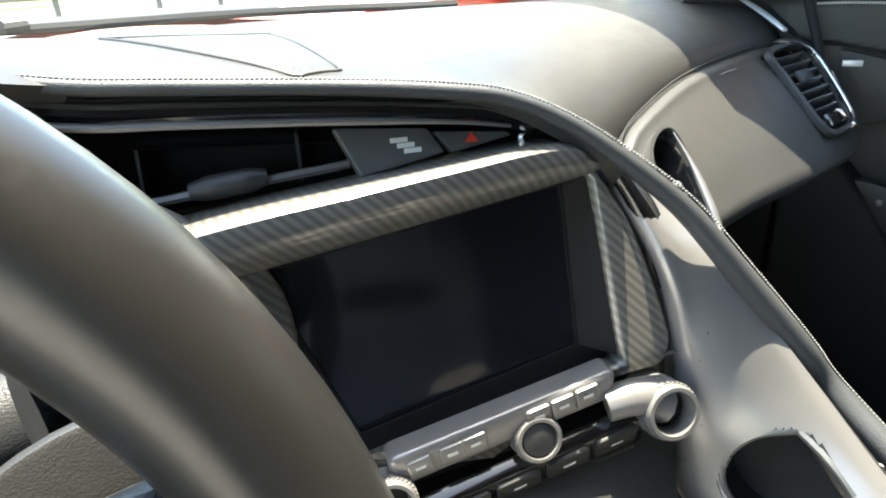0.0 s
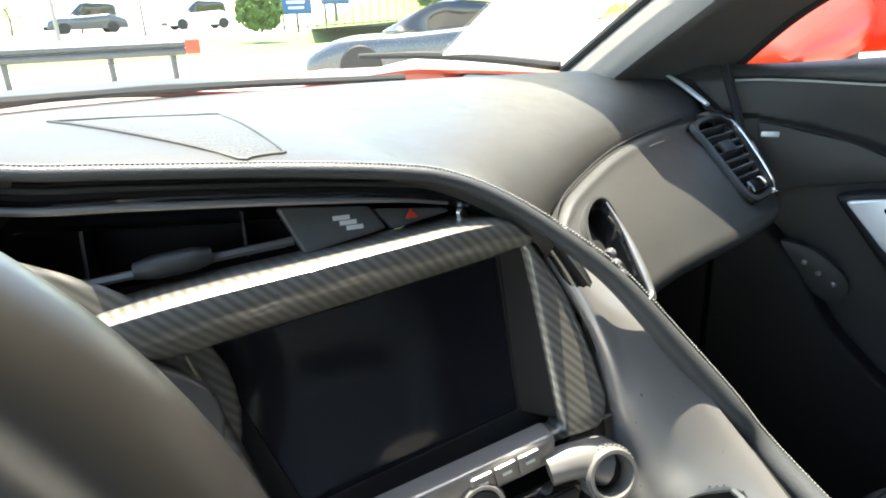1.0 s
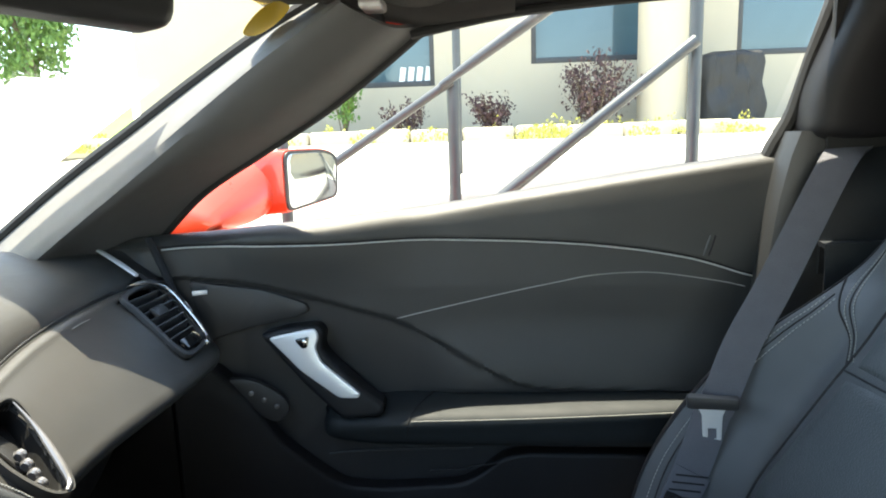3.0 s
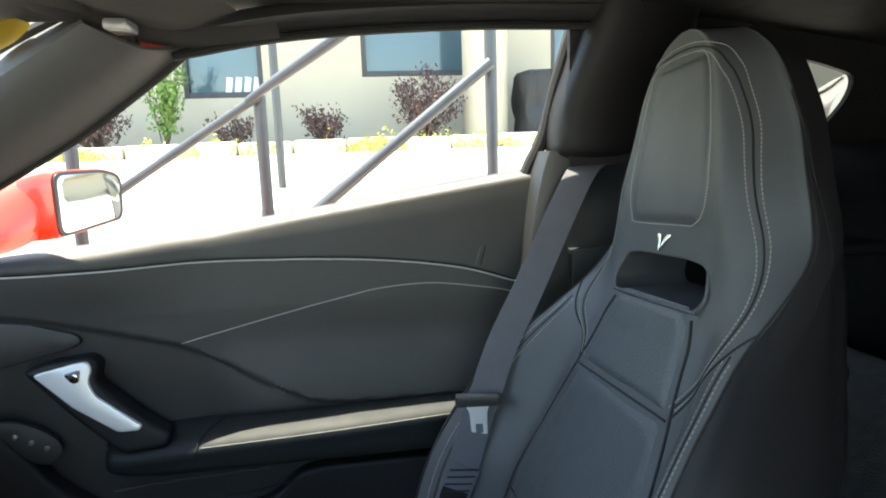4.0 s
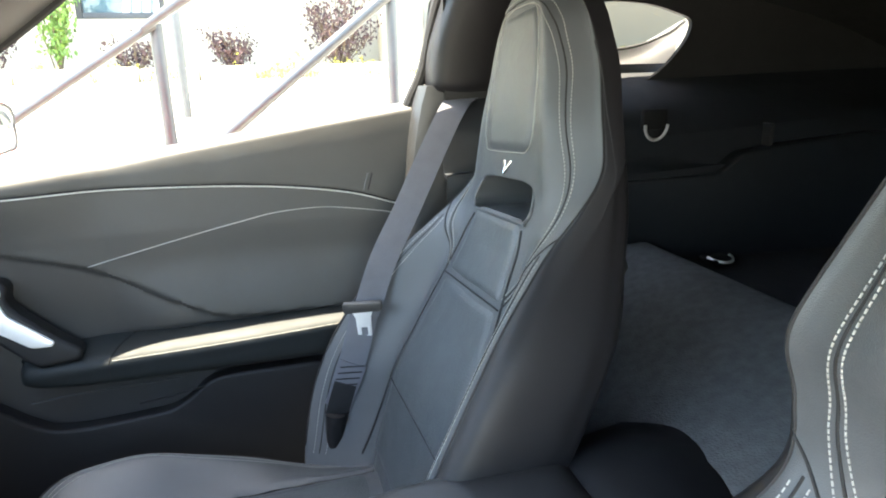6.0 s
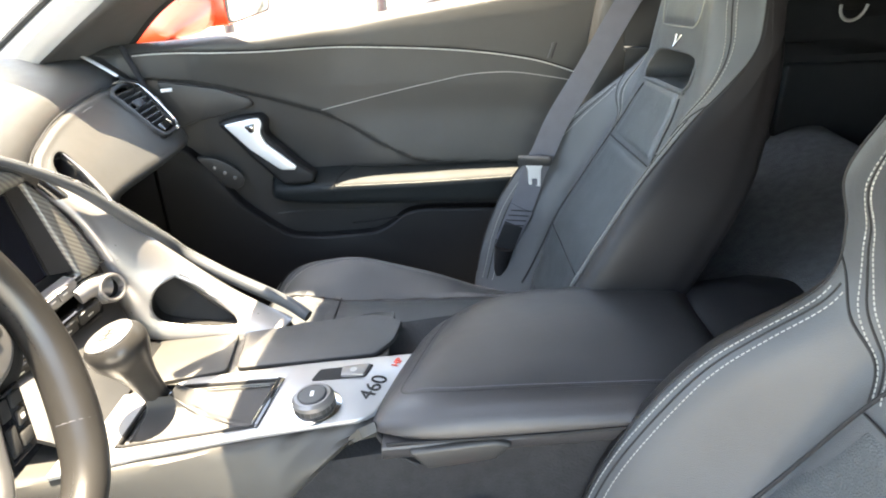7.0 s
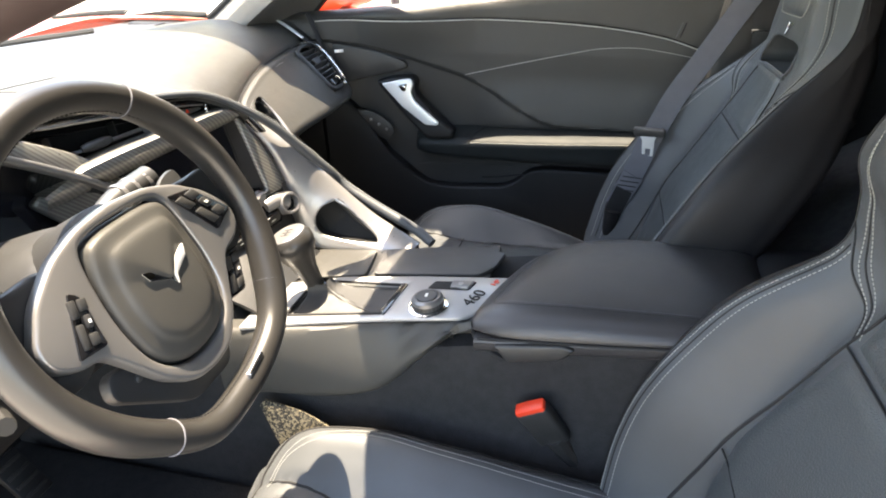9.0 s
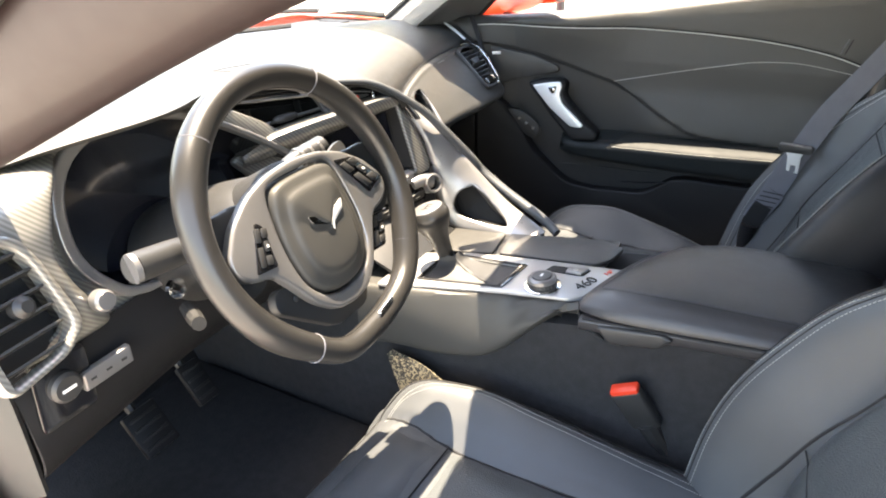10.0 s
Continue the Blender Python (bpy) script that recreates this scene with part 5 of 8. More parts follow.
            for u, v, w, h in ((-0.27, 0.26, 0.32, 0.3), (-0.27, -0.2, 0.32, 0.42), (0.2, 0.3, 0.4, 0.2), (0.2, 0.02, 0.3, 0.22), (0.2, -0.28, 0.4, 0.2)):
                part("switch_button", box((0, 0, 0), (L1 * w, L2 * h, 0.005), m=WM @ bm4 @ Matrix.Translation((u * L1, v * L2, 0)), bevel=0.0015), M_PLASTIC, pd)
            part("button_mark", box((0, 0, 0), (L1 * 0.12, L2 * 0.06, 0.0005), m=WM @ bm4 @ Matrix.Translation((0.2 * L1, 0.02 * L2, 0.0027)), bevel=0), M_WHITE, pd)
        part("shift_paddle", prism(smooth_loop(mx([(0.1, 0.03), (0.135, 0.05), (0.145, 0.03), (0.14, -0.03), (0.11, -0.045)]), 30), WS @ Matrix.Translation((0, 0, -0.05)), 0.006, 0.002), M_PLASTIC, s, "dark shift paddle")
    part("lower_cover", prism(rounded([(-0.1, -0.075), (0.07, -0.11), (0.04, -0.165), (-0.03, -0.165), (-0.11, -0.1)], 0.015), WM @ Matrix.Translation((0, 0, -0.034)), 0.014, 0.004), M_PLASTIC, s, "black lower spoke cover")
    for x, y in ((-0.075, -0.098), (-0.045, -0.118)):
        part("cover_screw", lathe([(0.004, 0), (0.004, 0.003), (0.002, 0.004)], WM @ Matrix.Translation((x, y, -0.02)), 12), M_STEEL, s)
    part("rim_plate", prism(rounded([(-0.018, -0.005), (0.018, -0.005), (0.018, 0.005), (-0.018, 0.005)], 0.002), WR @ Matrix.Rotation(radians(10), 4, "Z") @ Matrix.Translation((0, -0.167, 0.0125)) @ Matrix.Rotation(radians(30), 4, "X"), 0.004, 0.001), M_CHROME, s, "small bright plate on the lower rim")
    part("hub", lathe([(0.055, -0.1), (0.06, -0.03), (0.05, -0.02)], WS, 32), M_PLASTIC, s)
    return s


steering_wheel()


def steering_column():
    c = thing("steering_column", "black steering column shroud with control stalks", "steering column")
    part("shroud", net([[WM @ Vector((r * 1.15 * math.cos(a), r * math.sin(a) - 0.01, z)) for a in [2 * math.pi * j / 12 for j in range(12)]] for r, z in ((0.05, -0.06), (0.062, -0.075), (0.075, -0.14), (0.085, -0.3))], 16, 36, closed=True, caps=True), M_PLASTIC, c, "textured black shroud")
    st = part("indicator_stalk", tube([WM @ Vector(p) for p in ((-0.06, 0.0, -0.085), (-0.13, 0.014, -0.072), (-0.222, 0.026, -0.055))], [0.011, 0.0135, 0.017, 0.0175], n=20, sides=20), M_PLASTIC, c, "ribbed indicator stalk")
    part("stalk_end", lathe([(0.0172, -0.002), (0.0172, 0.004), (0.0135, 0.006), (0.0125, 0.004), (0.011, 0.004)], WM @ axes((-0.222, 0.026, -0.055), (0.1, 1, 0), (-0.18, 0.02, 1)), 24), M_SILVER, st, "pale round stalk end")
    wst = part("wiper_stalk", tube([WM @ Vector(p) for p in ((0.03, 0.03, -0.09), (0.07, 0.05, -0.08), (0.138, 0.055, -0.072))], [0.011, 0.013, 0.016, 0.017], n=20, sides=16), M_PLASTIC, c, "wiper stalk with printed rings")
    for k in range(3):
        p = WM @ Vector((0.088 + 0.018 * k, 0.053, -0.078 + 0.002 * k))
        part("stalk_ring", lathe([(0.0162 + 0.0005 * k, -0.0035), (0.0168 + 0.0005 * k, 0), (0.0162 + 0.0005 * k, 0.0035)], axes(p, (0, 0.4, 0.9), (0.02, -0.9, 0.4)), 20), M_SILVER, wst)
    part("tilt_lever", tube([(-0.50, 0.36, 0.72), (-0.51, 0.33, 0.71), (-0.515, 0.32, 0.712)], [0.01, 0.012, 0.01], sides=10), M_DARK, c, "column tilt lever")
    part("key_button", lathe([(0.014, 0), (0.014, 0.008), (0.01, 0.01)], axes((-0.51, 0.36, 0.755), (1, 0, 0), (0, 0.2, 1)), 18), M_CHROME, c)


steering_column()


# ---- centre console ----
CONSOLE = Matrix.Translation((0, 0, 0.6185)) @ Matrix.Rotation(radians(-5.6), 4, "X")     # the console top, rising towards the rear


def top_z(y):
    return 0.6185 - 0.098 * y


def centre_console():
    c = thing("centre_console", "black centre console with silver shifter plate and armrest", "console")
    top = CONSOLE
    # padded body ahead of the armrest, station by station from the driver's side across
    rows = []
    for y, xl, xr, zl, xf in ((0.32, -0.168, 0.1, 0.462, -0.178), (0.24, -0.162, 0.104, 0.472, -0.172), (0.156, -0.148, 0.108, 0.476, -0.166), (0.08, -0.135, 0.112, 0.492, -0.16), (0.04, -0.13, 0.114, 0.515, -0.156), (-0.007, -0.125, 0.117, 0.562, -0.149), (-0.05, -0.12, 0.12, 0.602, -0.138), (-0.088, -0.115, 0.123, 0.617, -0.124)):
        zt = top_z(y) - 0.001
        zm = (zt + zl) / 2
        rows.append([(xf + 0.045, y, zl - 0.012), (xf + 0.012, y, zl - 0.003), (xf, y, zl + 0.012), ((xl + xf) / 2 - 0.006, y, zm), (xl - 0.003, y, zt - 0.012), (xl + 0.006, y, zt - 0.001), (xl + 0.03, y, zt), (xr - 0.03, y, zt), (xr - 0.006, y, zt - 0.001), (xr + 0.003, y, zt - 0.012), (xr + 0.03, y, 0.44)])
    part("side_pad", thick(net(rows, 50, 80), 0.004), M_VINYL, c, "padded console sides, sunlit")
    part("pad_stitching", dashes([(-0.147, 0.2, top_z(0.2)), (-0.132, 0.08, top_z(0.08) + 0.001), (-0.113, -0.078, top_z(-0.078) + 0.001)], 80, 0.0008), M_SEAM, c)
    part("tunnel", net([[(-0.165, y, 0.22), (-0.152, y, 0.4), (-0.14, y, z - 0.02), (-0.12, y, z), (0.12, y, z), (0.14, y, z - 0.02), (0.155, y, 0.4), (0.17, y, 0.22)] for y, z in ((0.9, 0.5), (0.5, 0.52), (0.25, 0.54), (0.02, 0.57), (-0.1, 0.6), (-0.35, 0.622), (-0.62, 0.62))], 30, 36), M_CARPET, c, "black carpeted tunnel")
    # sunlit triangle of the tunnel carpet, put into the shape of a patch
    tip, low = Vector((-0.178, 0.266, 0.468)), Vector((-0.226, 0.166, 0.29))
    brim = crv([tip, (-0.181, 0.19, 0.457), (-0.189, 0.126, 0.433), (-0.2, 0.06, 0.39)], 14)
    mat = net([[tip.lerp(low, k / 13), tip.lerp(low, k / 13).lerp(brim[k], 0.5) + Vector((-0.002, 0, 0)), brim[k]] for k in range(1, 14)], 24, 18)
    part("tunnel_sun_patch", thick(mat, 0.004), M_LOOP, c, "speckled carpet on the tunnel, cut to the shape of its sunlit patch")
    # silver plate with the shifter opening
    pl = [(-0.166, 0.28), (-0.03, 0.28), (-0.02, 0.205), (-0.004, 0.17), (0.004, 0.02), (0.004, -0.128), (-0.05, -0.106), (-0.104, -0.086), (-0.115, -0.07), (-0.126, 0.056), (-0.146, 0.19)]
    bo = [(-0.128, 0.215), (-0.03, 0.212), (-0.022, 0.169), (-0.027, 0.046), (-0.112, 0.058)]
    part("shifter_plate", prism(rounded(pl, 0.006), top, 0.006, 0.0025, 3, hole=rounded(bo, 0.004)), M_PLATE, c, "satin silver shifter plate")
    mid = Vector((-0.06, 0.17))

    def drawn(f, g, z, dx=0.0, dy=0.0):
        return [top @ Vector((mid.x + dx + (x - mid.x) * f, mid.y + dy + (y - mid.y) * g, z + 0.0016 * math.sin(31 * math.atan2(y - mid.y, x - mid.x)))) for x, y in rounded(bo, 0.01, 8)]
    part("shifter_boot", net([drawn(1.0, 1.0, 0.002), drawn(0.9, 0.93, 0.001), drawn(0.62, 0.6, 0.007, 0.0, 0.008), drawn(0.38, 0.3, 0.016, 0.004, 0.014), drawn(0.26, 0.18, 0.03, 0.004, 0.018)], 26, 110, closed=True), M_BOOT, c, "folded black leather boot")
    part("boot_frame", tube([top @ Vector((x, y, 0.006)) for x, y in rounded(bo, 0.006) + rounded(bo, 0.006)[:1]], 0.0026, n=90, sides=6), M_SEAM, c, "black frame round the boot")
    part("boot_bar", prism([(-0.116, 0.052), (-0.026, 0.04), (-0.022, 0.049), (-0.11, 0.062)], top, 0.008, 0.001), M_GLOSS, c, "gloss black bar behind the boot")
    for off in (0.0, 0.004):
        part("boot_stitching", dashes([top @ Vector((-0.05 + off, 0.155, 0.018)), top @ Vector((-0.042 + off, 0.11, 0.0115)), top @ Vector((-0.036 + off, 0.056, 0.0055))], 34, 0.0007), M_THREAD, c)
    # shift lever: a waisted body under a wide round head
    sm = axes((-0.057, 0.186, 0.608), (1, 0.0, 0.13), (0.02, 0.95, -0.29))
    sh = part("shift_lever", lathe([(0.0135, -0.01), (0.0145, 0.012), (0.0155, 0.03), (0.018, 0.05), (0.0225, 0.066), (0.029, 0.08), (0.0345, 0.092), (0.0362, 0.101), (0.035, 0.11), (0.0295, 0.1165)], sm, 40), M_WHEEL, c, "black leather shift knob with a broad head")
    part("knob_cap", lathe([(0.0285, 0.115), (0.0285, 0.1185), (0.024, 0.1198), (0.012, 0.1204)], sm, 36), M_SILVER, sh, "silver shift pattern cap")
    part("knob_collar", lathe([(0.0205, -0.004), (0.0205, 0.008), (0.0165, 0.014)], sm, 32), M_CHROME, sh, "bright collar")
    for dx, w in ((-0.008, 0.003), (0.0, 0.003), (0.008, 0.003)):
        part("cap_mark", box((0, 0, 0), (w * 0.5, 0.015, 0.0006), m=sm @ Matrix.Translation((dx, 0, 0.1206)), bevel=0), M_PLASTIC, sh)
    part("cap_mark", box((0, 0, 0), (0.0175, 0.0015, 0.0006), m=sm @ Matrix.Translation((0, 0, 0.1207)), bevel=0), M_PLASTIC, sh)
    # drive mode dial
    rm = top @ Matrix.Translation((-0.088, -0.012, 0.006))
    rk = part("mode_dial", lathe([(0.0265, 0), (0.0265, 0.003), (0.0245, 0.004), (0.0245, 0.012), (0.0235, 0.016), (0.0205, 0.0185), (0.0175, 0.0185), (0.017, 0.0165)], rm, 40), M_PLASTIC, c, "round black drive mode dial")
    part("dial_cap", lathe([(0.0165, 0.015), (0.0165, 0.02), (0.0155, 0.021)], rm, 32), M_STEEL, rk, "dark dial centre")
    part("dial_bezel", lathe([(0.0252, 0.0115), (0.0246, 0.0165), (0.0212, 0.0196), (0.0182, 0.0196), (0.0176, 0.0176)], rm, 40), M_SILVER, rk, "silver dial bezel")
    part("dial_ring", lathe([(0.0315, 0.0), (0.0315, 0.002), (0.0275, 0.0035)], rm, 40), M_CHROME, rk, "bright ring round the dial")
    for k in range(24):
        a = 2 * math.pi * k / 24
        part("dial_rib", box((0.0247 * math.cos(a), 0.0247 * math.sin(a), 0.008), (0.0012, 0.0012, 0.007), bevel=0), M_PLASTIC, rk).matrix_basis = rm
    part("dial_mark", box((0, 0, 0), (0.009, 0.004, 0.0005), m=rm @ Matrix.Translation((0, 0, 0.0213)), bevel=0), M_WHITE, rk)
    # slot and parking switch
    sl = top @ Matrix.Translation((0, 0, 0.0058))
    part("switch_slot", prism(rounded([(-0.036, 0.004), (-0.014, -0.004), (-0.013, -0.074), (-0.038, -0.066)], 0.004), sl, 0.0012, 0), M_DARK, c, "dark switch recess")
    b = part("parking_switch", prism(rounded([(-0.0355, -0.034), (-0.0155, -0.034), (-0.0145, -0.071), (-0.0365, -0.064)], 0.003), sl, 0.005, 0.002), M_SILVER, c, "silver parking brake switch")
    part("switch_mark", lathe([(0.0045, 0), (0.0045, 0.0006), (0.002, 0.0006)], sl @ Matrix.Translation((-0.026, -0.05, 0.005)), 14), M_PLATE, b)
    text("power_number", "460", 0.03, top @ Matrix.Translation((-0.06, -0.079, 0.0068)) @ Matrix.Rotation(radians(-24), 4, "Z"), M_DARK, c)
    text("power_unit", "HP", 0.014, top @ Matrix.Translation((-0.014, -0.105, 0.0068)) @ Matrix.Rotation(radians(-24), 4, "Z"), M_REDP, c)
    # cup holder cover on the passenger side
    hl = [(0.009, 0.115), (0.096, 0.127), (0.108, 0.02), (0.112, -0.06), (0.088, -0.104), (0.04, -0.095), (0.013, -0.074)]
    part("cup_holder_cover", prism(rounded(hl, 0.008), top, 0.006, 0.002, 3), M_PLASTIC, c, "sliding black cup holder cover")
    part("front_tray", prism(rounded([(0.008, 0.128), (0.097, 0.138), (0.098, 0.27), (-0.012, 0.27), (-0.002, 0.19)], 0.008), top, 0.005, 0.002), M_VINYL, c, "small tray ahead of the cover")
    # armrest: a soft lid over a leather-wrapped box
    rows = []
    for y, xl, xr, h in ((-0.08, -0.116, 0.05, 0.006), (-0.092, -0.128, 0.09, 0.016), (-0.12, -0.14, 0.11, 0.028), (-0.16, -0.147, 0.12, 0.034), (-0.23, -0.15, 0.125, 0.036), (-0.32, -0.151, 0.127, 0.03), (-0.42, -0.15, 0.127, 0.02), (-0.48, -0.148, 0.124, 0.008), (-0.515, -0.138, 0.116, -0.02)):
        f = min(1.0, max(0.0, (y + 0.32) / 0.2))
        zs = top_z(y) - 0.004
        zc = zs + h + 0.006
        rows.append([(x, yy - 0.36 * max(0.0, x + 0.115) * f, z) for x, yy, z in ((xl + 0.02, y, zs - 0.006), (xl - 0.001, y, zs), (xl, y, zs + h * 0.3), (xl + 0.009, y, zs + h * 0.62), (xl + 0.035, y, zc - h * 0.12), (-0.03, y, zc + 0.004), (0.04, y, zc + 0.002), (xr - 0.03, y, zc - h * 0.2), (xr - 0.004, y, zs + h * 0.4), (xr, y, zs - 0.004), (xr - 0.02, y, zs - 0.02))])
    lid = net(rows, 70, 80)
    tree = BVHTree.FromBMesh(lid)
    part("armrest_lid", lid, M_LID, c, "padded leather armrest lid")

    def on_lid(pts, lift=0.0003):
        out = []
        for x, y in dense(pts, 60):
            hit = tree.ray_cast(Vector((x, y, 1.0)), Vector((0, 0, -1)))[0]
            out.append((x, y, (hit.z if hit else top_z(y)) + lift))
        return out
    for off in (0.0, 0.005):
        part("lid_stitching", dashes(on_lid([(-0.118 + off, -0.46), (-0.12 + off, -0.3), (-0.117 + off, -0.2), (-0.108 + off, -0.14 - off), (-0.095, -0.115 - off), (-0.058, -0.127 - off), (0.0, -0.147 - off), (0.06, -0.17 - off), (0.1, -0.19 - off)]), 170, 0.0005), M_SEAM if off == 0 else M_BELT, c, "fine dark lid stitching")
    part("armrest_box", net([[(-0.12, y, top_z(y) - 0.008), (-0.146, y, top_z(y) - 0.009), (-0.149, y, top_z(y) - 0.017), (-0.146, y, top_z(y) - 0.028), (-0.136, y, top_z(y) - 0.034)] for y in (-0.095, -0.2, -0.3, -0.4, -0.5)], 20, 20), M_LID, c, "leather-wrapped box below the lid")
    part("lid_gap", tube([(-0.146, -0.1, top_z(-0.1) - 0.007), (-0.152, -0.3, top_z(-0.3) - 0.007), (-0.148, -0.5, top_z(-0.5) - 0.007)], 0.002, sides=6), M_SEAM, c)
    part("front_gap", tube([(-0.117, -0.083, top_z(-0.083)), (-0.13, -0.092, 0.615), (-0.14, -0.118, 0.596), (-0.143, -0.135, 0.588)], 0.0036, n=20, sides=6), M_SEAM, c)
    part("lid_latch", prism(rounded([(0.124, 0.618), (0.221, 0.632), (0.24, 0.627), (0.22, 0.606), (0.2, 0.602), (0.145, 0.592)], 0.006), axes((-0.143, 0, 0), (0, -1, 0), (0, 0, 1)), 0.013, 0.004, 3), M_PLASTIC, c, "black lid latch")
    part("rear_trim", thick(net([[(-0.15, -0.47, 0.61), (-0.07, -0.48, 0.655), (0, -0.48, 0.66), (0.07, -0.48, 0.65), (0.15, -0.47, 0.62)], [(-0.165, -0.51, 0.63), (-0.08, -0.515, 0.664), (0, -0.52, 0.684), (0.08, -0.515, 0.68), (0.165, -0.51, 0.64)], [(-0.18, -0.57, 0.63), (-0.09, -0.575, 0.67), (0, -0.58, 0.692), (0.09, -0.575, 0.688), (0.18, -0.57, 0.64)], [(-0.2, -0.66, 0.63), (-0.1, -0.67, 0.66), (0, -0.68, 0.68), (0.1, -0.67, 0.675), (0.2, -0.66, 0.64)]], 24, 30), 0.004), M_SIDE, c, "dark leather hump behind the armrest")
    return c


centre_console()


def buckle(loc, tilt, group):
    b = thing("belt_buckle", "black seat belt buckle with a red release button", "belt buckle", group=group)
    m = Matrix.Translation(loc) @ Matrix.Rotation(radians(tilt), 4, "X") @ Matrix.Rotation(radians(-14), 4, "Y")
    part("housing", box((0, 0, 0), (0.022, 0.05, 0.085), m=m @ Matrix.Translation((0, 0, -0.035)), bevel=0.006, seg=3), M_PLASTIC, b, "black plastic housing")
    part("release_button", box((0, 0, 0), (0.02, 0.046, 0.018), m=m @ Matrix.Translation((0, 0, 0.004)), bevel=0.004), M_REDP, b, "red release button")
    part("stalk", tube([m @ Vector((0, 0, -0.07)), m @ Vector((0, 0, -0.12)), m @ Vector((0, -0.01, -0.2))], [0.017, 0.015, 0.012], sides=10), M_PLASTIC, b)
    return b


buckle((-0.172, -0.187, 0.525), -28, "seat belt buckles")


# ---- seats ----
SEAT = {"shift": 0.0, "upright": 0.0, "inner side": 0.4, "rise": 0.024, "sides": (-0.035, -0.022, 0.03, 0.062, 0.046, 0.012), "recede": 0.45, "neck": 0.0, "bolster": (0.58, 1.16), "crown": 0.41, "flare": 0.016}     # backrest place and lean; cushion side next to the console, cushion height, far side from back to front


def seat_w(z, side=-1):
    """Half width of the backrest; the side by the door may flare."""
    more = SEAT["flare"] * float(np.interp(z, [0.4, 0.5, 0.64, 0.76, 0.83, 0.88], [0.6, 1.0, 1.0, 0.9, 0.4, 0.0])) if side > 0 else 0.0
    return more + float(np.interp(z, [0.40, 0.5, 0.6, 0.7, 0.78, 0.85, 0.88, 0.93, 0.97, 1.02, 1.07, 1.13, 1.165, 1.19, 1.205, 1.213], [0.235, 0.268, 0.28, 0.278, 0.263, 0.236, 0.23, 0.232, 0.225, 0.205, 0.183, 0.157, 0.133, 0.1, 0.062, 0.015]))


def seat_y(x, z):
    """The front of the backrest."""
    w = seat_w(z, x)
    s = min(1.0, max(0.0, (abs(x) / w - 0.57) / (0.27 if x < 0 else SEAT["crown"])))
    s = s * s * (3 - 2 * s)
    bol = float(np.interp(z, [0.4, 0.5, 0.6, 0.7, 0.78, 0.84, 0.885, 0.93, 1.0, 1.1, 1.22], [0.09, 0.115, 0.12, 0.105, 0.08, 0.045, 0.015, 0.0, -0.02, -0.04, -0.035]))
    lumbar = 0.012 * math.exp(-((z - 0.62) / 0.1) ** 2)
    dip = float(np.interp(z, [0.62, 0.78, 0.85, 0.94, 0.985], [0, -0.008, -0.014, -0.013, 0]))     # hollow below the headrest
    dip += SEAT["shift"] + SEAT["upright"] * (z - 0.6)
    up = min(1.0, max(0.0, (z - 0.87) / 0.09))
    dip += (SEAT["neck"] - SEAT["recede"] * max(0.0, abs(x) - 0.14)) * up
    return dip - 0.385 - 0.4 * (z - 0.58) + bol * s * (SEAT["bolster"][x > 0] if z < 0.885 else 1.0) + lumbar * (1 - s) + 0.06 * max(0.0, (z - 0.95) / 0.25) ** 1.1


def upper_seam(z):
    """Half distance between the seams beside the headrest, running down to the insert."""
    return float(np.interp(z, [0.797, 0.81, 0.84, 0.87, 0.91, 0.96, 1.01, 1.09, 1.13, 1.164], [0.12, 0.13, 0.154, 0.17, 0.176, 0.166, 0.148, 0.122, 0.105, 0.088]))


def seat_patch(xl, xr, z0, z1, lift, nx=44, nz=60):
    """A cushion panel laid on the backrest between two side lines."""
    bm = bmesh.new()
    V = []
    for i in range(nz + 1):
        z = z0 + (z1 - z0) * i / nz
        row = []
        for j in range(nx + 1):
            s = j / nx
            x = xl(z) + (xr(z) - xl(z)) * s
            e = min(s * nx / 5, (1 - s) * nx / 5, i * (z1 - z0) / nz / 0.016, (nz - i) * (z1 - z0) / nz / 0.016, 1.0)
            row.append(bm.verts.new((x, seat_y(x, z) - 0.004 + lift * math.sin(e * math.pi / 2) + noise.noise((x * 14, z * 14, 2)) * 0.0012, z)))
        V.append(row)
    for i in range(nz):
        for j in range(nx):
            bm.faces.new((V[i][j], V[i][j + 1], V[i + 1][j + 1], V[i + 1][j]))
    bmesh.ops.recalc_face_normals(bm, faces=bm.faces)
    return bm




def on_back(pts, lift=0.001):
    """Places on the skin of the backrest, seen from the front."""
    out = []
    for x, z in pts:
        hit = SEAT["back"].ray_cast(Vector((x, 0.3, z)), Vector((0, -1, 0)))[0]
        out.append((x, (hit.y if hit else seat_y(x, z)) + lift, z))
    return crv(out, 3) if len(out) < 2 else out


def on_cushion(pts, lift=0.001):
    out = []
    for x, y in pts:
        hit = SEAT["cushion"].ray_cast(Vector((x, y, 0.8)), Vector((0, 0, -1)))[0]
        out.append((x, y, (hit.z if hit else cush_z(x, y)) + lift))
    return out


def cush_z(x, y):
    s = min(1.0, max(0.0, (abs(x) - 0.125) / 0.075))
    s = s * s * (3 - 2 * s)
    edge = float(np.interp(abs(x), [0.2, 0.235, 0.255], [0, -0.012, -0.045]))
    side = float(np.interp(y, [-0.4, -0.25, -0.1, 0.05, 0.16, 0.24], SEAT["sides"]))
    side *= SEAT["inner side"] if x < 0 else 1.0
    nose = float(np.interp(y, [0.1, 0.17, 0.215, 0.245], [0, -0.006, -0.025, -0.07]))
    return 0.428 + SEAT["rise"] + 0.03 * max(0.0, (0.0 - y)) / 0.4 * 0.2 + side * s + edge * s + nose


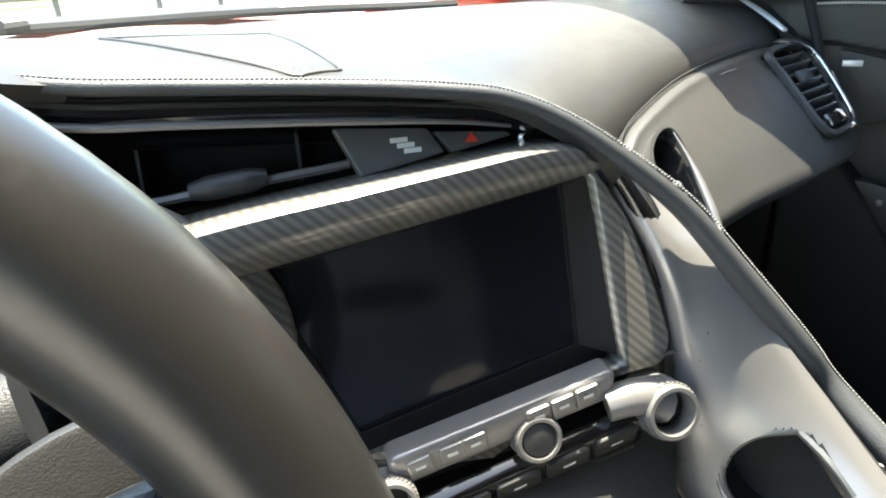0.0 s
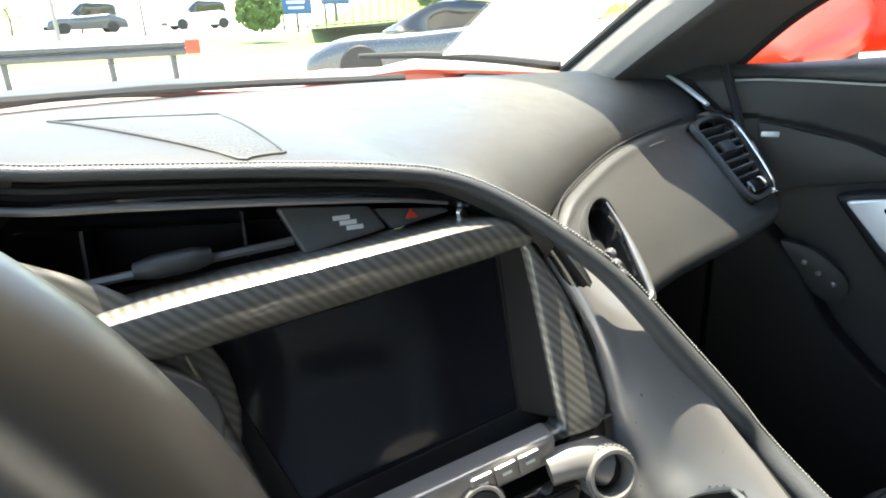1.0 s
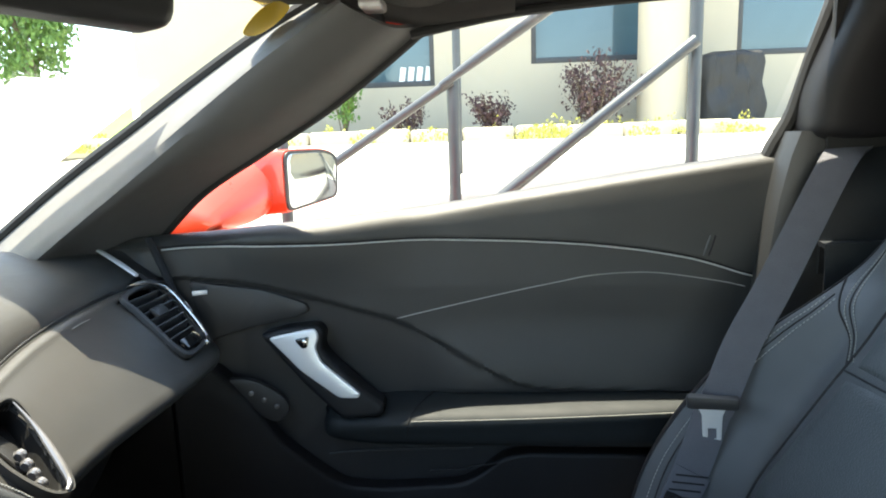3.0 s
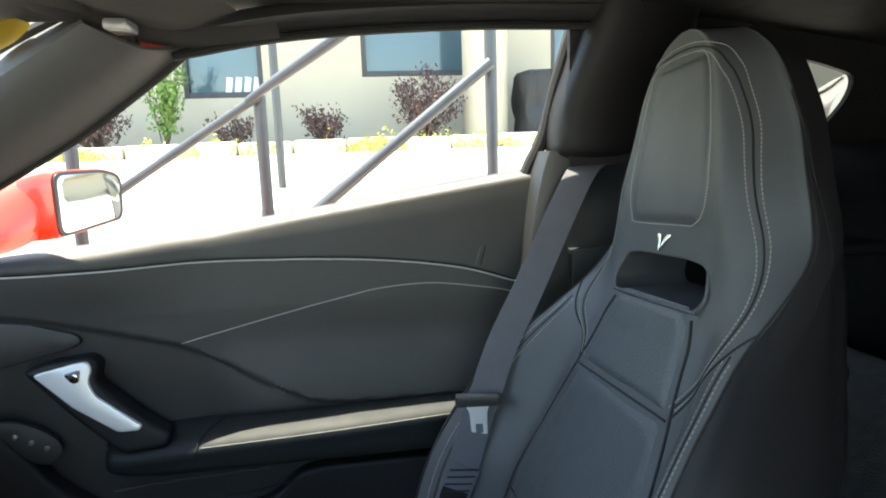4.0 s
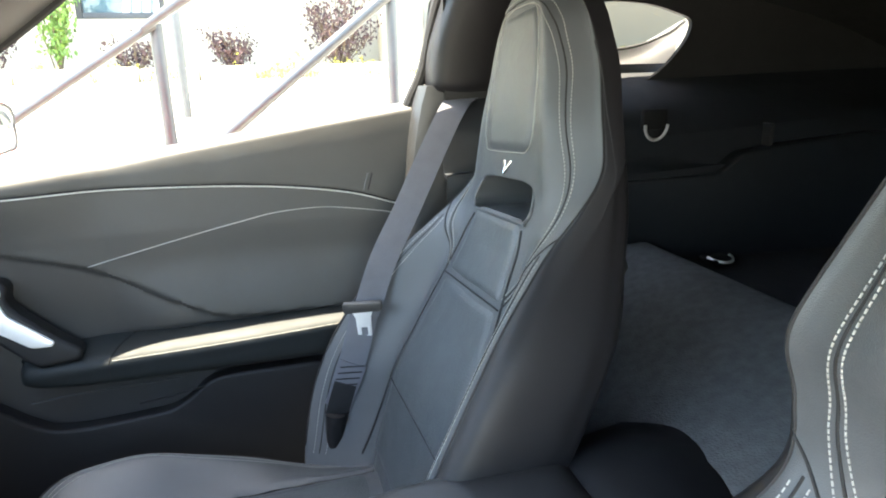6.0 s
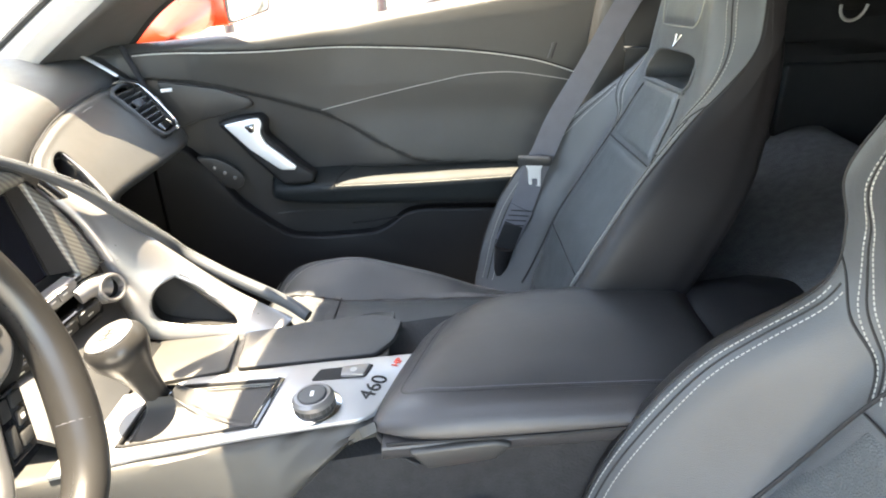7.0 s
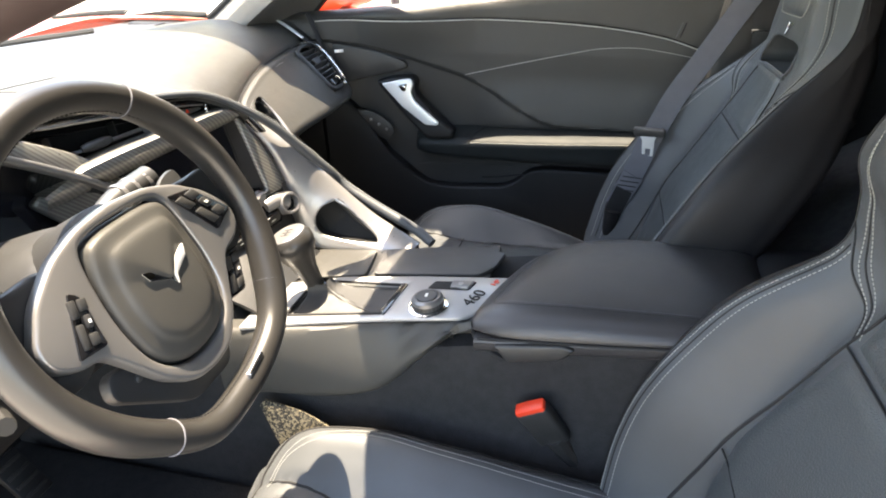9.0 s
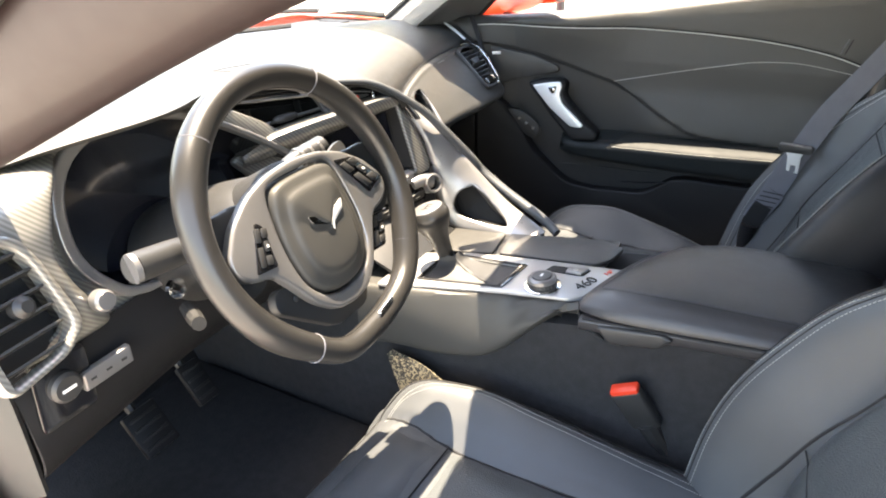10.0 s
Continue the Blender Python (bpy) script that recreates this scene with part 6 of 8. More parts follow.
def bucket_seat():
    s = thing("bucket_seat", "black leather bucket seat with stitched bolsters", "car seat", group="front seats")
    rows = []
    for z in (0.40, 0.46, 0.54, 0.62, 0.7, 0.78, 0.86, 0.92, 0.97, 1.03, 1.09, 1.13, 1.16, 1.18, 1.195, 1.206, 1.213):
        w, wf = seat_w(z), seat_w(z, 1)
        th = float(np.interp(z, [0.4, 0.8, 0.95, 1.1, 1.19, 1.206, 1.214], [0.13, 0.12, 0.09, 0.07, 0.052, 0.04, 0.022]))
        yc = seat_y(0, z)
        r = [((wf if k > 0 else w) * k, seat_y((wf if k > 0 else w) * k, z), z) for k in (-0.9, -0.84, -0.75, -0.6, -0.45, -0.2, 0, 0.2, 0.45, 0.6, 0.75, 0.84, 0.9)]
        q = float(np.interp(z, [0.84, 0.92], [1.0, 0.93]))     # the neck narrows behind its front edge

        def flank(side, v):
            ye = seat_y(side * v * 0.9, z)
            line = [(0.965, ye - 0.006), (0.997, ye - 0.024), (1.0, ye * 0.5 + (yc - th * 0.5) * 0.5 - 0.012), (0.985, yc - th * 0.62), (0.9, yc - th * 0.9)]
            return [(side * v * (k * q if k < 0.96 else max(0.915, k * q)), y, z) for k, y in line]
        r += flank(1, wf) + [(w * 0.45, yc - th * 1.02, z), (-w * 0.45, yc - th * 1.02, z)] + flank(-1, w)[::-1]
        rows.append(r)
    skin = net(rows, 150, 0, closed=True, caps=True, stretch=9)
    skin.normal_update()
    inner = lambda z: float(np.interp(z, [0.45, 0.55, 0.64, 0.72, 0.79, 0.83, 0.86, 0.88, 0.893, 0.9], [0.172, 0.172, 0.164, 0.148, 0.122, 0.112, 0.105, 0.097, 0.085, 0.07])) + 0.004
    for v in skin.verts:
        x, y, z = v.co
        if v.normal.y < 0.1:
            continue
        w = seat_w(z, x)
        g = 0.0
        if z < 0.9:
            g += 0.008 * math.exp(-((abs(x) - inner(z)) / 0.006) ** 2)
        if 0.79 < z:
            g += 0.004 * math.exp(-((abs(x) - upper_seam(z)) / 0.004) ** 2)
        if abs(x) > 0.74 * w and z < 1.0:
            g += 0.005 * math.exp(-((z - 0.832 - 0.12 * (abs(x) / w - 0.74)) / 0.004) ** 2)
        n = noise.noise((x * 9 + 3, y * 9, z * 9)) * 0.0022 + noise.noise((x * 30, y * 30, z * 22)) * 0.0006
        v.co.y += (n - g) * min(1.0, (v.normal.y - 0.1) / 0.35)
    SEAT["back"] = BVHTree.FromBMesh(skin)
    skin.normal_update()
    skin.verts.index_update()
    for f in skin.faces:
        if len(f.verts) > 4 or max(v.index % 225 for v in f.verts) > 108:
            f.material_index = 1     # the flanks and the back: same leather, darkened for their shade
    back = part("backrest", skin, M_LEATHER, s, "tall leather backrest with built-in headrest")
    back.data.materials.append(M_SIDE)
    # opening below the headrest
    cut_o = rounded([(-0.1, 0.894), (0.1, 0.894), (0.112, 0.91), (0.098, 0.944), (0.06, 0.949), (-0.06, 0.949), (-0.098, 0.944), (-0.112, 0.91)], 0.014)
    cutter = new("cutter", bpy.data.meshes.new("cutter"))
    bm = prism(cut_o, Matrix(((1, 0, 0, 0), (0, 0, -1, -0.4), (0, 1, 0, 0), (0, 0, 0, 1))), 0.4, 0)
    bm.to_mesh(cutter.data)
    bm.free()
    mod = back.modifiers.new("opening", "BOOLEAN")
    mod.operation, mod.object, mod.solver = "DIFFERENCE", cutter, "EXACT"
    dg = bpy.context.evaluated_depsgraph_get()
    me = bpy.data.meshes.new_from_object(back.evaluated_get(dg))
    back.modifiers.clear()
    back.data = me
    bpy.data.objects.remove(cutter)
    part("opening_rim", tube([(x, seat_y(x, z) + 0.001, z) for x, z in cut_o + cut_o[:1]], 0.0026, n=90, sides=8), M_LEATHER, back, "piped rim of the belt opening")
    # panels and seams
    half = lambda z: float(np.interp(z, [0.45, 0.55, 0.64, 0.72, 0.79, 0.83, 0.86, 0.88, 0.893, 0.9], [0.172, 0.172, 0.164, 0.148, 0.122, 0.112, 0.105, 0.097, 0.085, 0.07]))
    part("back_insert", seat_patch(lambda z: -half(z), half, 0.47, 0.788, 0.0065), M_PERF, s, "perforated lower back panel")
    part("back_insert", seat_patch(lambda z: -half(z), half, 0.79, 0.897, 0.007), M_PERF, s, "perforated upper back panel")
    hp = lambda z: float(np.interp(z, [0.985, 0.992, 1.005, 1.03, 1.08, 1.13, 1.16, 1.174, 1.182], [0.066, 0.08, 0.088, 0.091, 0.085, 0.074, 0.066, 0.057, 0.04]))
    part("headrest_pad", seat_patch(lambda z: -hp(z), hp, 0.985, 1.182, 0.006), M_LEATHER, s, "padded headrest panel")
    zz = np.linspace(0.985, 1.182, 26)
    ring = [(-hp(z), z) for z in zz] + [(hp(z), z) for z in zz[::-1]] + [(-hp(zz[0]), zz[0])]
    part("headrest_stitching", dashes(on_back(ring, 0.003), 190, 0.0008), M_THREAD, s, "pale stitching")

    def over(fn, zs, top, off):
        """A line up one side of the backrest, round the top and down the other."""
        up = [(fn(z) - off, z) for z in zs] + [(0.089 - off, top - 0.034 - off * 0.5), (0.066 - off * 0.7, top - 0.012 - off * 0.8), (0.03, top - 0.002 - off)]
        return up + [(0, top - off)] + [(-x, z) for x, z in up[::-1]]
    neck = (0.80, 0.82, 0.84, 0.87, 0.91, 0.96, 1.01, 1.05, 1.09, 1.13)
    for off in (-0.0055, 0.0055):
        part("neck_stitching", dashes(on_back(dense(over(upper_seam, neck, 1.19, off), 190), 0.0006), 210, 0.0007, fill=0.68), M_THREAD, s, "pale double stitching round the headrest")
    for sx in (-1, 1):
        for off in (0.0, 0.013):
            line = [(sx * (seat_w(z, sx) * 0.835 + 0.006 - off), z) for z in (0.45, 0.55, 0.65, 0.75, 0.81, 0.85, 0.868)]
            part("bolster_stitching", dashes(on_back(dense(line, 90), 0.0004), 84, 0.0007, fill=0.68), M_THREAD, s, "pale stitching along the bolster")
        line = [(sx * seat_w(z, sx) * 0.835, z) for z in (0.45, 0.55, 0.65, 0.75, 0.81, 0.85, 0.872)]
        part("bolster_crease", tube(on_back(dense(line, 60), 0.0), 0.0011, n=110, sides=6), M_SEAM, s)
        part("bolster_seam", tube(on_back(dense([(sx * seat_w(0.89, sx) * 0.895, 0.894), (sx * seat_w(0.88, sx) * 0.84, 0.88), (sx * 0.172, 0.85), (sx * 0.148, 0.822), (sx * 0.126, 0.792)], 40), 0.0), 0.0014, n=60, sides=6), M_SEAM, s)
    part("side_seam", tube(on_back(dense(over(upper_seam, neck, 1.19, 0.0), 120), 0.0), 0.0012, n=220, sides=6), M_SEAM, s)
    for sx in (-1, 1):
        part("flank_seam", tube(on_back(dense([(sx * seat_w(z, sx) * 0.9, z) for z in (0.46, 0.55, 0.65, 0.75, 0.82, 0.88, 0.95, 1.0, 1.06, 1.12)], 80), 0.0), 0.0016, n=130, sides=6), M_SEAM, s)
        ins = [(sx * (half(z) + 0.003), z) for z in (0.46, 0.55, 0.65, 0.75, 0.82, 0.86, 0.885)]
        part("insert_seam", tube(on_back(dense(ins, 40), 0.0), 0.0022, n=90, sides=6), M_SEAM, s)
    for z, k in ((0.789, 1.0), (0.6, 1.0)):
        part("cross_seam", tube([(x, seat_y(x, z) + 0.0025, z) for x in np.linspace(-half(z), half(z), 13)], 0.0013, n=30, sides=6), M_SEAM, s)
    # badge on the backrest
    for sx in (-1, 1):
        m = axes((0.0, seat_y(0, 0.965) + 0.001, 0.965), (-1, 0, 0), (0, -0.37, 0.93))
        part("badge_wing", prism(rounded([(0.0, -0.014), (sx * 0.006, -0.004), (sx * 0.018, 0.006), (sx * 0.02, 0.016), (sx * 0.007, 0.008), (sx * 0.001, -0.002)][::sx], 0.0015), m, 0.002, 0.0006), M_CHROME, s, "small chrome badge plate")
    # cushion
    rows = []
    for y in (0.25, 0.238, 0.21, 0.16, 0.1, 0.03, -0.05, -0.15, -0.25, -0.34, -0.4):
        zb = 0.28
        r = [(x, y, max(zb + 0.01, cush_z(x, y))) for x in (-0.245, -0.225, -0.2, -0.165, -0.13, -0.09, -0.04, 0, 0.04, 0.09, 0.13, 0.165, 0.2, 0.225, 0.245)]
        r += [(0.258, y, max(zb, cush_z(0.245, y) - 0.05)), (0.245, y, zb), (0.1, y, zb - 0.01), (-0.1, y, zb - 0.01), (-0.245, y, zb), (-0.258, y, max(zb, cush_z(0.245, y) - 0.05))]
        rows.append(r)
    skin = net(rows, 110, 170, closed=True, caps=True)
    skin.normal_update()
    for v in skin.verts:
        x, y, z = v.co
        if v.normal.z > 0.1:
            line = float(np.interp(y, [-0.34, -0.15, 0.05, 0.13, 0.2], [0.122, 0.124, 0.128, 0.142, 0.15]))
            v.co.z += noise.noise((x * 9, y * 9, 4)) * 0.0024 + noise.noise((x * 28, y * 22, 7)) * 0.0006 - 0.007 * math.exp(-((abs(x) - line) / 0.006) ** 2)
    SEAT["cushion"] = BVHTree.FromBMesh(skin)
    part("cushion", skin, M_LEATHER, s, "leather seat cushion with raised sides")
    bm = bmesh.new()
    V = [[bm.verts.new((x, y, cush_z(x, y) - 0.003 + 0.009 * min(1, min(i, 20 - i) / 2.5, min(j, 16 - j) / 2.5))) for j, x in enumerate(np.linspace(-0.118, 0.118, 17))] for i, y in enumerate(np.linspace(-0.33, 0.06, 21))]
    for i in range(20):
        for j in range(16):
            bm.faces.new((V[i][j], V[i][j + 1], V[i + 1][j + 1], V[i + 1][j]))
    part("cushion_insert", bm, M_PERF, s, "perforated cushion panel")
    bm = bmesh.new()
    V = [[bm.verts.new((x, y, cush_z(x, y) - 0.003 + 0.008 * min(1, min(i, 10 - i) / 2.5, min(j, 16 - j) / 2.5))) for j, x in enumerate(np.linspace(-0.118 - 0.02 * i / 10, 0.118 + 0.02 * i / 10, 17))] for i, y in enumerate(np.linspace(0.063, 0.19, 11))]
    for i in range(10):
        for j in range(16):
            bm.faces.new((V[i][j], V[i][j + 1], V[i + 1][j + 1], V[i + 1][j]))
    part("cushion_front", bm, M_LEATHER, s, "plain leather thigh panel")
    for sx in (-1, 1):
        for off in (0.0, 0.01):
            part("cushion_stitching", dashes(on_cushion(dense([(sx * (x - off), y) for x, y in ((0.2, -0.32), (0.205, -0.2), (0.21, -0.05), (0.212, 0.08), (0.19, 0.17), (0.15, 0.2))], 50), 0.0004), 150, 0.0007), M_THREAD, s, "pale cushion stitching")
        part("cushion_seam", tube(on_cushion(dense([(sx * x, y) for x, y in ((0.122, -0.34), (0.124, -0.15), (0.128, 0.05), (0.142, 0.13), (0.15, 0.2))], 40), 0.0), 0.002, n=80, sides=6), M_SEAM, s)
    for sx in (-1, 1):
        edge = [(sx * x, y) for x, y in ((0.232, -0.33), (0.234, -0.2), (0.235, -0.05), (0.235, 0.08), (0.218, 0.17), (0.17, 0.212), (0.1, 0.224), (0.0, 0.226))]
        part("cushion_piping", tube(on_cushion(dense(edge, 60), 0.0005), 0.0022, n=110, sides=6), M_SEAM, s, "dark piped cushion edge")
    part("cushion_cross_seam", tube([(x, 0.0615, cush_z(x, 0.0615) + 0.0022) for x in np.linspace(-0.124, 0.124, 13)], 0.0016, n=30, sides=6), M_SEAM, s)
    part("seat_base", box((0, -0.08, 0.25), (0.42, 0.5, 0.06), bevel=0.01), M_PLASTIC, s, "black seat base")
    for sx in (-1, 1):
        part("seat_rail", box((sx * 0.18, -0.08, 0.228), (0.04, 0.62, 0.012), bevel=0.003), M_STEEL, s, "steel seat rail")
    part("side_cover", box((0.262, -0.16, 0.3), (0.02, 0.36, 0.07), bevel=0.008, seg=3), M_PLASTIC, s)
    return s


seat = bucket_seat()
LEANS = Matrix.Translation((0, 0, 0.95)) @ Matrix.Rotation(radians(4.5), 4, "Y") @ Matrix.Translation((0, 0, -0.95))
seat.matrix_basis = Matrix.Translation((0.386, 0, 0)) @ LEANS
tagged(seat, "black leather passenger bucket seat with stitched bolsters, belt hanging beside")
SEAT["shift"], SEAT["upright"], SEAT["recede"], SEAT["neck"], SEAT["bolster"] = -0.05, 0.09, 0.0, 0.068, (1.0, 1.0)
SEAT["crown"], SEAT["flare"] = 0.27, 0.0
SEAT["inner side"], SEAT["rise"], SEAT["sides"] = 1.0, 0.0, (0.015, 0.03, 0.05, 0.066, 0.05, 0.02)
drv = bucket_seat()
drv.matrix_basis = Matrix.Translation((-0.385, 0, -0.01)) @ LEANS
tagged(drv, "black leather driver bucket seat, cushion front in sunlight")


def strap(pts, side, width, th=0.0016, n=40):
    P = crv(pts, n)
    bm = bmesh.new()
    rows = []
    for i, p in enumerate(P):
        d = (P[min(i + 1, n - 1)] - P[max(i - 1, 0)]).normalized()
        s = Vector(side) - d * d.dot(Vector(side))
        s.normalize()
        nn = d.cross(s)
        rows.append([bm.verts.new(p + s * width * a + nn * th * b) for a, b in ((-0.5, -1), (0, -1.4), (0.5, -1), (0.5, 1), (0, 1.4), (-0.5, 1))])
    for a, b in zip(rows, rows[1:]):
        for k in range(6):
            bm.faces.new((a[k], a[(k + 1) % 6], b[(k + 1) % 6], b[k]))
    bm.faces.new(rows[0][::-1])
    bm.faces.new(rows[-1])
    bmesh.ops.recalc_face_normals(bm, faces=bm.faces)
    return bm


def seat_belt():
    b = thing("seat_belt", "grey seat belt hanging unbuckled beside the passenger seat", "seat belt")
    part("shoulder_strap", strap([(0.745, -0.6, 1.05), (0.705, -0.552, 1.018), (0.628, -0.444, 0.86), (0.6, -0.392, 0.78), (0.583, -0.36, 0.71), (0.58, -0.351, 0.69)], (-0.2, -0.97, 0.0), 0.048), M_BELT, b, "woven grey shoulder strap")
    part("lap_strap", strap([(0.58, -0.351, 0.695), (0.575, -0.327, 0.62), (0.572, -0.305, 0.56), (0.57, -0.289, 0.52)], (-0.2, -0.97, 0.0), 0.048), M_BELT, b, "woven grey lap strap")
    m = axes((0.571, -0.345, 0.696), (-0.22, -0.97, 0.05), (-0.1, 0.12, 0.98))
    t = part("tongue", prism(rounded([(-0.013, -0.055), (0.011, -0.055), (0.013, -0.01), (0.02, 0.008), (-0.022, 0.008), (-0.014, -0.01)], 0.003), m, 0.0035, 0.001, hole=rounded([(-0.006, -0.045), (0.005, -0.045), (0.005, -0.03), (-0.006, -0.03)], 0.001)), M_BRIGHT, b, "chrome belt tongue")
    part("tongue_grip", prism(rounded([(-0.034, 0.0), (0.034, 0.0), (0.036, 0.018), (-0.034, 0.02)], 0.006), m @ Matrix.Translation((0, 0, -0.004)), 0.01, 0.003), M_PLASTIC, t, "black tongue grip")
    fold = part("strap_fold", strap([(0.572, -0.322, 0.6), (0.571, -0.313, 0.58), (0.57, -0.304, 0.56)], (-0.2, -0.97, 0.0), 0.049, th=0.003, n=8), M_BELT, b, "folded strap end sewn with dark thread")
    for k in range(4):
        q = Vector((0.572, -0.322, 0.6)).lerp(Vector((0.57, -0.304, 0.56)), 0.1 + 0.27 * k) + Vector((-0.005, 0.0005, 0))
        part("bar_tack", tube([q + Vector((0.004, 0.021, 0)), q, q - Vector((0.004, 0.021, 0))], 0.0012, n=6, sides=6), M_SEAM, fold)
    part("anchor_plate", strap([(0.57, -0.306, 0.565), (0.57, -0.294, 0.53), (0.57, -0.284, 0.5)], (-0.2, -0.97, 0.0), 0.04, th=0.004, n=8), M_PULL, b, "black anchor plate")
    part("anchor_boot", tube([(0.57, -0.286, 0.51), (0.572, -0.282, 0.46), (0.574, -0.28, 0.4)], [0.021, 0.018, 0.018], sides=12), M_PULL, b, "black anchor sleeve")
    part("anchor_bolt", box((0.546, -0.3, 0.424), (0.014, 0.014, 0.014), bevel=0.004), M_WHITE, b)
    return b


seat_belt()


# ---- passenger door ----
def passenger_door():
    d = thing("passenger_door", "black leather-trimmed passenger door with armrest and silver pull", "car door")
    def px(y):
        return float(np.interp(y, [-0.5, -0.42, -0.3, -0.1, 0.1, 0.25, 0.4, 0.47, 0.53], [0.78, 0.785, 0.795, 0.805, 0.8, 0.785, 0.755, 0.725, 0.70]))

    def step(v):
        v = min(1.0, max(0.0, v))
        return v * v * (3 - 2 * v)
    sw_y, sw_z = (-0.5, -0.31, -0.16, -0.106, -0.078, -0.014, 0.061, 0.133, 0.253, 0.348, 0.396, 0.475, 0.6), (0.64, 0.638, 0.637, 0.64, 0.649, 0.681, 0.724, 0.764, 0.803, 0.835, 0.847, 0.862, 0.87)
    swoosh = lambda y: float(np.interp(y, sw_y, sw_z))
    seam_z = lambda y: float(np.interp(y, [-0.5, -0.455, -0.36, -0.2, 0.06, 0.25, 0.44, 0.53], [0.836, 0.845, 0.873, 0.895, 0.908, 0.908, 0.914, 0.912]))

    def skin_x(y, z):
        """The inner face of the door: a full upper panel that steps back below the swoosh line."""
        x = px(y) + float(np.interp(z, [0.25, 0.4, 0.52, 0.66, 0.74, 0.82, 0.9], [-0.01, 0.0, 0.008, 0.006, 0.002, -0.004, -0.002]))
        st = seam_z(y)
        f = min(1.0, max(0.0, (z - st) / max(0.02, belt_line(y) - 0.012 - st)))
        x += -0.004 * step((z - st + 0.004) / 0.006) + 0.007 * f ** 4
        x -= 0.026 * step((y - 0.03) / 0.24) * step((0.52 - y) / 0.2) * step((z - 0.8) / 0.12)     # broader shoulder towards the front
        x -= 0.024 * step((0.77 - z) / 0.13) * step((0.14 - y) / 0.16) * step((z - 0.6) / 0.03)     # fuller above the armrest
        return x + 0.009 * step((swoosh(y) - z) / 0.007) * step((0.62 - y) / 0.1)
    bm = bmesh.new()
    V = []
    ys = [0.6 - 1.1 * i / 160 for i in range(161)]
    for y in ys:
        bz = belt_line(y)
        zs = [0.25 + (bz - 0.012 - 0.25) * (j / 150) for j in range(151)]
        col = [bm.verts.new((skin_x(y, z), y, z)) for z in zs]
        x = skin_x(y, zs[-1])
        col += [bm.verts.new((x + dx, y, bz + dz)) for dx, dz in ((0.006, -0.005), (0.014, 0.0), (0.026, 0.003), (0.045, 0.002), (0.07, -0.006))]
        V.append(col)
    for a, b in zip(V, V[1:]):
        for j in range(len(a) - 1):
            bm.faces.new((a[j], a[j + 1], b[j + 1], b[j]))
    bmesh.ops.recalc_face_normals(bm, faces=bm.faces)
    skin = facing(bm, (0.0, 0.0, 0.8))
    tree = BVHTree.FromBMesh(skin)

    def on_panel(pts, lift=0.0):
        out = []
        for y, z in dense(pts, 60):
            hit = tree.ray_cast(Vector((0.4, y, z)), Vector((1, 0, 0)))[0]
            out.append(((hit.x if hit else 0.78) - lift, y, z))
        return out
    panel = part("panel", skin, M_DOORV, d, "grained black door panel")
    panel.data.materials.append(M_PLASTIC)
    for f in panel.data.polygons:
        if f.center.z < swoosh(f.center.y) - 0.006:
            f.material_index = 1
    seam = [(0.5, 0.913), (0.44, 0.914), (0.25, 0.908), (0.06, 0.908), (-0.198, 0.895), (-0.36, 0.873), (-0.455, 0.845), (-0.485, 0.839)]
    part("seam_line", tube(on_panel(seam, 0.0), 0.0015, n=90, sides=6), M_SEAM, d)
    part("panel_stitching", dashes(on_panel([(y, z - 0.004) for y, z in seam], 0.0014), 260, 0.0017, fill=0.85), M_PIPING, d, "pale stitching along the door")
    part("crease", tube(on_panel([(0.128, 0.763), (-0.03, 0.799), (-0.16, 0.827), (-0.21, 0.837), (-0.27, 0.842), (-0.33, 0.841), (-0.42, 0.828), (-0.46, 0.819)], 0.0), 0.0012, n=90, sides=6), M_THREAD, d, "fine piped crease line")
    # speaker patch and side marker near the dash
    tw = prism(rounded([(-0.47, 0.852), (-0.35, 0.825), (-0.285, 0.798), (-0.279, 0.783), (-0.306, 0.773), (-0.40, 0.756), (-0.45, 0.742)], 0.012), axes((0.0, 0.0, 0.0), (0, -1, 0), (0, 0, 1)), 0.008, 0.004)
    for v in tw.verts:
        v.co.x += skin_x(v.co.y, 0.79) - 0.001
    part("tweeter_cover", tw, M_PLASTIC, d, "black tweeter cover")
    part("badge_bar", box((0, 0, 0), (0.024, 0.008, 0.003), m=axes((0.708, 0.442, 0.836), (0.45, -0.89, 0.0), (0, 0, 1)), bevel=0.0014), M_BRIGHT, d, "pale maker plate")
    # pull handle
    hm = axes((0.7325, 0.265, 0.70), (0.1, -0.97, -0.02), (0.12, 0, 0.98))
    grip = [(-0.09, 0.054), (-0.05, 0.066), (0.006, 0.07), (0.02, 0.055), (0.014, 0.03), (0.03, 0.008), (0.085, -0.045), (0.122, -0.072), (0.116, -0.092), (0.05, -0.096), (0.035, -0.085), (-0.02, -0.03), (-0.083, 0.043)]
    part("pull_body", prism(rounded(grip, 0.012), hm @ Matrix.Translation((0, 0, -0.05)), 0.05, 0.009, 4), M_PULL, d, "black moulded pull")
    ho = [(-0.076, 0.049), (-0.02, 0.061), (0.004, 0.064), (0.011, 0.05), (0.004, 0.03), (0.014, 0.006), (0.08, -0.05), (0.075, -0.058), (0.043, -0.057), (-0.021, -0.009)]
    pull = part("pull_trim", prism(rounded(ho, 0.008), hm @ Matrix.Translation((0, 0, -0.002)), 0.007, 0.003, 3), M_BRIGHT, d, "satin silver door pull")
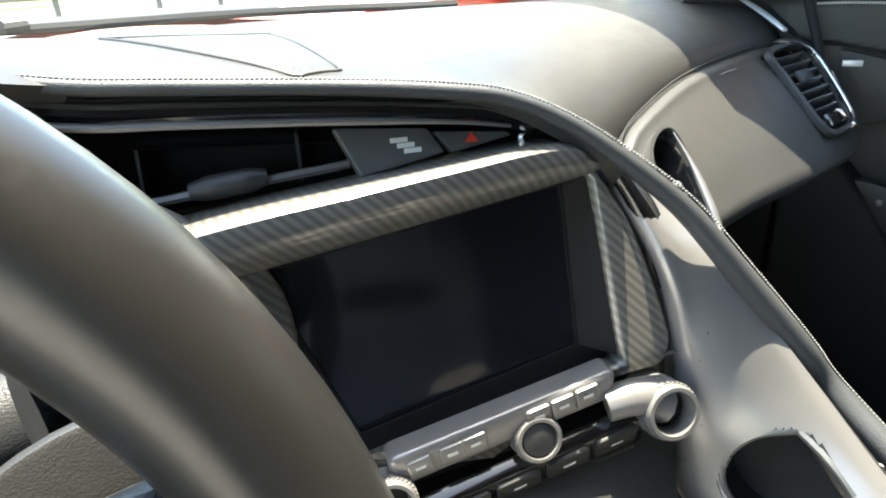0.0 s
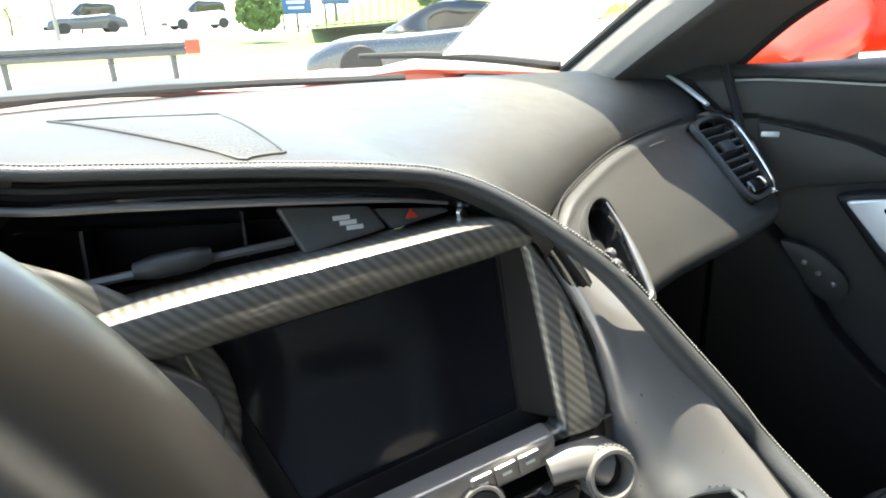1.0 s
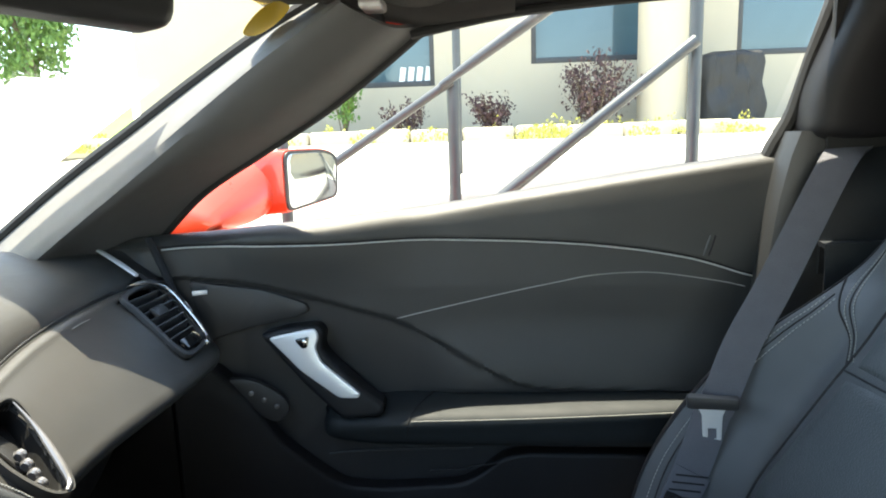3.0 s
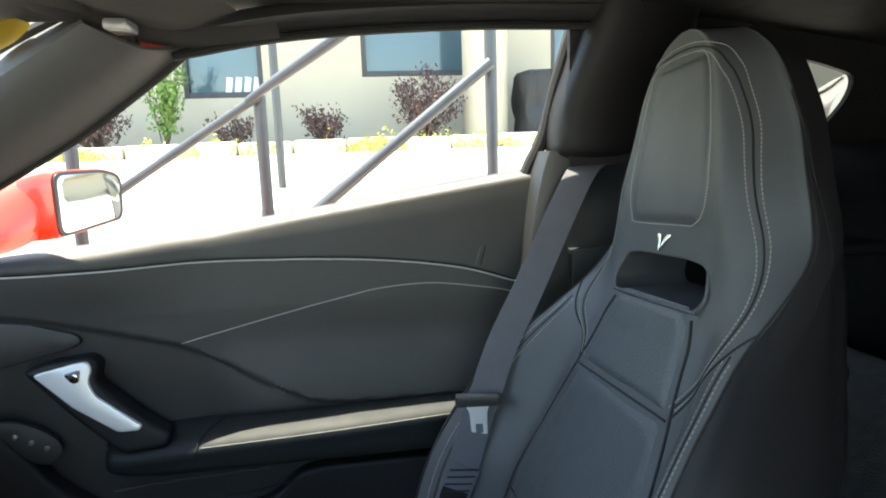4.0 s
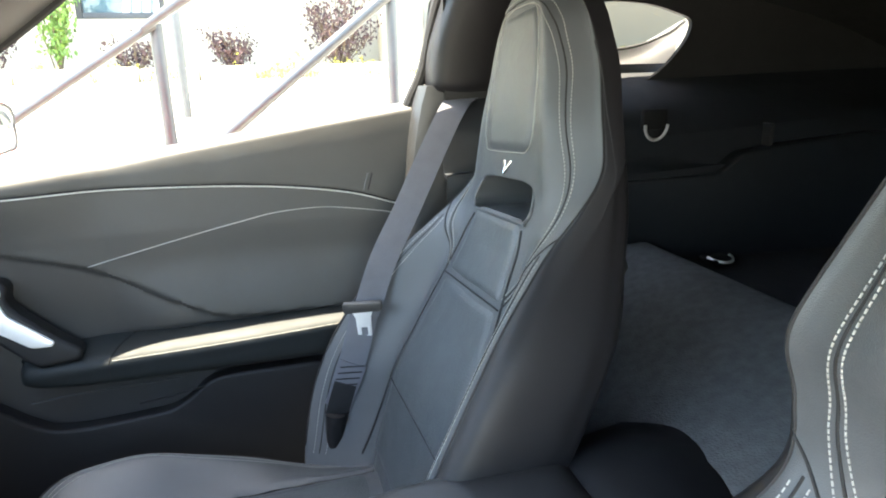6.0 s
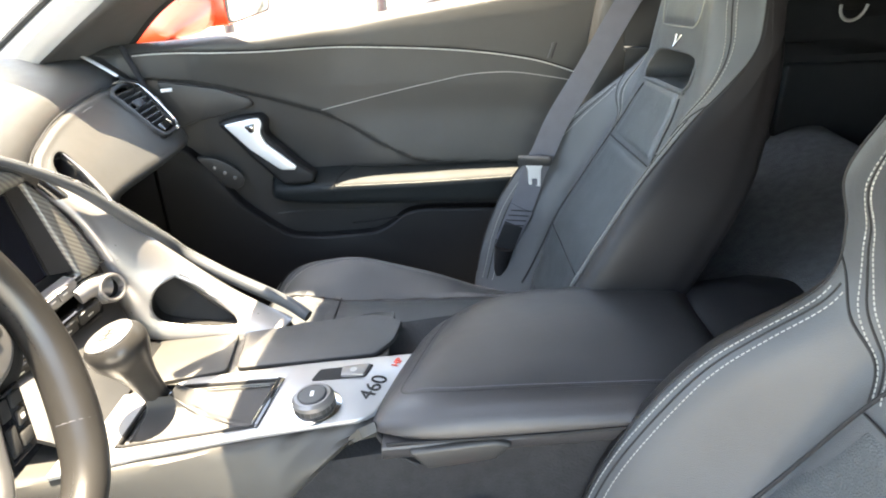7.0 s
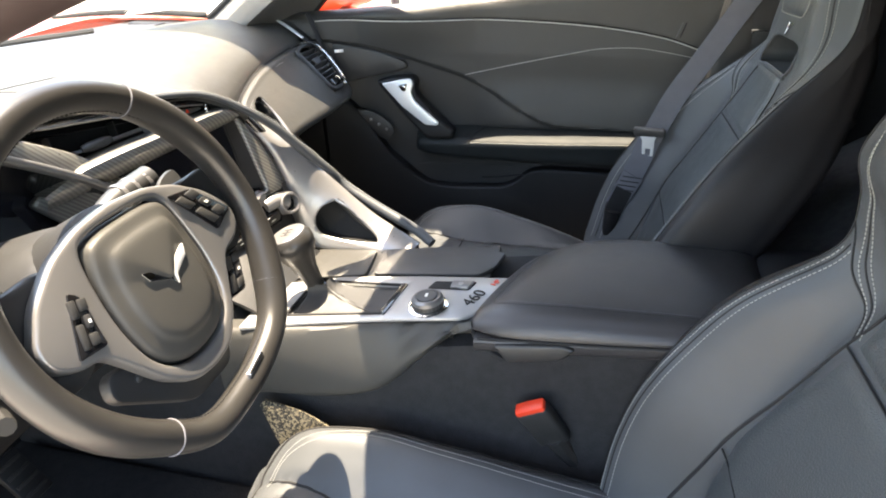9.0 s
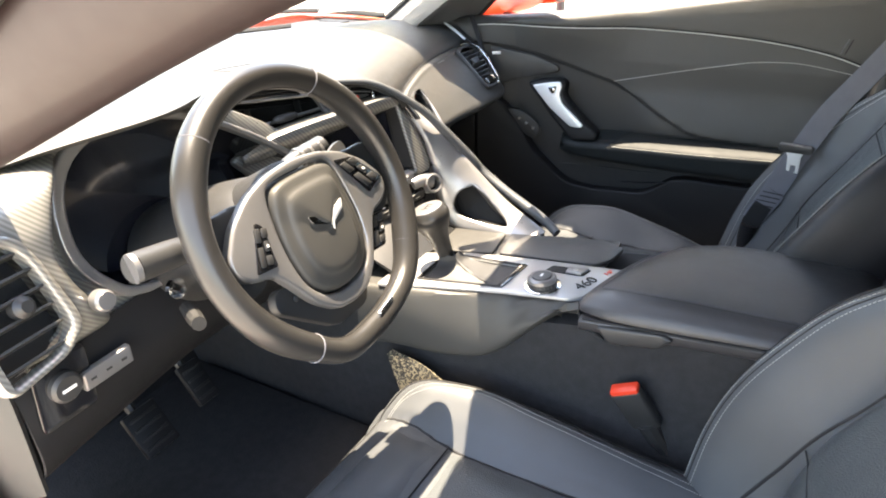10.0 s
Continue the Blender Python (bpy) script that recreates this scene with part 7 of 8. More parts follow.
    part("release_switch", prism(rounded([(-0.031, 0.046), (-0.005, 0.052), (-0.009, 0.031), (-0.018, 0.03)], 0.006), hm @ Matrix.Translation((0, 0, 0.005)), 0.002, 0.001), M_GLOSS, pull, "black triangular release button")
    part("switch_mark", lathe([(0.0035, 0), (0.0035, 0.001), (0.002, 0.0014)], hm @ Matrix.Translation((-0.014, 0.042, 0.007)), 12), M_CHROME, pull)
    # armrest
    rows = []
    for y, xe, zt, zb in ((0.262, 0.765, 0.585, 0.572), (0.252, 0.742, 0.592, 0.566), (0.235, 0.732, 0.597, 0.56), (0.18, 0.731, 0.598, 0.553), (0.1, 0.732, 0.601, 0.55), (-0.1, 0.735, 0.606, 0.548), (-0.3, 0.732, 0.617, 0.55), (-0.46, 0.735, 0.625, 0.555)):
        rows.append([(0.83, y, zt + 0.022), (0.806, y, zt + 0.02), (0.78, y, zt + 0.015), (xe + 0.02, y, zt + 0.008), (xe + 0.006, y, zt), (xe, y, zt - 0.01), (xe + 0.002, y, zt - 0.024), (xe + 0.012, y, zb), (0.79, y, zb - 0.012), (0.83, y, zb - 0.01)])
    part("armrest", net(rows, 70, 50, closed=False), M_ARMREST, d, "padded leather armrest")
    part("armrest_stitching", dashes([(xe + 0.0015, y, zt - 0.0035) for y, xe, zt in ((0.1, 0.732, 0.601), (-0.1, 0.735, 0.606), (-0.3, 0.732, 0.617), (-0.46, 0.735, 0.625))], 150, 0.0008), M_THREAD, d, "pale armrest stitching")
    part("armrest_seam", tube([(0.81, 0.064, 0.6235), (0.78, 0.083, 0.6185), (0.752, 0.097, 0.6105), (0.7365, 0.104, 0.602), (0.7325, 0.107, 0.585), (0.738, 0.108, 0.56)], 0.0012, n=30, sides=6), M_SEAM, d)
    # map pocket and lower panel, their shade put in by darker plastic
    pk = axes((0.0, 0.0, 0.0), (0, -1, 0), (0, 0, 1))
    po = [(-0.5, 0.72), (-0.45, 0.71), (-0.431, 0.696), (-0.392, 0.646), (-0.338, 0.554), (-0.27, 0.488), (-0.231, 0.458), (-0.16, 0.45), (-0.022, 0.456), (0.011, 0.471), (0.057, 0.51), (0.1, 0.517), (0.25, 0.52), (0.46, 0.52), (0.46, 0.25), (-0.5, 0.25)]
    pb = prism(rounded(po, 0.02), pk, 0.03, 0.008, 4)
    for v in pb.verts:
        v.co.x += px(v.co.y) + 0.004
    part("map_pocket", pb, M_PULL, d, "map pocket and kick panel darkened to look in deep shade")
    part("pocket_slot", tube([(0.775, -0.045, 0.5), (0.774, 0.02, 0.489), (0.773, 0.075, 0.484)], 0.0022, sides=6), M_SEAM, d)
    part("pocket_edge", tube([(px(y) + 0.012, y, z) for y, z in ((0.265, 0.505), (0.2, 0.508), (0.1, 0.506), (0.0, 0.508))], 0.002, n=20, sides=6), M_PLASTIC, d, "thin edge inside the pocket")
    sm = axes((0.752, 0.37, 0.638), (0.25, -0.95, -0.1), (0, 0, 1))
    sp_ = part("seat_switch_pod", prism(smooth_loop([(-0.06, 0.03), (-0.01, 0.03), (0.04, 0.0), (0.05, -0.03), (0.02, -0.045), (-0.04, 0.0)], 36), sm, 0.012, 0.004), M_PLASTIC, d, "switch pod")
    for k in range(3):
        part("pod_switch", lathe([(0.0045, 0), (0.0045, 0.003), (0.003, 0.004)], sm @ Matrix.Translation((-0.015 + 0.022 * k, 0.008 - 0.012 * k, 0.012)), 12), M_SILVER, sp_)
    for k in range(2):
        part("latch_mark", tube(on_panel([(-0.392 - 0.008 * k, 0.872), (-0.402 - 0.008 * k, 0.905)], 0.0006), 0.0014, n=6, sides=6), (M_STEEL, M_SEAM)[k], d, "small silver mark near the latch")
    part("front_gap", tube([(0.70, 0.515, 0.93), (0.688, 0.475, 0.84), (0.70, 0.47, 0.775)], 0.006, n=30, sides=8), M_SEAM, d)
    part("window_glass", facing(net([[(0.845, 0.5, 0.93), (0.73, 0.12, 1.2)], [(0.855, 0.0, 0.955), (0.745, 0.0, 1.28)], [(0.86, -0.5, 1.03), (0.745, -0.55, 1.29)]], 12, 8), CABIN), M_GLASS, d, "clear side window glass").visible_shadow = False
    part("outer_skin", thick(net([[(0.875, y, belt_line(y) - 0.01), (0.93, y, 0.8), (0.95, y, 0.6), (0.9, y, 0.3)] for y in (0.62, 0.3, 0.0, -0.3, -0.55)], 14, 14), 0.006), M_RED, d, "red outer door skin")
    return d


passenger_door()

# ---- overhead fittings ----
vis = thing("sun_visor", "grey folded sun visor under the roof lining", "sun visor")
part("board", box((0.44, 0.2, 1.272), (0.36, 0.14, 0.018), bevel=0.008, seg=3), M_SUEDE, vis, "padded visor board")
part("hinge", tube([(0.6, 0.13, 1.275), (0.62, 0.11, 1.25), (0.62, 0.1, 1.225)], 0.008, sides=8), M_PLASTIC, vis, "grey visor hinge")
part("clip", box((0.575, 0.105, 1.25), (0.05, 0.03, 0.014), bevel=0.004), M_PLATE, vis, "pale visor clip")
rv = thing("rear_view_mirror", "black interior mirror below the windscreen top", "mirror")
part("shell", prism(rounded([(-0.11, -0.03), (0.11, -0.03), (0.115, 0.03), (-0.115, 0.03)], 0.02), axes((0.12, 0.262, 1.194), (0.92, -0.39, 0), (0, 0.05, 1)), 0.03, 0.01, 4), M_PLASTIC, rv, "black mirror shell")
part("mount", tube([(0.112, 0.27, 1.215), (0.1, 0.3, 1.25), (0.08, 0.33, 1.275)], 0.012, sides=10), M_PLASTIC, rv)
def dealer_sheet():
    """A long paper sheet stuck to the inside of the windscreen."""
    t = thing("paper_sheet", "white dealer paper sheet stuck inside the windscreen", "paper sheet")

    def grid(xl, xr, z0, z1, gap, nx=8, nz=20):
        bm = bmesh.new()
        V = []
        for i in range(nz + 1):
            z = z0 + (z1 - z0) * i / nz
            row = []
            for j in range(nx + 1):
                x = xl(z) + (xr(z) - xl(z)) * j / nx
                hit = SHELL["screen"].ray_cast(Vector((x, 0.0, z)), Vector((0, 1, 0)))[0]
                row.append(bm.verts.new((x, (hit.y if hit else 0.6) - gap, z)))
            V.append(row)
        for i in range(nz):
            for j in range(nx):
                bm.faces.new((V[i][j], V[i][j + 1], V[i + 1][j + 1], V[i + 1][j]))
        return bm
    left = lambda z: float(np.interp(z, (0.955, 1.06, 1.14, 1.22), (0.485, 0.474, 0.461, 0.452)))
    right = lambda z: float(np.interp(z, (0.955, 1.1, 1.22), (0.65, 0.63, 0.61)))
    part("page", thick(grid(left, right, 0.955, 1.165, 0.008), 0.0006), M_PAPER, t, "sun-bleached white page")
    part("print_block", grid(lambda z: 0.52, lambda z: 0.548, 1.035, 1.045, 0.0095, 3, 3), M_YELLOW, t, "faded orange print block")
    return t


dealer_sheet()
tag_ = thing("windscreen_sticker", "yellow sticker at the windscreen corner", "sticker")
part("sheet", prism(smooth_loop([(-0.035, -0.02), (0.0, -0.03), (0.03, -0.01), (0.035, 0.02), (0.0, 0.032), (-0.03, 0.02)], 24), axes((0.596, 0.255, 1.243), (0.92, -0.3, 0.2), (0.1, -0.75, 0.62)), 0.001, 0), M_YELLOW, tag_, "yellow paper")


# ---- outside ----
def ground_z(x, y):
    z = 0.08 + 1.1 * np.clip((math.hypot(max(0, x) * 0.6, y) - 14) / 30, 0, 1) ** 1.2
    bank = np.clip((x - 2.2) / 2.6, 0, 1) * np.clip((9 - y) / 5, 0, 1)
    return float(max(z, 0.08 + 0.95 * bank))


def outdoors():
    bm = bmesh.new()
    xs = np.concatenate([np.linspace(-2000, -40, 8), np.linspace(-30, 40, 60), np.linspace(50, 2000, 10)])
    ys = np.concatenate([np.linspace(-2000, -40, 8), np.linspace(-30, 70, 70), np.linspace(80, 2000, 10)])
    V = [[bm.verts.new((x, y, ground_z(x, y))) for x in xs] for y in ys]
    for i in range(len(ys) - 1):
        for j in range(len(xs) - 1):
            bm.faces.new((V[i][j], V[i][j + 1], V[i + 1][j + 1], V[i + 1][j]))
    g = tagged(part("ground", bm, M_CONCRETE), "sunlit pale parking lot ground", "ground", kind="structure")
    # verge of grass and the road beyond
    bm = bmesh.new()
    V = [[bm.verts.new((x, y, ground_z(x, y) + 0.02 + 0.05 * noise.noise((x, y, 0)))) for x in np.linspace(-10, 40, 60)] for y in np.linspace(20, 34, 20)]
    for i in range(19):
        for j in range(59):
            bm.faces.new((V[i][j], V[i][j + 1], V[i + 1][j + 1], V[i + 1][j]))
    tagged(part("verge", bm, M_GRASS), "green grass verge beside the road", "grass", kind="structure")
    bm = net([[(x, y, ground_z(x, y) + 0.04) for x in (-20, 0, 15, 30, 60)] for y in (38, 42, 47)], 10, 40)
    tagged(part("road", bm, M_ASPHALT), "grey asphalt road", "road", kind="structure")
    rows = []
    for az in (32, 37, 42, 48, 54, 60):
        g_ = min(1.0, max(0.0, (az - 32) / 10))
        rows.append([(r_ * math.sin(radians(az)), r_ * math.cos(radians(az)), 0.95 + (0.2 + h_) * g_) for r_, h_ in ((27, 0.0), (31, 0.9), (36, 2.2), (42, 3.0), (52, 3.2))])
    bm = net(rows, 24, 20)
    tagged(part("grass_hill", bm, M_GRASS), "sunlit grassy hill", "hill", kind="structure")


outdoors()


def leaf_cloud(rng, n, centre, radius, size, squash=1.0):
    """Many small bent leaves in uneven clumps."""
    bm = bmesh.new()
    for k in range(n):
        while True:
            p = Vector((rng.uniform(-1, 1), rng.uniform(-1, 1), rng.uniform(-1, 1)))
            if 0.2 < p.length < 1.0 + 0.25 * noise.noise(p * 3.1 + Vector(centre)) and noise.noise(p * 3.3 + Vector(centre)) > -0.08:
                break
        c = Vector(centre) + Vector((p.x * radius, p.y * radius, p.z * radius * squash))
        r = Euler((rng.uniform(0, 6), rng.uniform(0, 6), rng.uniform(0, 6))).to_matrix()
        s = size * rng.uniform(0.6, 1.3)
        v = [bm.verts.new(c + r @ Vector(q) * s) for q in ((-0.5, 0, 0), (0, -0.28, 0.1), (0.5, 0, 0), (0, 0.28, 0.1))]
        bm.faces.new((v[0], v[1], v[2]))
        bm.faces.new((v[0], v[2], v[3]))
    return bm


def shrub(x, y, z, r, h, mat, label, seed, n=500, size=0.05, stalks=18):
    """A loose bush: stalks that fan out from the ground, with small leaves along them."""
    rng = random.Random(seed)
    t = thing("shrub", label, "shrub")
    V, F = [], []
    each = n // stalks
    for k in range(stalks):
        a, out = rng.uniform(0, 6.28), r * math.sqrt(rng.uniform(0.02, 1)) * rng.uniform(0.8, 1.15)
        top = h * rng.uniform(0.55, 1.05) * (1 - 0.3 * out / r)
        d = Vector((math.cos(a), math.sin(a), 0))
        line = [Vector((x, y, z)) + d * 0.1 * out, Vector((x, y, z + top * 0.5)) + d * out * 0.55, Vector((x, y, z + top)) + d * out]
        part("stalk", tube(line, [0.008, 0.006, 0.003], n=6, sides=5), M_BARK, t)
        P = crv(line, 20)
        for q in range(each):
            c = P[int(5 + 14.9 * rng.random() ** 0.8)] + Vector((rng.gauss(0, 1), rng.gauss(0, 1), rng.gauss(0, 1))) * r * 0.13
            m = Euler((rng.uniform(0, 6), rng.uniform(0, 6), rng.uniform(0, 6))).to_matrix() * (size * rng.uniform(0.6, 1.3))
            b = len(V)
            V += [c + m @ Vector(p) for p in ((-0.5, 0, 0), (0, -0.28, 0.1), (0.5, 0, 0), (0, 0.28, 0.1))]
            F += [(b, b + 1, b + 2), (b, b + 2, b + 3)]
    me = bpy.data.meshes.new("leaves")
    me.from_pydata(V, [], F)
    me.materials.append(mat)
    ob = new("foliage", me)
    ob.parent = t
    tagged(ob, "loose sprays of small leaves", kind="stuff")
    return t


def round_bush(x, y, z, r, h, label, seed):
    rng = random.Random(seed)
    t = thing("bush", label, "bush")
    for k in range(6):
        a = k * 1.05 + rng.uniform(-0.2, 0.2)
        part("stalk", tube([(x, y, z - 0.1), (x + 0.3 * r * math.cos(a), y + 0.3 * r * math.sin(a), z + h * 0.4), (x + 0.6 * r * math.cos(a), y + 0.6 * r * math.sin(a), z + h * 0.75)], [0.04, 0.02, 0.01], n=6, sides=5), M_BARK, t)
    part("crown", leaf_cloud(rng, 9000, (x, y, z + h * 0.46), r, 0.13, h / 2 / r), M_LEAFG, t, "dense clipped crown")
    return t


def pipe(pts, r=0.024):
    return tube(pts, r, n=max(2, 2 * len(pts)), sides=14)


def stair_rail():
    t = thing("handrail", "grey steel pipe handrail climbing beside outdoor steps", "handrail")
    X = 1.9
    for y, zt, zb in ((0.085, 1.262, 0.3), (-0.70, 1.75, 0.4), (0.68, 1.24, 0.2)):
        part("post", pipe([(X, y, zb), (X, y, zt)], 0.021), M_STEEL, t, "steel pipe post")
    part("lower_rail", pipe([(X - 0.03, 0.75, 0.84), (X - 0.03, 0.085, 1.26)], 0.015), M_STEEL, t)
    part("upper_rail", pipe([(X - 0.045, 0.122, 1.242), (X - 0.045, 0.108, 1.252), (X - 0.045, -0.42, 1.6), (X - 0.045, -0.9, 1.92)], [0.012, 0.024, 0.024, 0.024]), M_STEEL, t, "sloping pipe rail")
    part("second_rail", pipe([(X - 0.04, 0.1, 0.74), (X - 0.04, -0.69, 1.355)], 0.02), M_STEEL, t, "lower sloping pipe rail")
    part("far_post", pipe([(3.2, 0.14, 0.5), (3.2, 0.14, 2.1)], 0.022), M_STEEL, t, "post of the rail across the steps")
    st = thing("concrete_steps", "pale concrete steps beside the parking bay", "steps")
    for k, (y, zt) in enumerate(((0.5, 0.78), (0.24, 0.88), (-0.35, 0.975))):
        part("step", box((2.7, y - 0.1, zt / 2), (1.4, 0.3 if k < 2 else 0.9, zt), bevel=0.012), M_CONCRETE, st)


stair_rail()


def office():
    b = thing("office_building", "cream stucco office building with dark-framed windows", "building")
    X = 8.0
    # wall pieces round the window openings, along y with z from the terrace up
    wins = [(1.62, 0.68, 1.72, 3.5), (-0.53, -2.35, 1.94, 3.5), (-3.0, -5.2, 1.94, 3.5)]
    wins.sort(key=lambda w: -w[0])
    y = 4.6
    for y0, y1, z0, z1 in wins:
        part("wall", box((X + 0.15, (y + y0) / 2, 2.6), (0.3, y - y0, 4.2), bevel=0), M_STUCCO, b)
        part("wall", box((X + 0.15, (y0 + y1) / 2, (z0 + 0.5) / 2), (0.3, y0 - y1, z0 - 0.5), bevel=0), M_STUCCO, b)
        part("wall", box((X + 0.15, (y0 + y1) / 2, (z1 + 4.7) / 2), (0.3, y0 - y1, 4.7 - z1), bevel=0), M_STUCCO, b)
        w = part("window", box((X + 0.1, (y0 + y1) / 2, (z0 + z1) / 2), (0.02, y0 - y1, z1 - z0), bevel=0), M_BLDGLASS, b, "bluish reflecting window")
        for yy in (y0 - 0.03, y1 + 0.03):
            part("frame_side", box((X + 0.06, yy, (z0 + z1) / 2), (0.1, 0.06, z1 - z0), bevel=0.006), M_WINFRAME, w)
        part("frame_sill", box((X + 0.06, (y0 + y1) / 2, z0 + 0.035), (0.1, y0 - y1 - 0.12, 0.07), bevel=0.006), M_WINFRAME, w)
        y = y1
    part("wall", box((X + 0.15, (y - 24) / 2, 2.6), (0.3, y + 24, 4.2), bevel=0), M_STUCCO, b)
    part("roof_edge", box((X - 0.1, -9.7, 4.8), (1.0, 28.6, 0.25), bevel=0.02), M_STUCCO, b)
    part("pillar", lathe([(0.27, 1.1), (0.27, 4.7)], Matrix.Translation((X - 0.7, -1.95, 0)), 40), M_STUCCO, b, "round stucco pillar")
    # papers behind the first window
    part("window_papers", merge(*[box((X + 0.085, 1.1 - 0.11 * k, 1.87), (0.006, 0.07, 0.2), m=Matrix.Rotation(0.15, 4, "X"), bevel=0) for k in range(4)]), M_WHITE, b, "white papers standing in the window")
    u = thing("covered_machine", "machine under a black wrinkled tarpaulin by the wall", "covered machine")
    rng = random.Random(5)
    rows = [[(X - 0.75 + sx * (w + rng.uniform(-0.02, 0.02)), -2.65 + sy * (w + rng.uniform(-0.03, 0.03)), z) for sx, sy in ((-0.8, -1), (-1, -0.3), (-1, 0.3), (-0.8, 1), (0.8, 1), (1, 0), (0.8, -1))] for z, w in ((1.18, 0.3), (1.35, 0.31), (1.55, 0.29), (1.75, 0.3), (1.86, 0.28), (1.9, 0.2))]
    bm = net(rows, 40, 90, closed=True, caps=True)
    for vt in bm.verts:
        n = noise.noise((vt.co.y * 9, vt.co.x * 9, vt.co.z * 2.2)) * 0.05 + noise.noise((vt.co.y * 22, vt.co.x * 22, vt.co.z * 6)) * 0.02
        vt.co.x += n
        vt.co.y += n * 0.6
    part("tarpaulin", bm, M_TARP, u, "wrinkled black tarpaulin")
    p = thing("planter_bed", "low stone-edged planting bed along the building", "planter")
    part("soil", box((X - 0.9, -6.5, 1.03), (1.8, 24, 0.22), bevel=0.02), M_STONE, p, "pale mulch bed")
    for k in range(46):
        part("edge_stone", box((X - 1.85 + 0.03 * ((k * 5) % 4), 5.2 - 0.52 * k, 1.07), (0.2, 0.505, 0.17 + 0.014 * ((k * 7) % 3)), bevel=0.03, seg=2), M_STONE, p)
    gc = leaf_cloud(random.Random(9), 1, (X - 1.6, 0, 1.3), 0.1, 0.05)
    rng = random.Random(11)
    for k in range(3600):
        while True:
            y0, x0 = rng.uniform(-5, 5), rng.uniform(-0.75, 0.05)
            dens = noise.noise((y0 * 2.1, x0 * 2.5, 0.7)) + 0.5 * noise.noise((y0 * 7, x0 * 7, 2.0))
            if dens > 0.16:
                break
        c = Vector((X - 1.7 + x0, y0, (1.15 if x0 > -0.05 else 1.04) + 0.13 * rng.random() * min(1, dens * 2.0)))
        r = Euler((rng.uniform(0, 6), rng.uniform(0, 6), rng.uniform(0, 6))).to_matrix()
        s = rng.uniform(0.02, 0.05)
        v = [gc.verts.new(c + r @ Vector(q) * s) for q in ((-0.5, 0, 0), (0, -0.3, 0.1), (0.5, 0, 0), (0, 0.3, 0.1))]
        gc.faces.new((v[0], v[1], v[2]))
        gc.faces.new((v[0], v[2], v[3]))
    tagged(part("ground_cover", gc, M_LEAFY), "yellow-green ground cover plants in the bed", "plants", kind="stuff")
    shrub(X - 0.8, -0.05, 1.12, 0.3, 0.5, M_LEAFR, "small dark purple shrub against the wall", 21, 1000, 0.045)
    shrub(X - 0.8, -1.2, 1.12, 0.44, 0.9, M_LEAFR, "larger dark purple shrub against the wall", 22, 1900, 0.045, 30)
    shrub(X - 0.8, 0.95, 1.12, 0.26, 0.45, M_LEAFR, "small sparse purple shrub beside the handrail", 23, 600, 0.045)
    shrub(X - 0.8, 1.7, 1.12, 0.34, 1.35, M_LEAFG, "tall thin green shrub", 24, 1000, 0.06, 9)
    shrub(X - 0.8, 2.4, 1.12, 0.42, 0.6, M_LEAFR, "broad purple shrub beside the wall", 25, 1200, 0.05, 24)
    shrub(X - 0.8, 3.0, 1.12, 0.25, 0.6, M_LEAFG, "small green shrub beside the wall", 26, 500, 0.05, 9)
    shrub(X - 0.8, -8.6, 1.12, 0.6, 1.1, M_LEAFR, "dark purple shrub further along the wall", 27, 1200, 0.07, 18)
    shrub(X - 0.8, -13.5, 1.12, 0.6, 0.8, M_LEAFG, "low green shrub further along the wall", 28, 900, 0.07, 12)


office()


def tree(x, y, z, h, r, seed, n=6000):
    rng = random.Random(seed)
    t = thing("tree", "leafy green tree beyond the parking lot", "tree", group="background trees")
    part("trunk", tube([(x, y, z), (x + 0.1, y, z + h * 0.3), (x, y + 0.1, z + h * 0.6)], [0.03 * h, 0.022 * h, 0.012 * h], sides=8), M_BARK, t)
    br = bmesh.new()
    for k in range(6):
        a = k * 1.05 + rng.uniform(-0.3, 0.3)
        br = merge(br, tube([(x, y, z + h * (0.3 + 0.05 * k)), (x + r * 0.45 * math.cos(a), y + r * 0.45 * math.sin(a), z + h * (0.5 + 0.05 * k)), (x + r * 0.8 * math.cos(a), y + r * 0.8 * math.sin(a), z + h * (0.62 + 0.05 * k))], [0.012 * h, 0.007 * h, 0.003 * h], n=7, sides=5))
    part("limbs", br, M_BARK, t)
    part("crown", leaf_cloud(rng, n, (x, y, z + h * 0.66), r, 0.026 * h, h * 0.36 / r), M_LEAFG, t, "uneven leafy crown")


for i, (x, y, h, r) in enumerate(((19.3, 14.4, 8.5, 1.5), (31.0, 33.5, 4.5, 1.3), (29.4, 35.0, 3.6, 1.0), (6, 62, 4.2, 3.2), (12, 64, 3.8, 3), (0, 60, 4.6, 3.5), (17, 63, 3.6, 3.2), (24, 58, 3.4, 2.8), (-8, 62, 5, 3.6), (42, 46, 4, 3))):
    tree(x, y, ground_z(x, y), h, r, 40 + i)
round_bush(13.5, 25.5, 1.0, 0.95, 1.7, "clipped round green bush on the verge", 31)
round_bush(20.5, 22.0, 1.3, 1.0, 1.6, "round green bush on the hillside", 32)


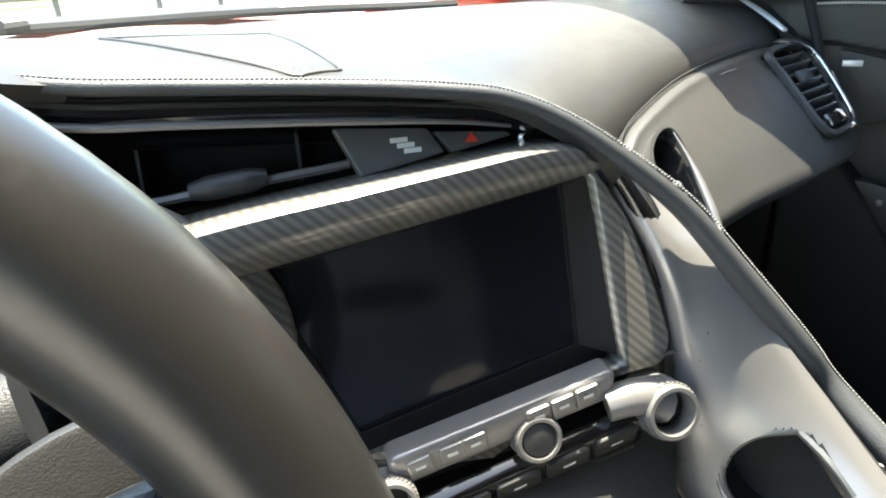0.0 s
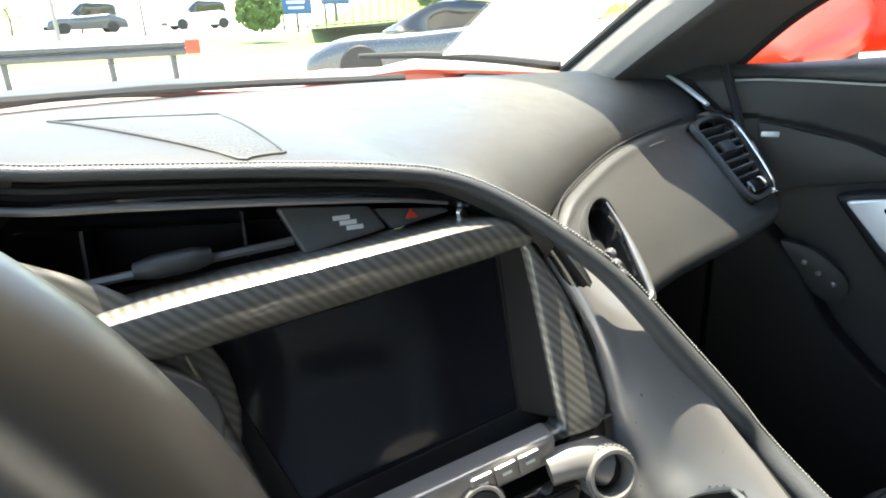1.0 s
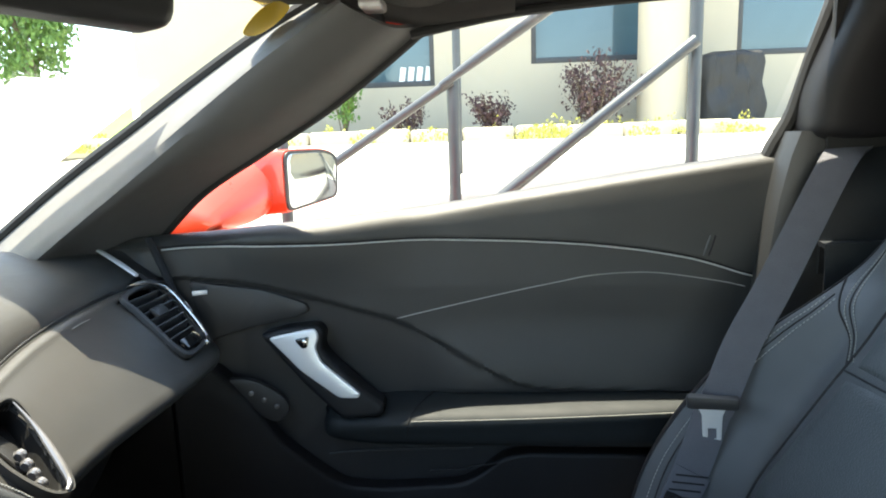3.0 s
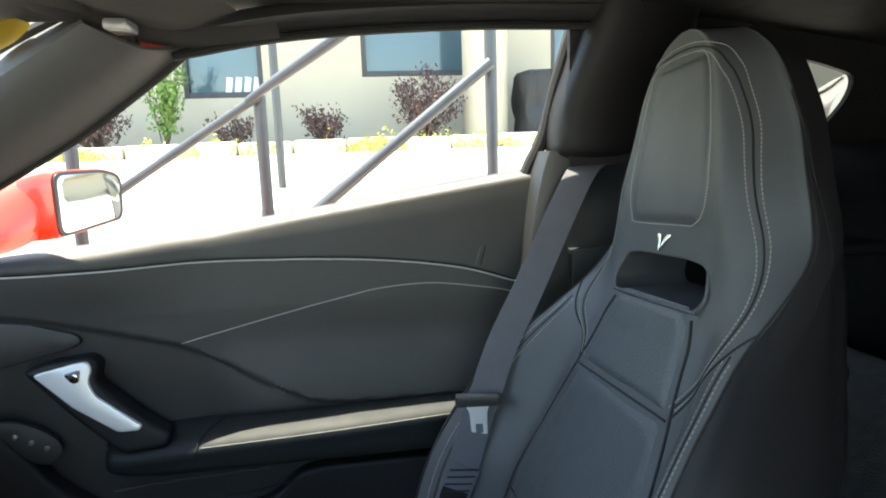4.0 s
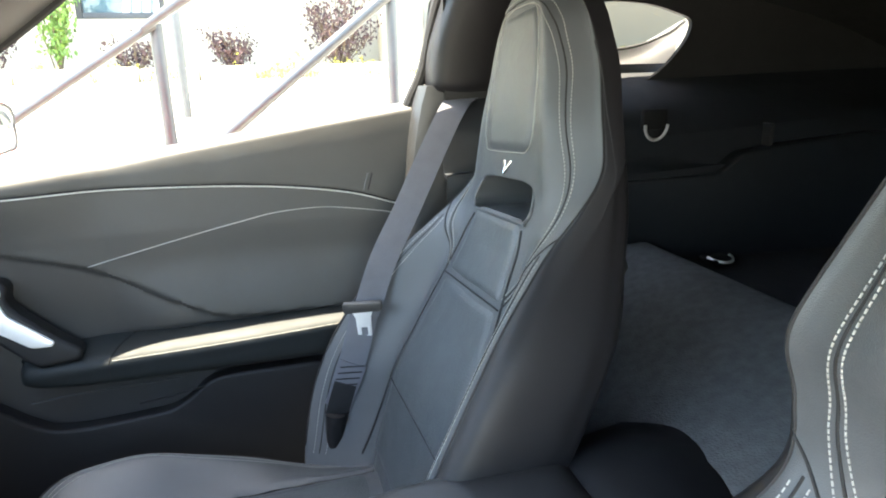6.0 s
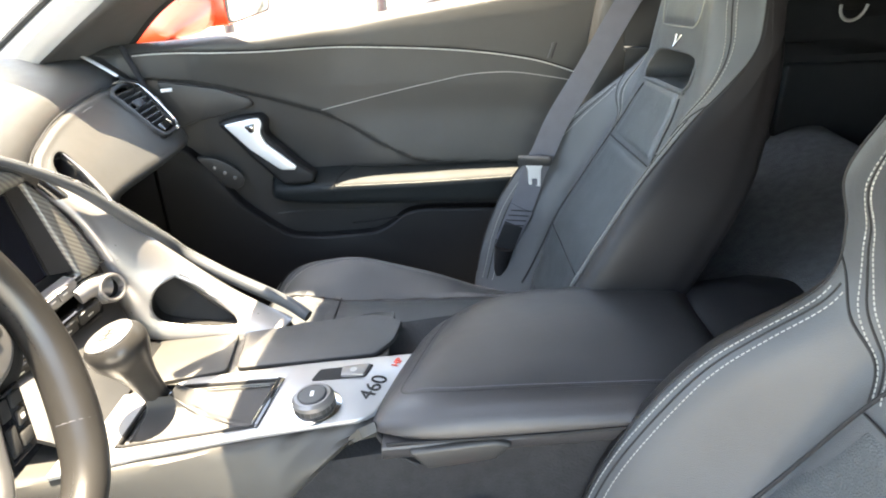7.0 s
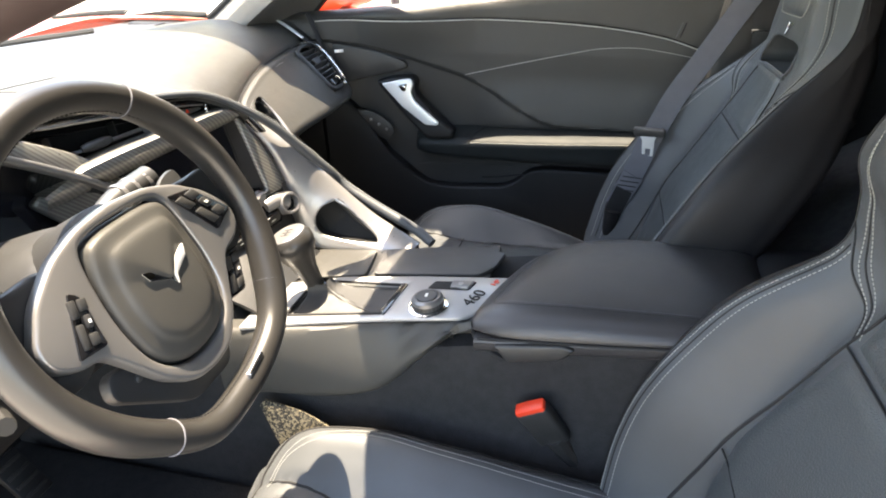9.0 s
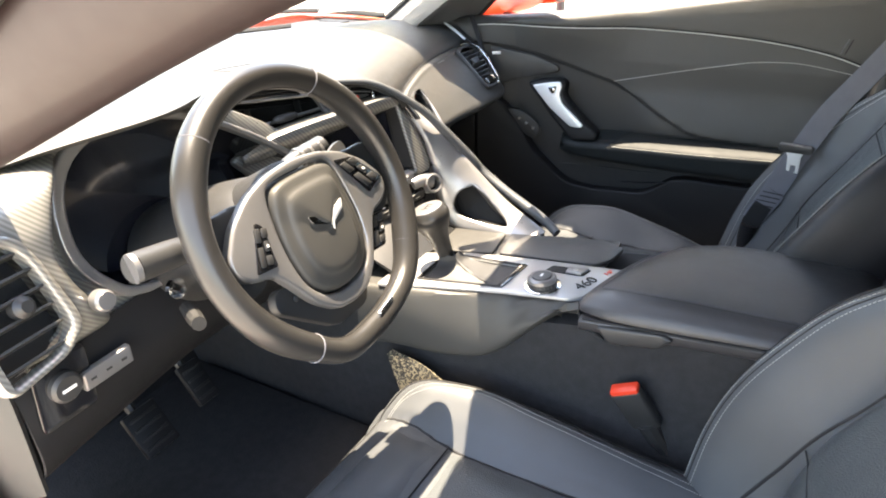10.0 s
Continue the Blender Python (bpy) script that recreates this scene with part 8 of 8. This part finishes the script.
def guard_rail():
    t = thing("guard_rail", "grey steel guard rail along the lot with a red end marker", "guard rail")
    beam = [(-6, 15.2), (0, 14.6), (5.2, 13.4)]
    part("beam", thick(net([[(x, y - d, z) for x, y in beam] for z, d in ((0.86, 0.0), (0.82, 0.05), (0.76, 0.05), (0.73, 0.0), (0.69, 0.05), (0.63, 0.05), (0.59, 0.0))], 14, 20), 0.008), M_STEEL, t)
    for x, y in ((-4, 15.1), (-2, 14.9), (0.2, 14.65), (2.2, 14.2), (3.9, 13.8), (5.0, 13.5)):
        part("post", box((x, y + 0.05, 0.4), (0.1, 0.12, 0.7), bevel=0.01), M_STEEL, t)
    part("end_marker", box((5.35, 13.35, 0.74), (0.3, 0.1, 0.3), bevel=0.06, seg=3), M_REDP, t, "red rounded end piece")


guard_rail()


def fence():
    t = thing("tube_fence", "thin dark tube railing at the foot of the hill", "railing")
    a, b = Vector((13.2, 21.5, 0.95)), Vector((21.0, 20.2, 1.15))
    for z in (0.0, 0.85):
        part("rail", tube([a + Vector((0, 0, 0.1 + z)), b + Vector((0, 0, 0.1 + z))], 0.025, sides=6), M_STEEL, t)
    for k in range(22):
        p = a.lerp(b, k / 21)
        part("baluster", tube([p, p + Vector((0, 0, 0.95))], 0.018, n=2, sides=6), M_STEEL, t)


fence()


def parked_car(origin, yaw, paint, label, suv=False):
    t = thing("parked_car", label, "car")
    m = Matrix.Translation(origin) @ Matrix.Rotation(radians(yaw), 4, "Z")
    L, H = 4.5, (1.7 if suv else 1.25)
    hood = 1.0 if suv else 0.82
    prof = [(-L / 2, 0.45, 0.75), (-L / 2 + 0.1, 0.8, 0.85), (-1.3, hood + 0.12, 0.9), (-0.9, hood + 0.1, 0.9), (0.6, hood, 0.92), (1.6, hood - 0.05, 0.9), (L / 2 - 0.15, hood - 0.25, 0.8), (L / 2, 0.45, 0.7)]
    rows = [[m @ Vector((x, -w, 0.25)), m @ Vector((x, -w - 0.03, h * 0.7)), m @ Vector((x, -w * 0.93, h * 0.96)), m @ Vector((x, -w * 0.5, h)), m @ Vector((x, w * 0.5, h)), m @ Vector((x, w * 0.93, h * 0.96)), m @ Vector((x, w + 0.03, h * 0.7)), m @ Vector((x, w, 0.25))] for x, h, w in prof]
    part("body", net(rows, 50, 50), paint, t, "car body panels")
    cab = [(-1.7, hood + 0.1, 0.8), (-1.0 if not suv else -1.6, H - 0.08, 0.62), (-0.3, H, 0.6), (0.2, H - 0.04, 0.6), (1.0, hood + 0.02, 0.78)]
    rows = [[m @ Vector((x, -w, hood + 0.02)), m @ Vector((x, -w * (0.95 if z < hood + 0.2 else 0.98), z * 0.98)), m @ Vector((x, -w * 0.6, z)), m @ Vector((x, w * 0.6, z)), m @ Vector((x, w * (0.95 if z < hood + 0.2 else 0.98), z * 0.98)), m @ Vector((x, w, hood + 0.02))] for x, z, w in cab]
    part("cabin", net(rows, 30, 30), M_GLOSS, t, "dark glazed cabin")
    part("roof", net([[m @ Vector((x, y * 0.6, z + 0.012)) for y in (-0.9, -0.3, 0.3, 0.9)] for x, z in ((-1.0 if not suv else -1.6, H - 0.06), (-0.3, H), (0.2, H - 0.03))], 10, 10), paint, t)
    for x in (-1.35, 1.35):
        for s in (-1, 1):
            wm = m @ Matrix.Translation((x, s * 0.86, 0.33)) @ Matrix.Rotation(radians(90), 4, "X")
            w = part("wheel", lathe([(0.2, -0.11), (0.31, -0.11), (0.335, -0.06), (0.335, 0.06), (0.31, 0.11), (0.2, 0.11)], wm, 28), M_RUBBER, t, "black tyre")
            part("rim", lathe([(0.21, -0.09), (0.22, 0.0), (0.21, 0.09), (0.06, 0.1)], wm, 20), M_SILVER, w)
    for s in (-1, 1):
        part("headlight", box((0, 0, 0), (0.2, 0.3, 0.1), m=m @ Matrix.Translation((L / 2 - 0.25, s * 0.62, hood - 0.2)), bevel=0.03), M_CHROME, t)
    return t


parked_car((7.6, 8.4, 0.06), 140, M_CARGREY, "dark grey sports car parked ahead of the windscreen")
parked_car((19, 44, 1.2), 175, M_CARWHITE, "white sport utility car on the road", suv=True)
parked_car((12.5, 45.5, 1.2), 175, M_CARGREY, "dark car on the road", suv=True)


def signs():
    t = thing("billboard", "dark navy advertising board on a tall post", "billboard")
    m = axes((32.5, 29.3, 6.7), (0.66, -0.75, 0), (0, 0, 1)) @ Matrix.Diagonal((1.42, 1.42, 1.0, 1.0))
    part("board", box((0, 0, 0), (4.0, 1.35, 0.15), m=m, bevel=0.02), M_NAVY, t, "navy printed board")
    part("post", tube([(32.6, 29.4, 2), (32.6, 29.4, 5.9)], 0.2, n=2, sides=10), M_WINFRAME, t)
    for x, y, w, mt in ((-1.3, 0.2, 0.9, M_WHITE), (-1.0, -0.15, 1.4, M_REDP), (1.0, 0.2, 1.3, M_WHITE), (0.9, -0.12, 1.2, M_SILVER), (0.9, -0.35, 1.2, M_SILVER)):
        part("print_bar", box((0, 0, 0), (w, 0.16, 0.01), m=m @ Matrix.Translation((x, y, 0.082)), bevel=0), mt, t)
    for x, y, z, w, h, mt, label in ((20.0, 34.8, 4.3, 1.5, 1.15, M_GREENSIGN, "green road direction sign on a post"), (13.2, 37.8, 4.3, 1.9, 1.7, M_GREENSIGN, "large green road sign"), (18.1, 27.6, 3.75, 1.3, 0.85, M_CARWHITE, "white shop sign on a pole"), (17.9, 26.4, 2.35, 1.3, 0.75, M_BLUE, "blue sign panel on the verge"), (16.4, 27.4, 2.0, 1.4, 0.8, M_BLUE, "blue skip by the road")):
        s = thing("road_sign", label, "sign")
        mm = axes((x, y, z), (0.9, -0.43, 0), (0, 0, 1))
        part("panel", box((0, 0, 0), (w, h, 0.08), m=mm, bevel=0.02), mt, s)
        part("print_bar", box((0, 0, 0), (w * 0.6, h * 0.14, 0.01), m=mm @ Matrix.Translation((0, h * 0.15, 0.046)), bevel=0), M_WHITE if mt != M_CARWHITE else M_BLUE, s)
        part("print_bar", box((0, 0, 0), (w * 0.5, h * 0.12, 0.01), m=mm @ Matrix.Translation((0, -h * 0.15, 0.046)), bevel=0), M_WHITE if mt != M_CARWHITE else M_BLUE, s)
        part("post", tube([(x, y, 0.8), (x, y, z - h / 2)], 0.06, n=2, sides=8), M_STEEL, s)
    for x, y in ((25.5, 24.5), (8.5, 36)):
        p = thing("lamp_post", "slim pale lamp post", "lamp post")
        part("pole", tube([(x, y, 0.8), (x, y, 9)], [0.1, 0.06], n=3, sides=8), M_SILVER, p)


signs()
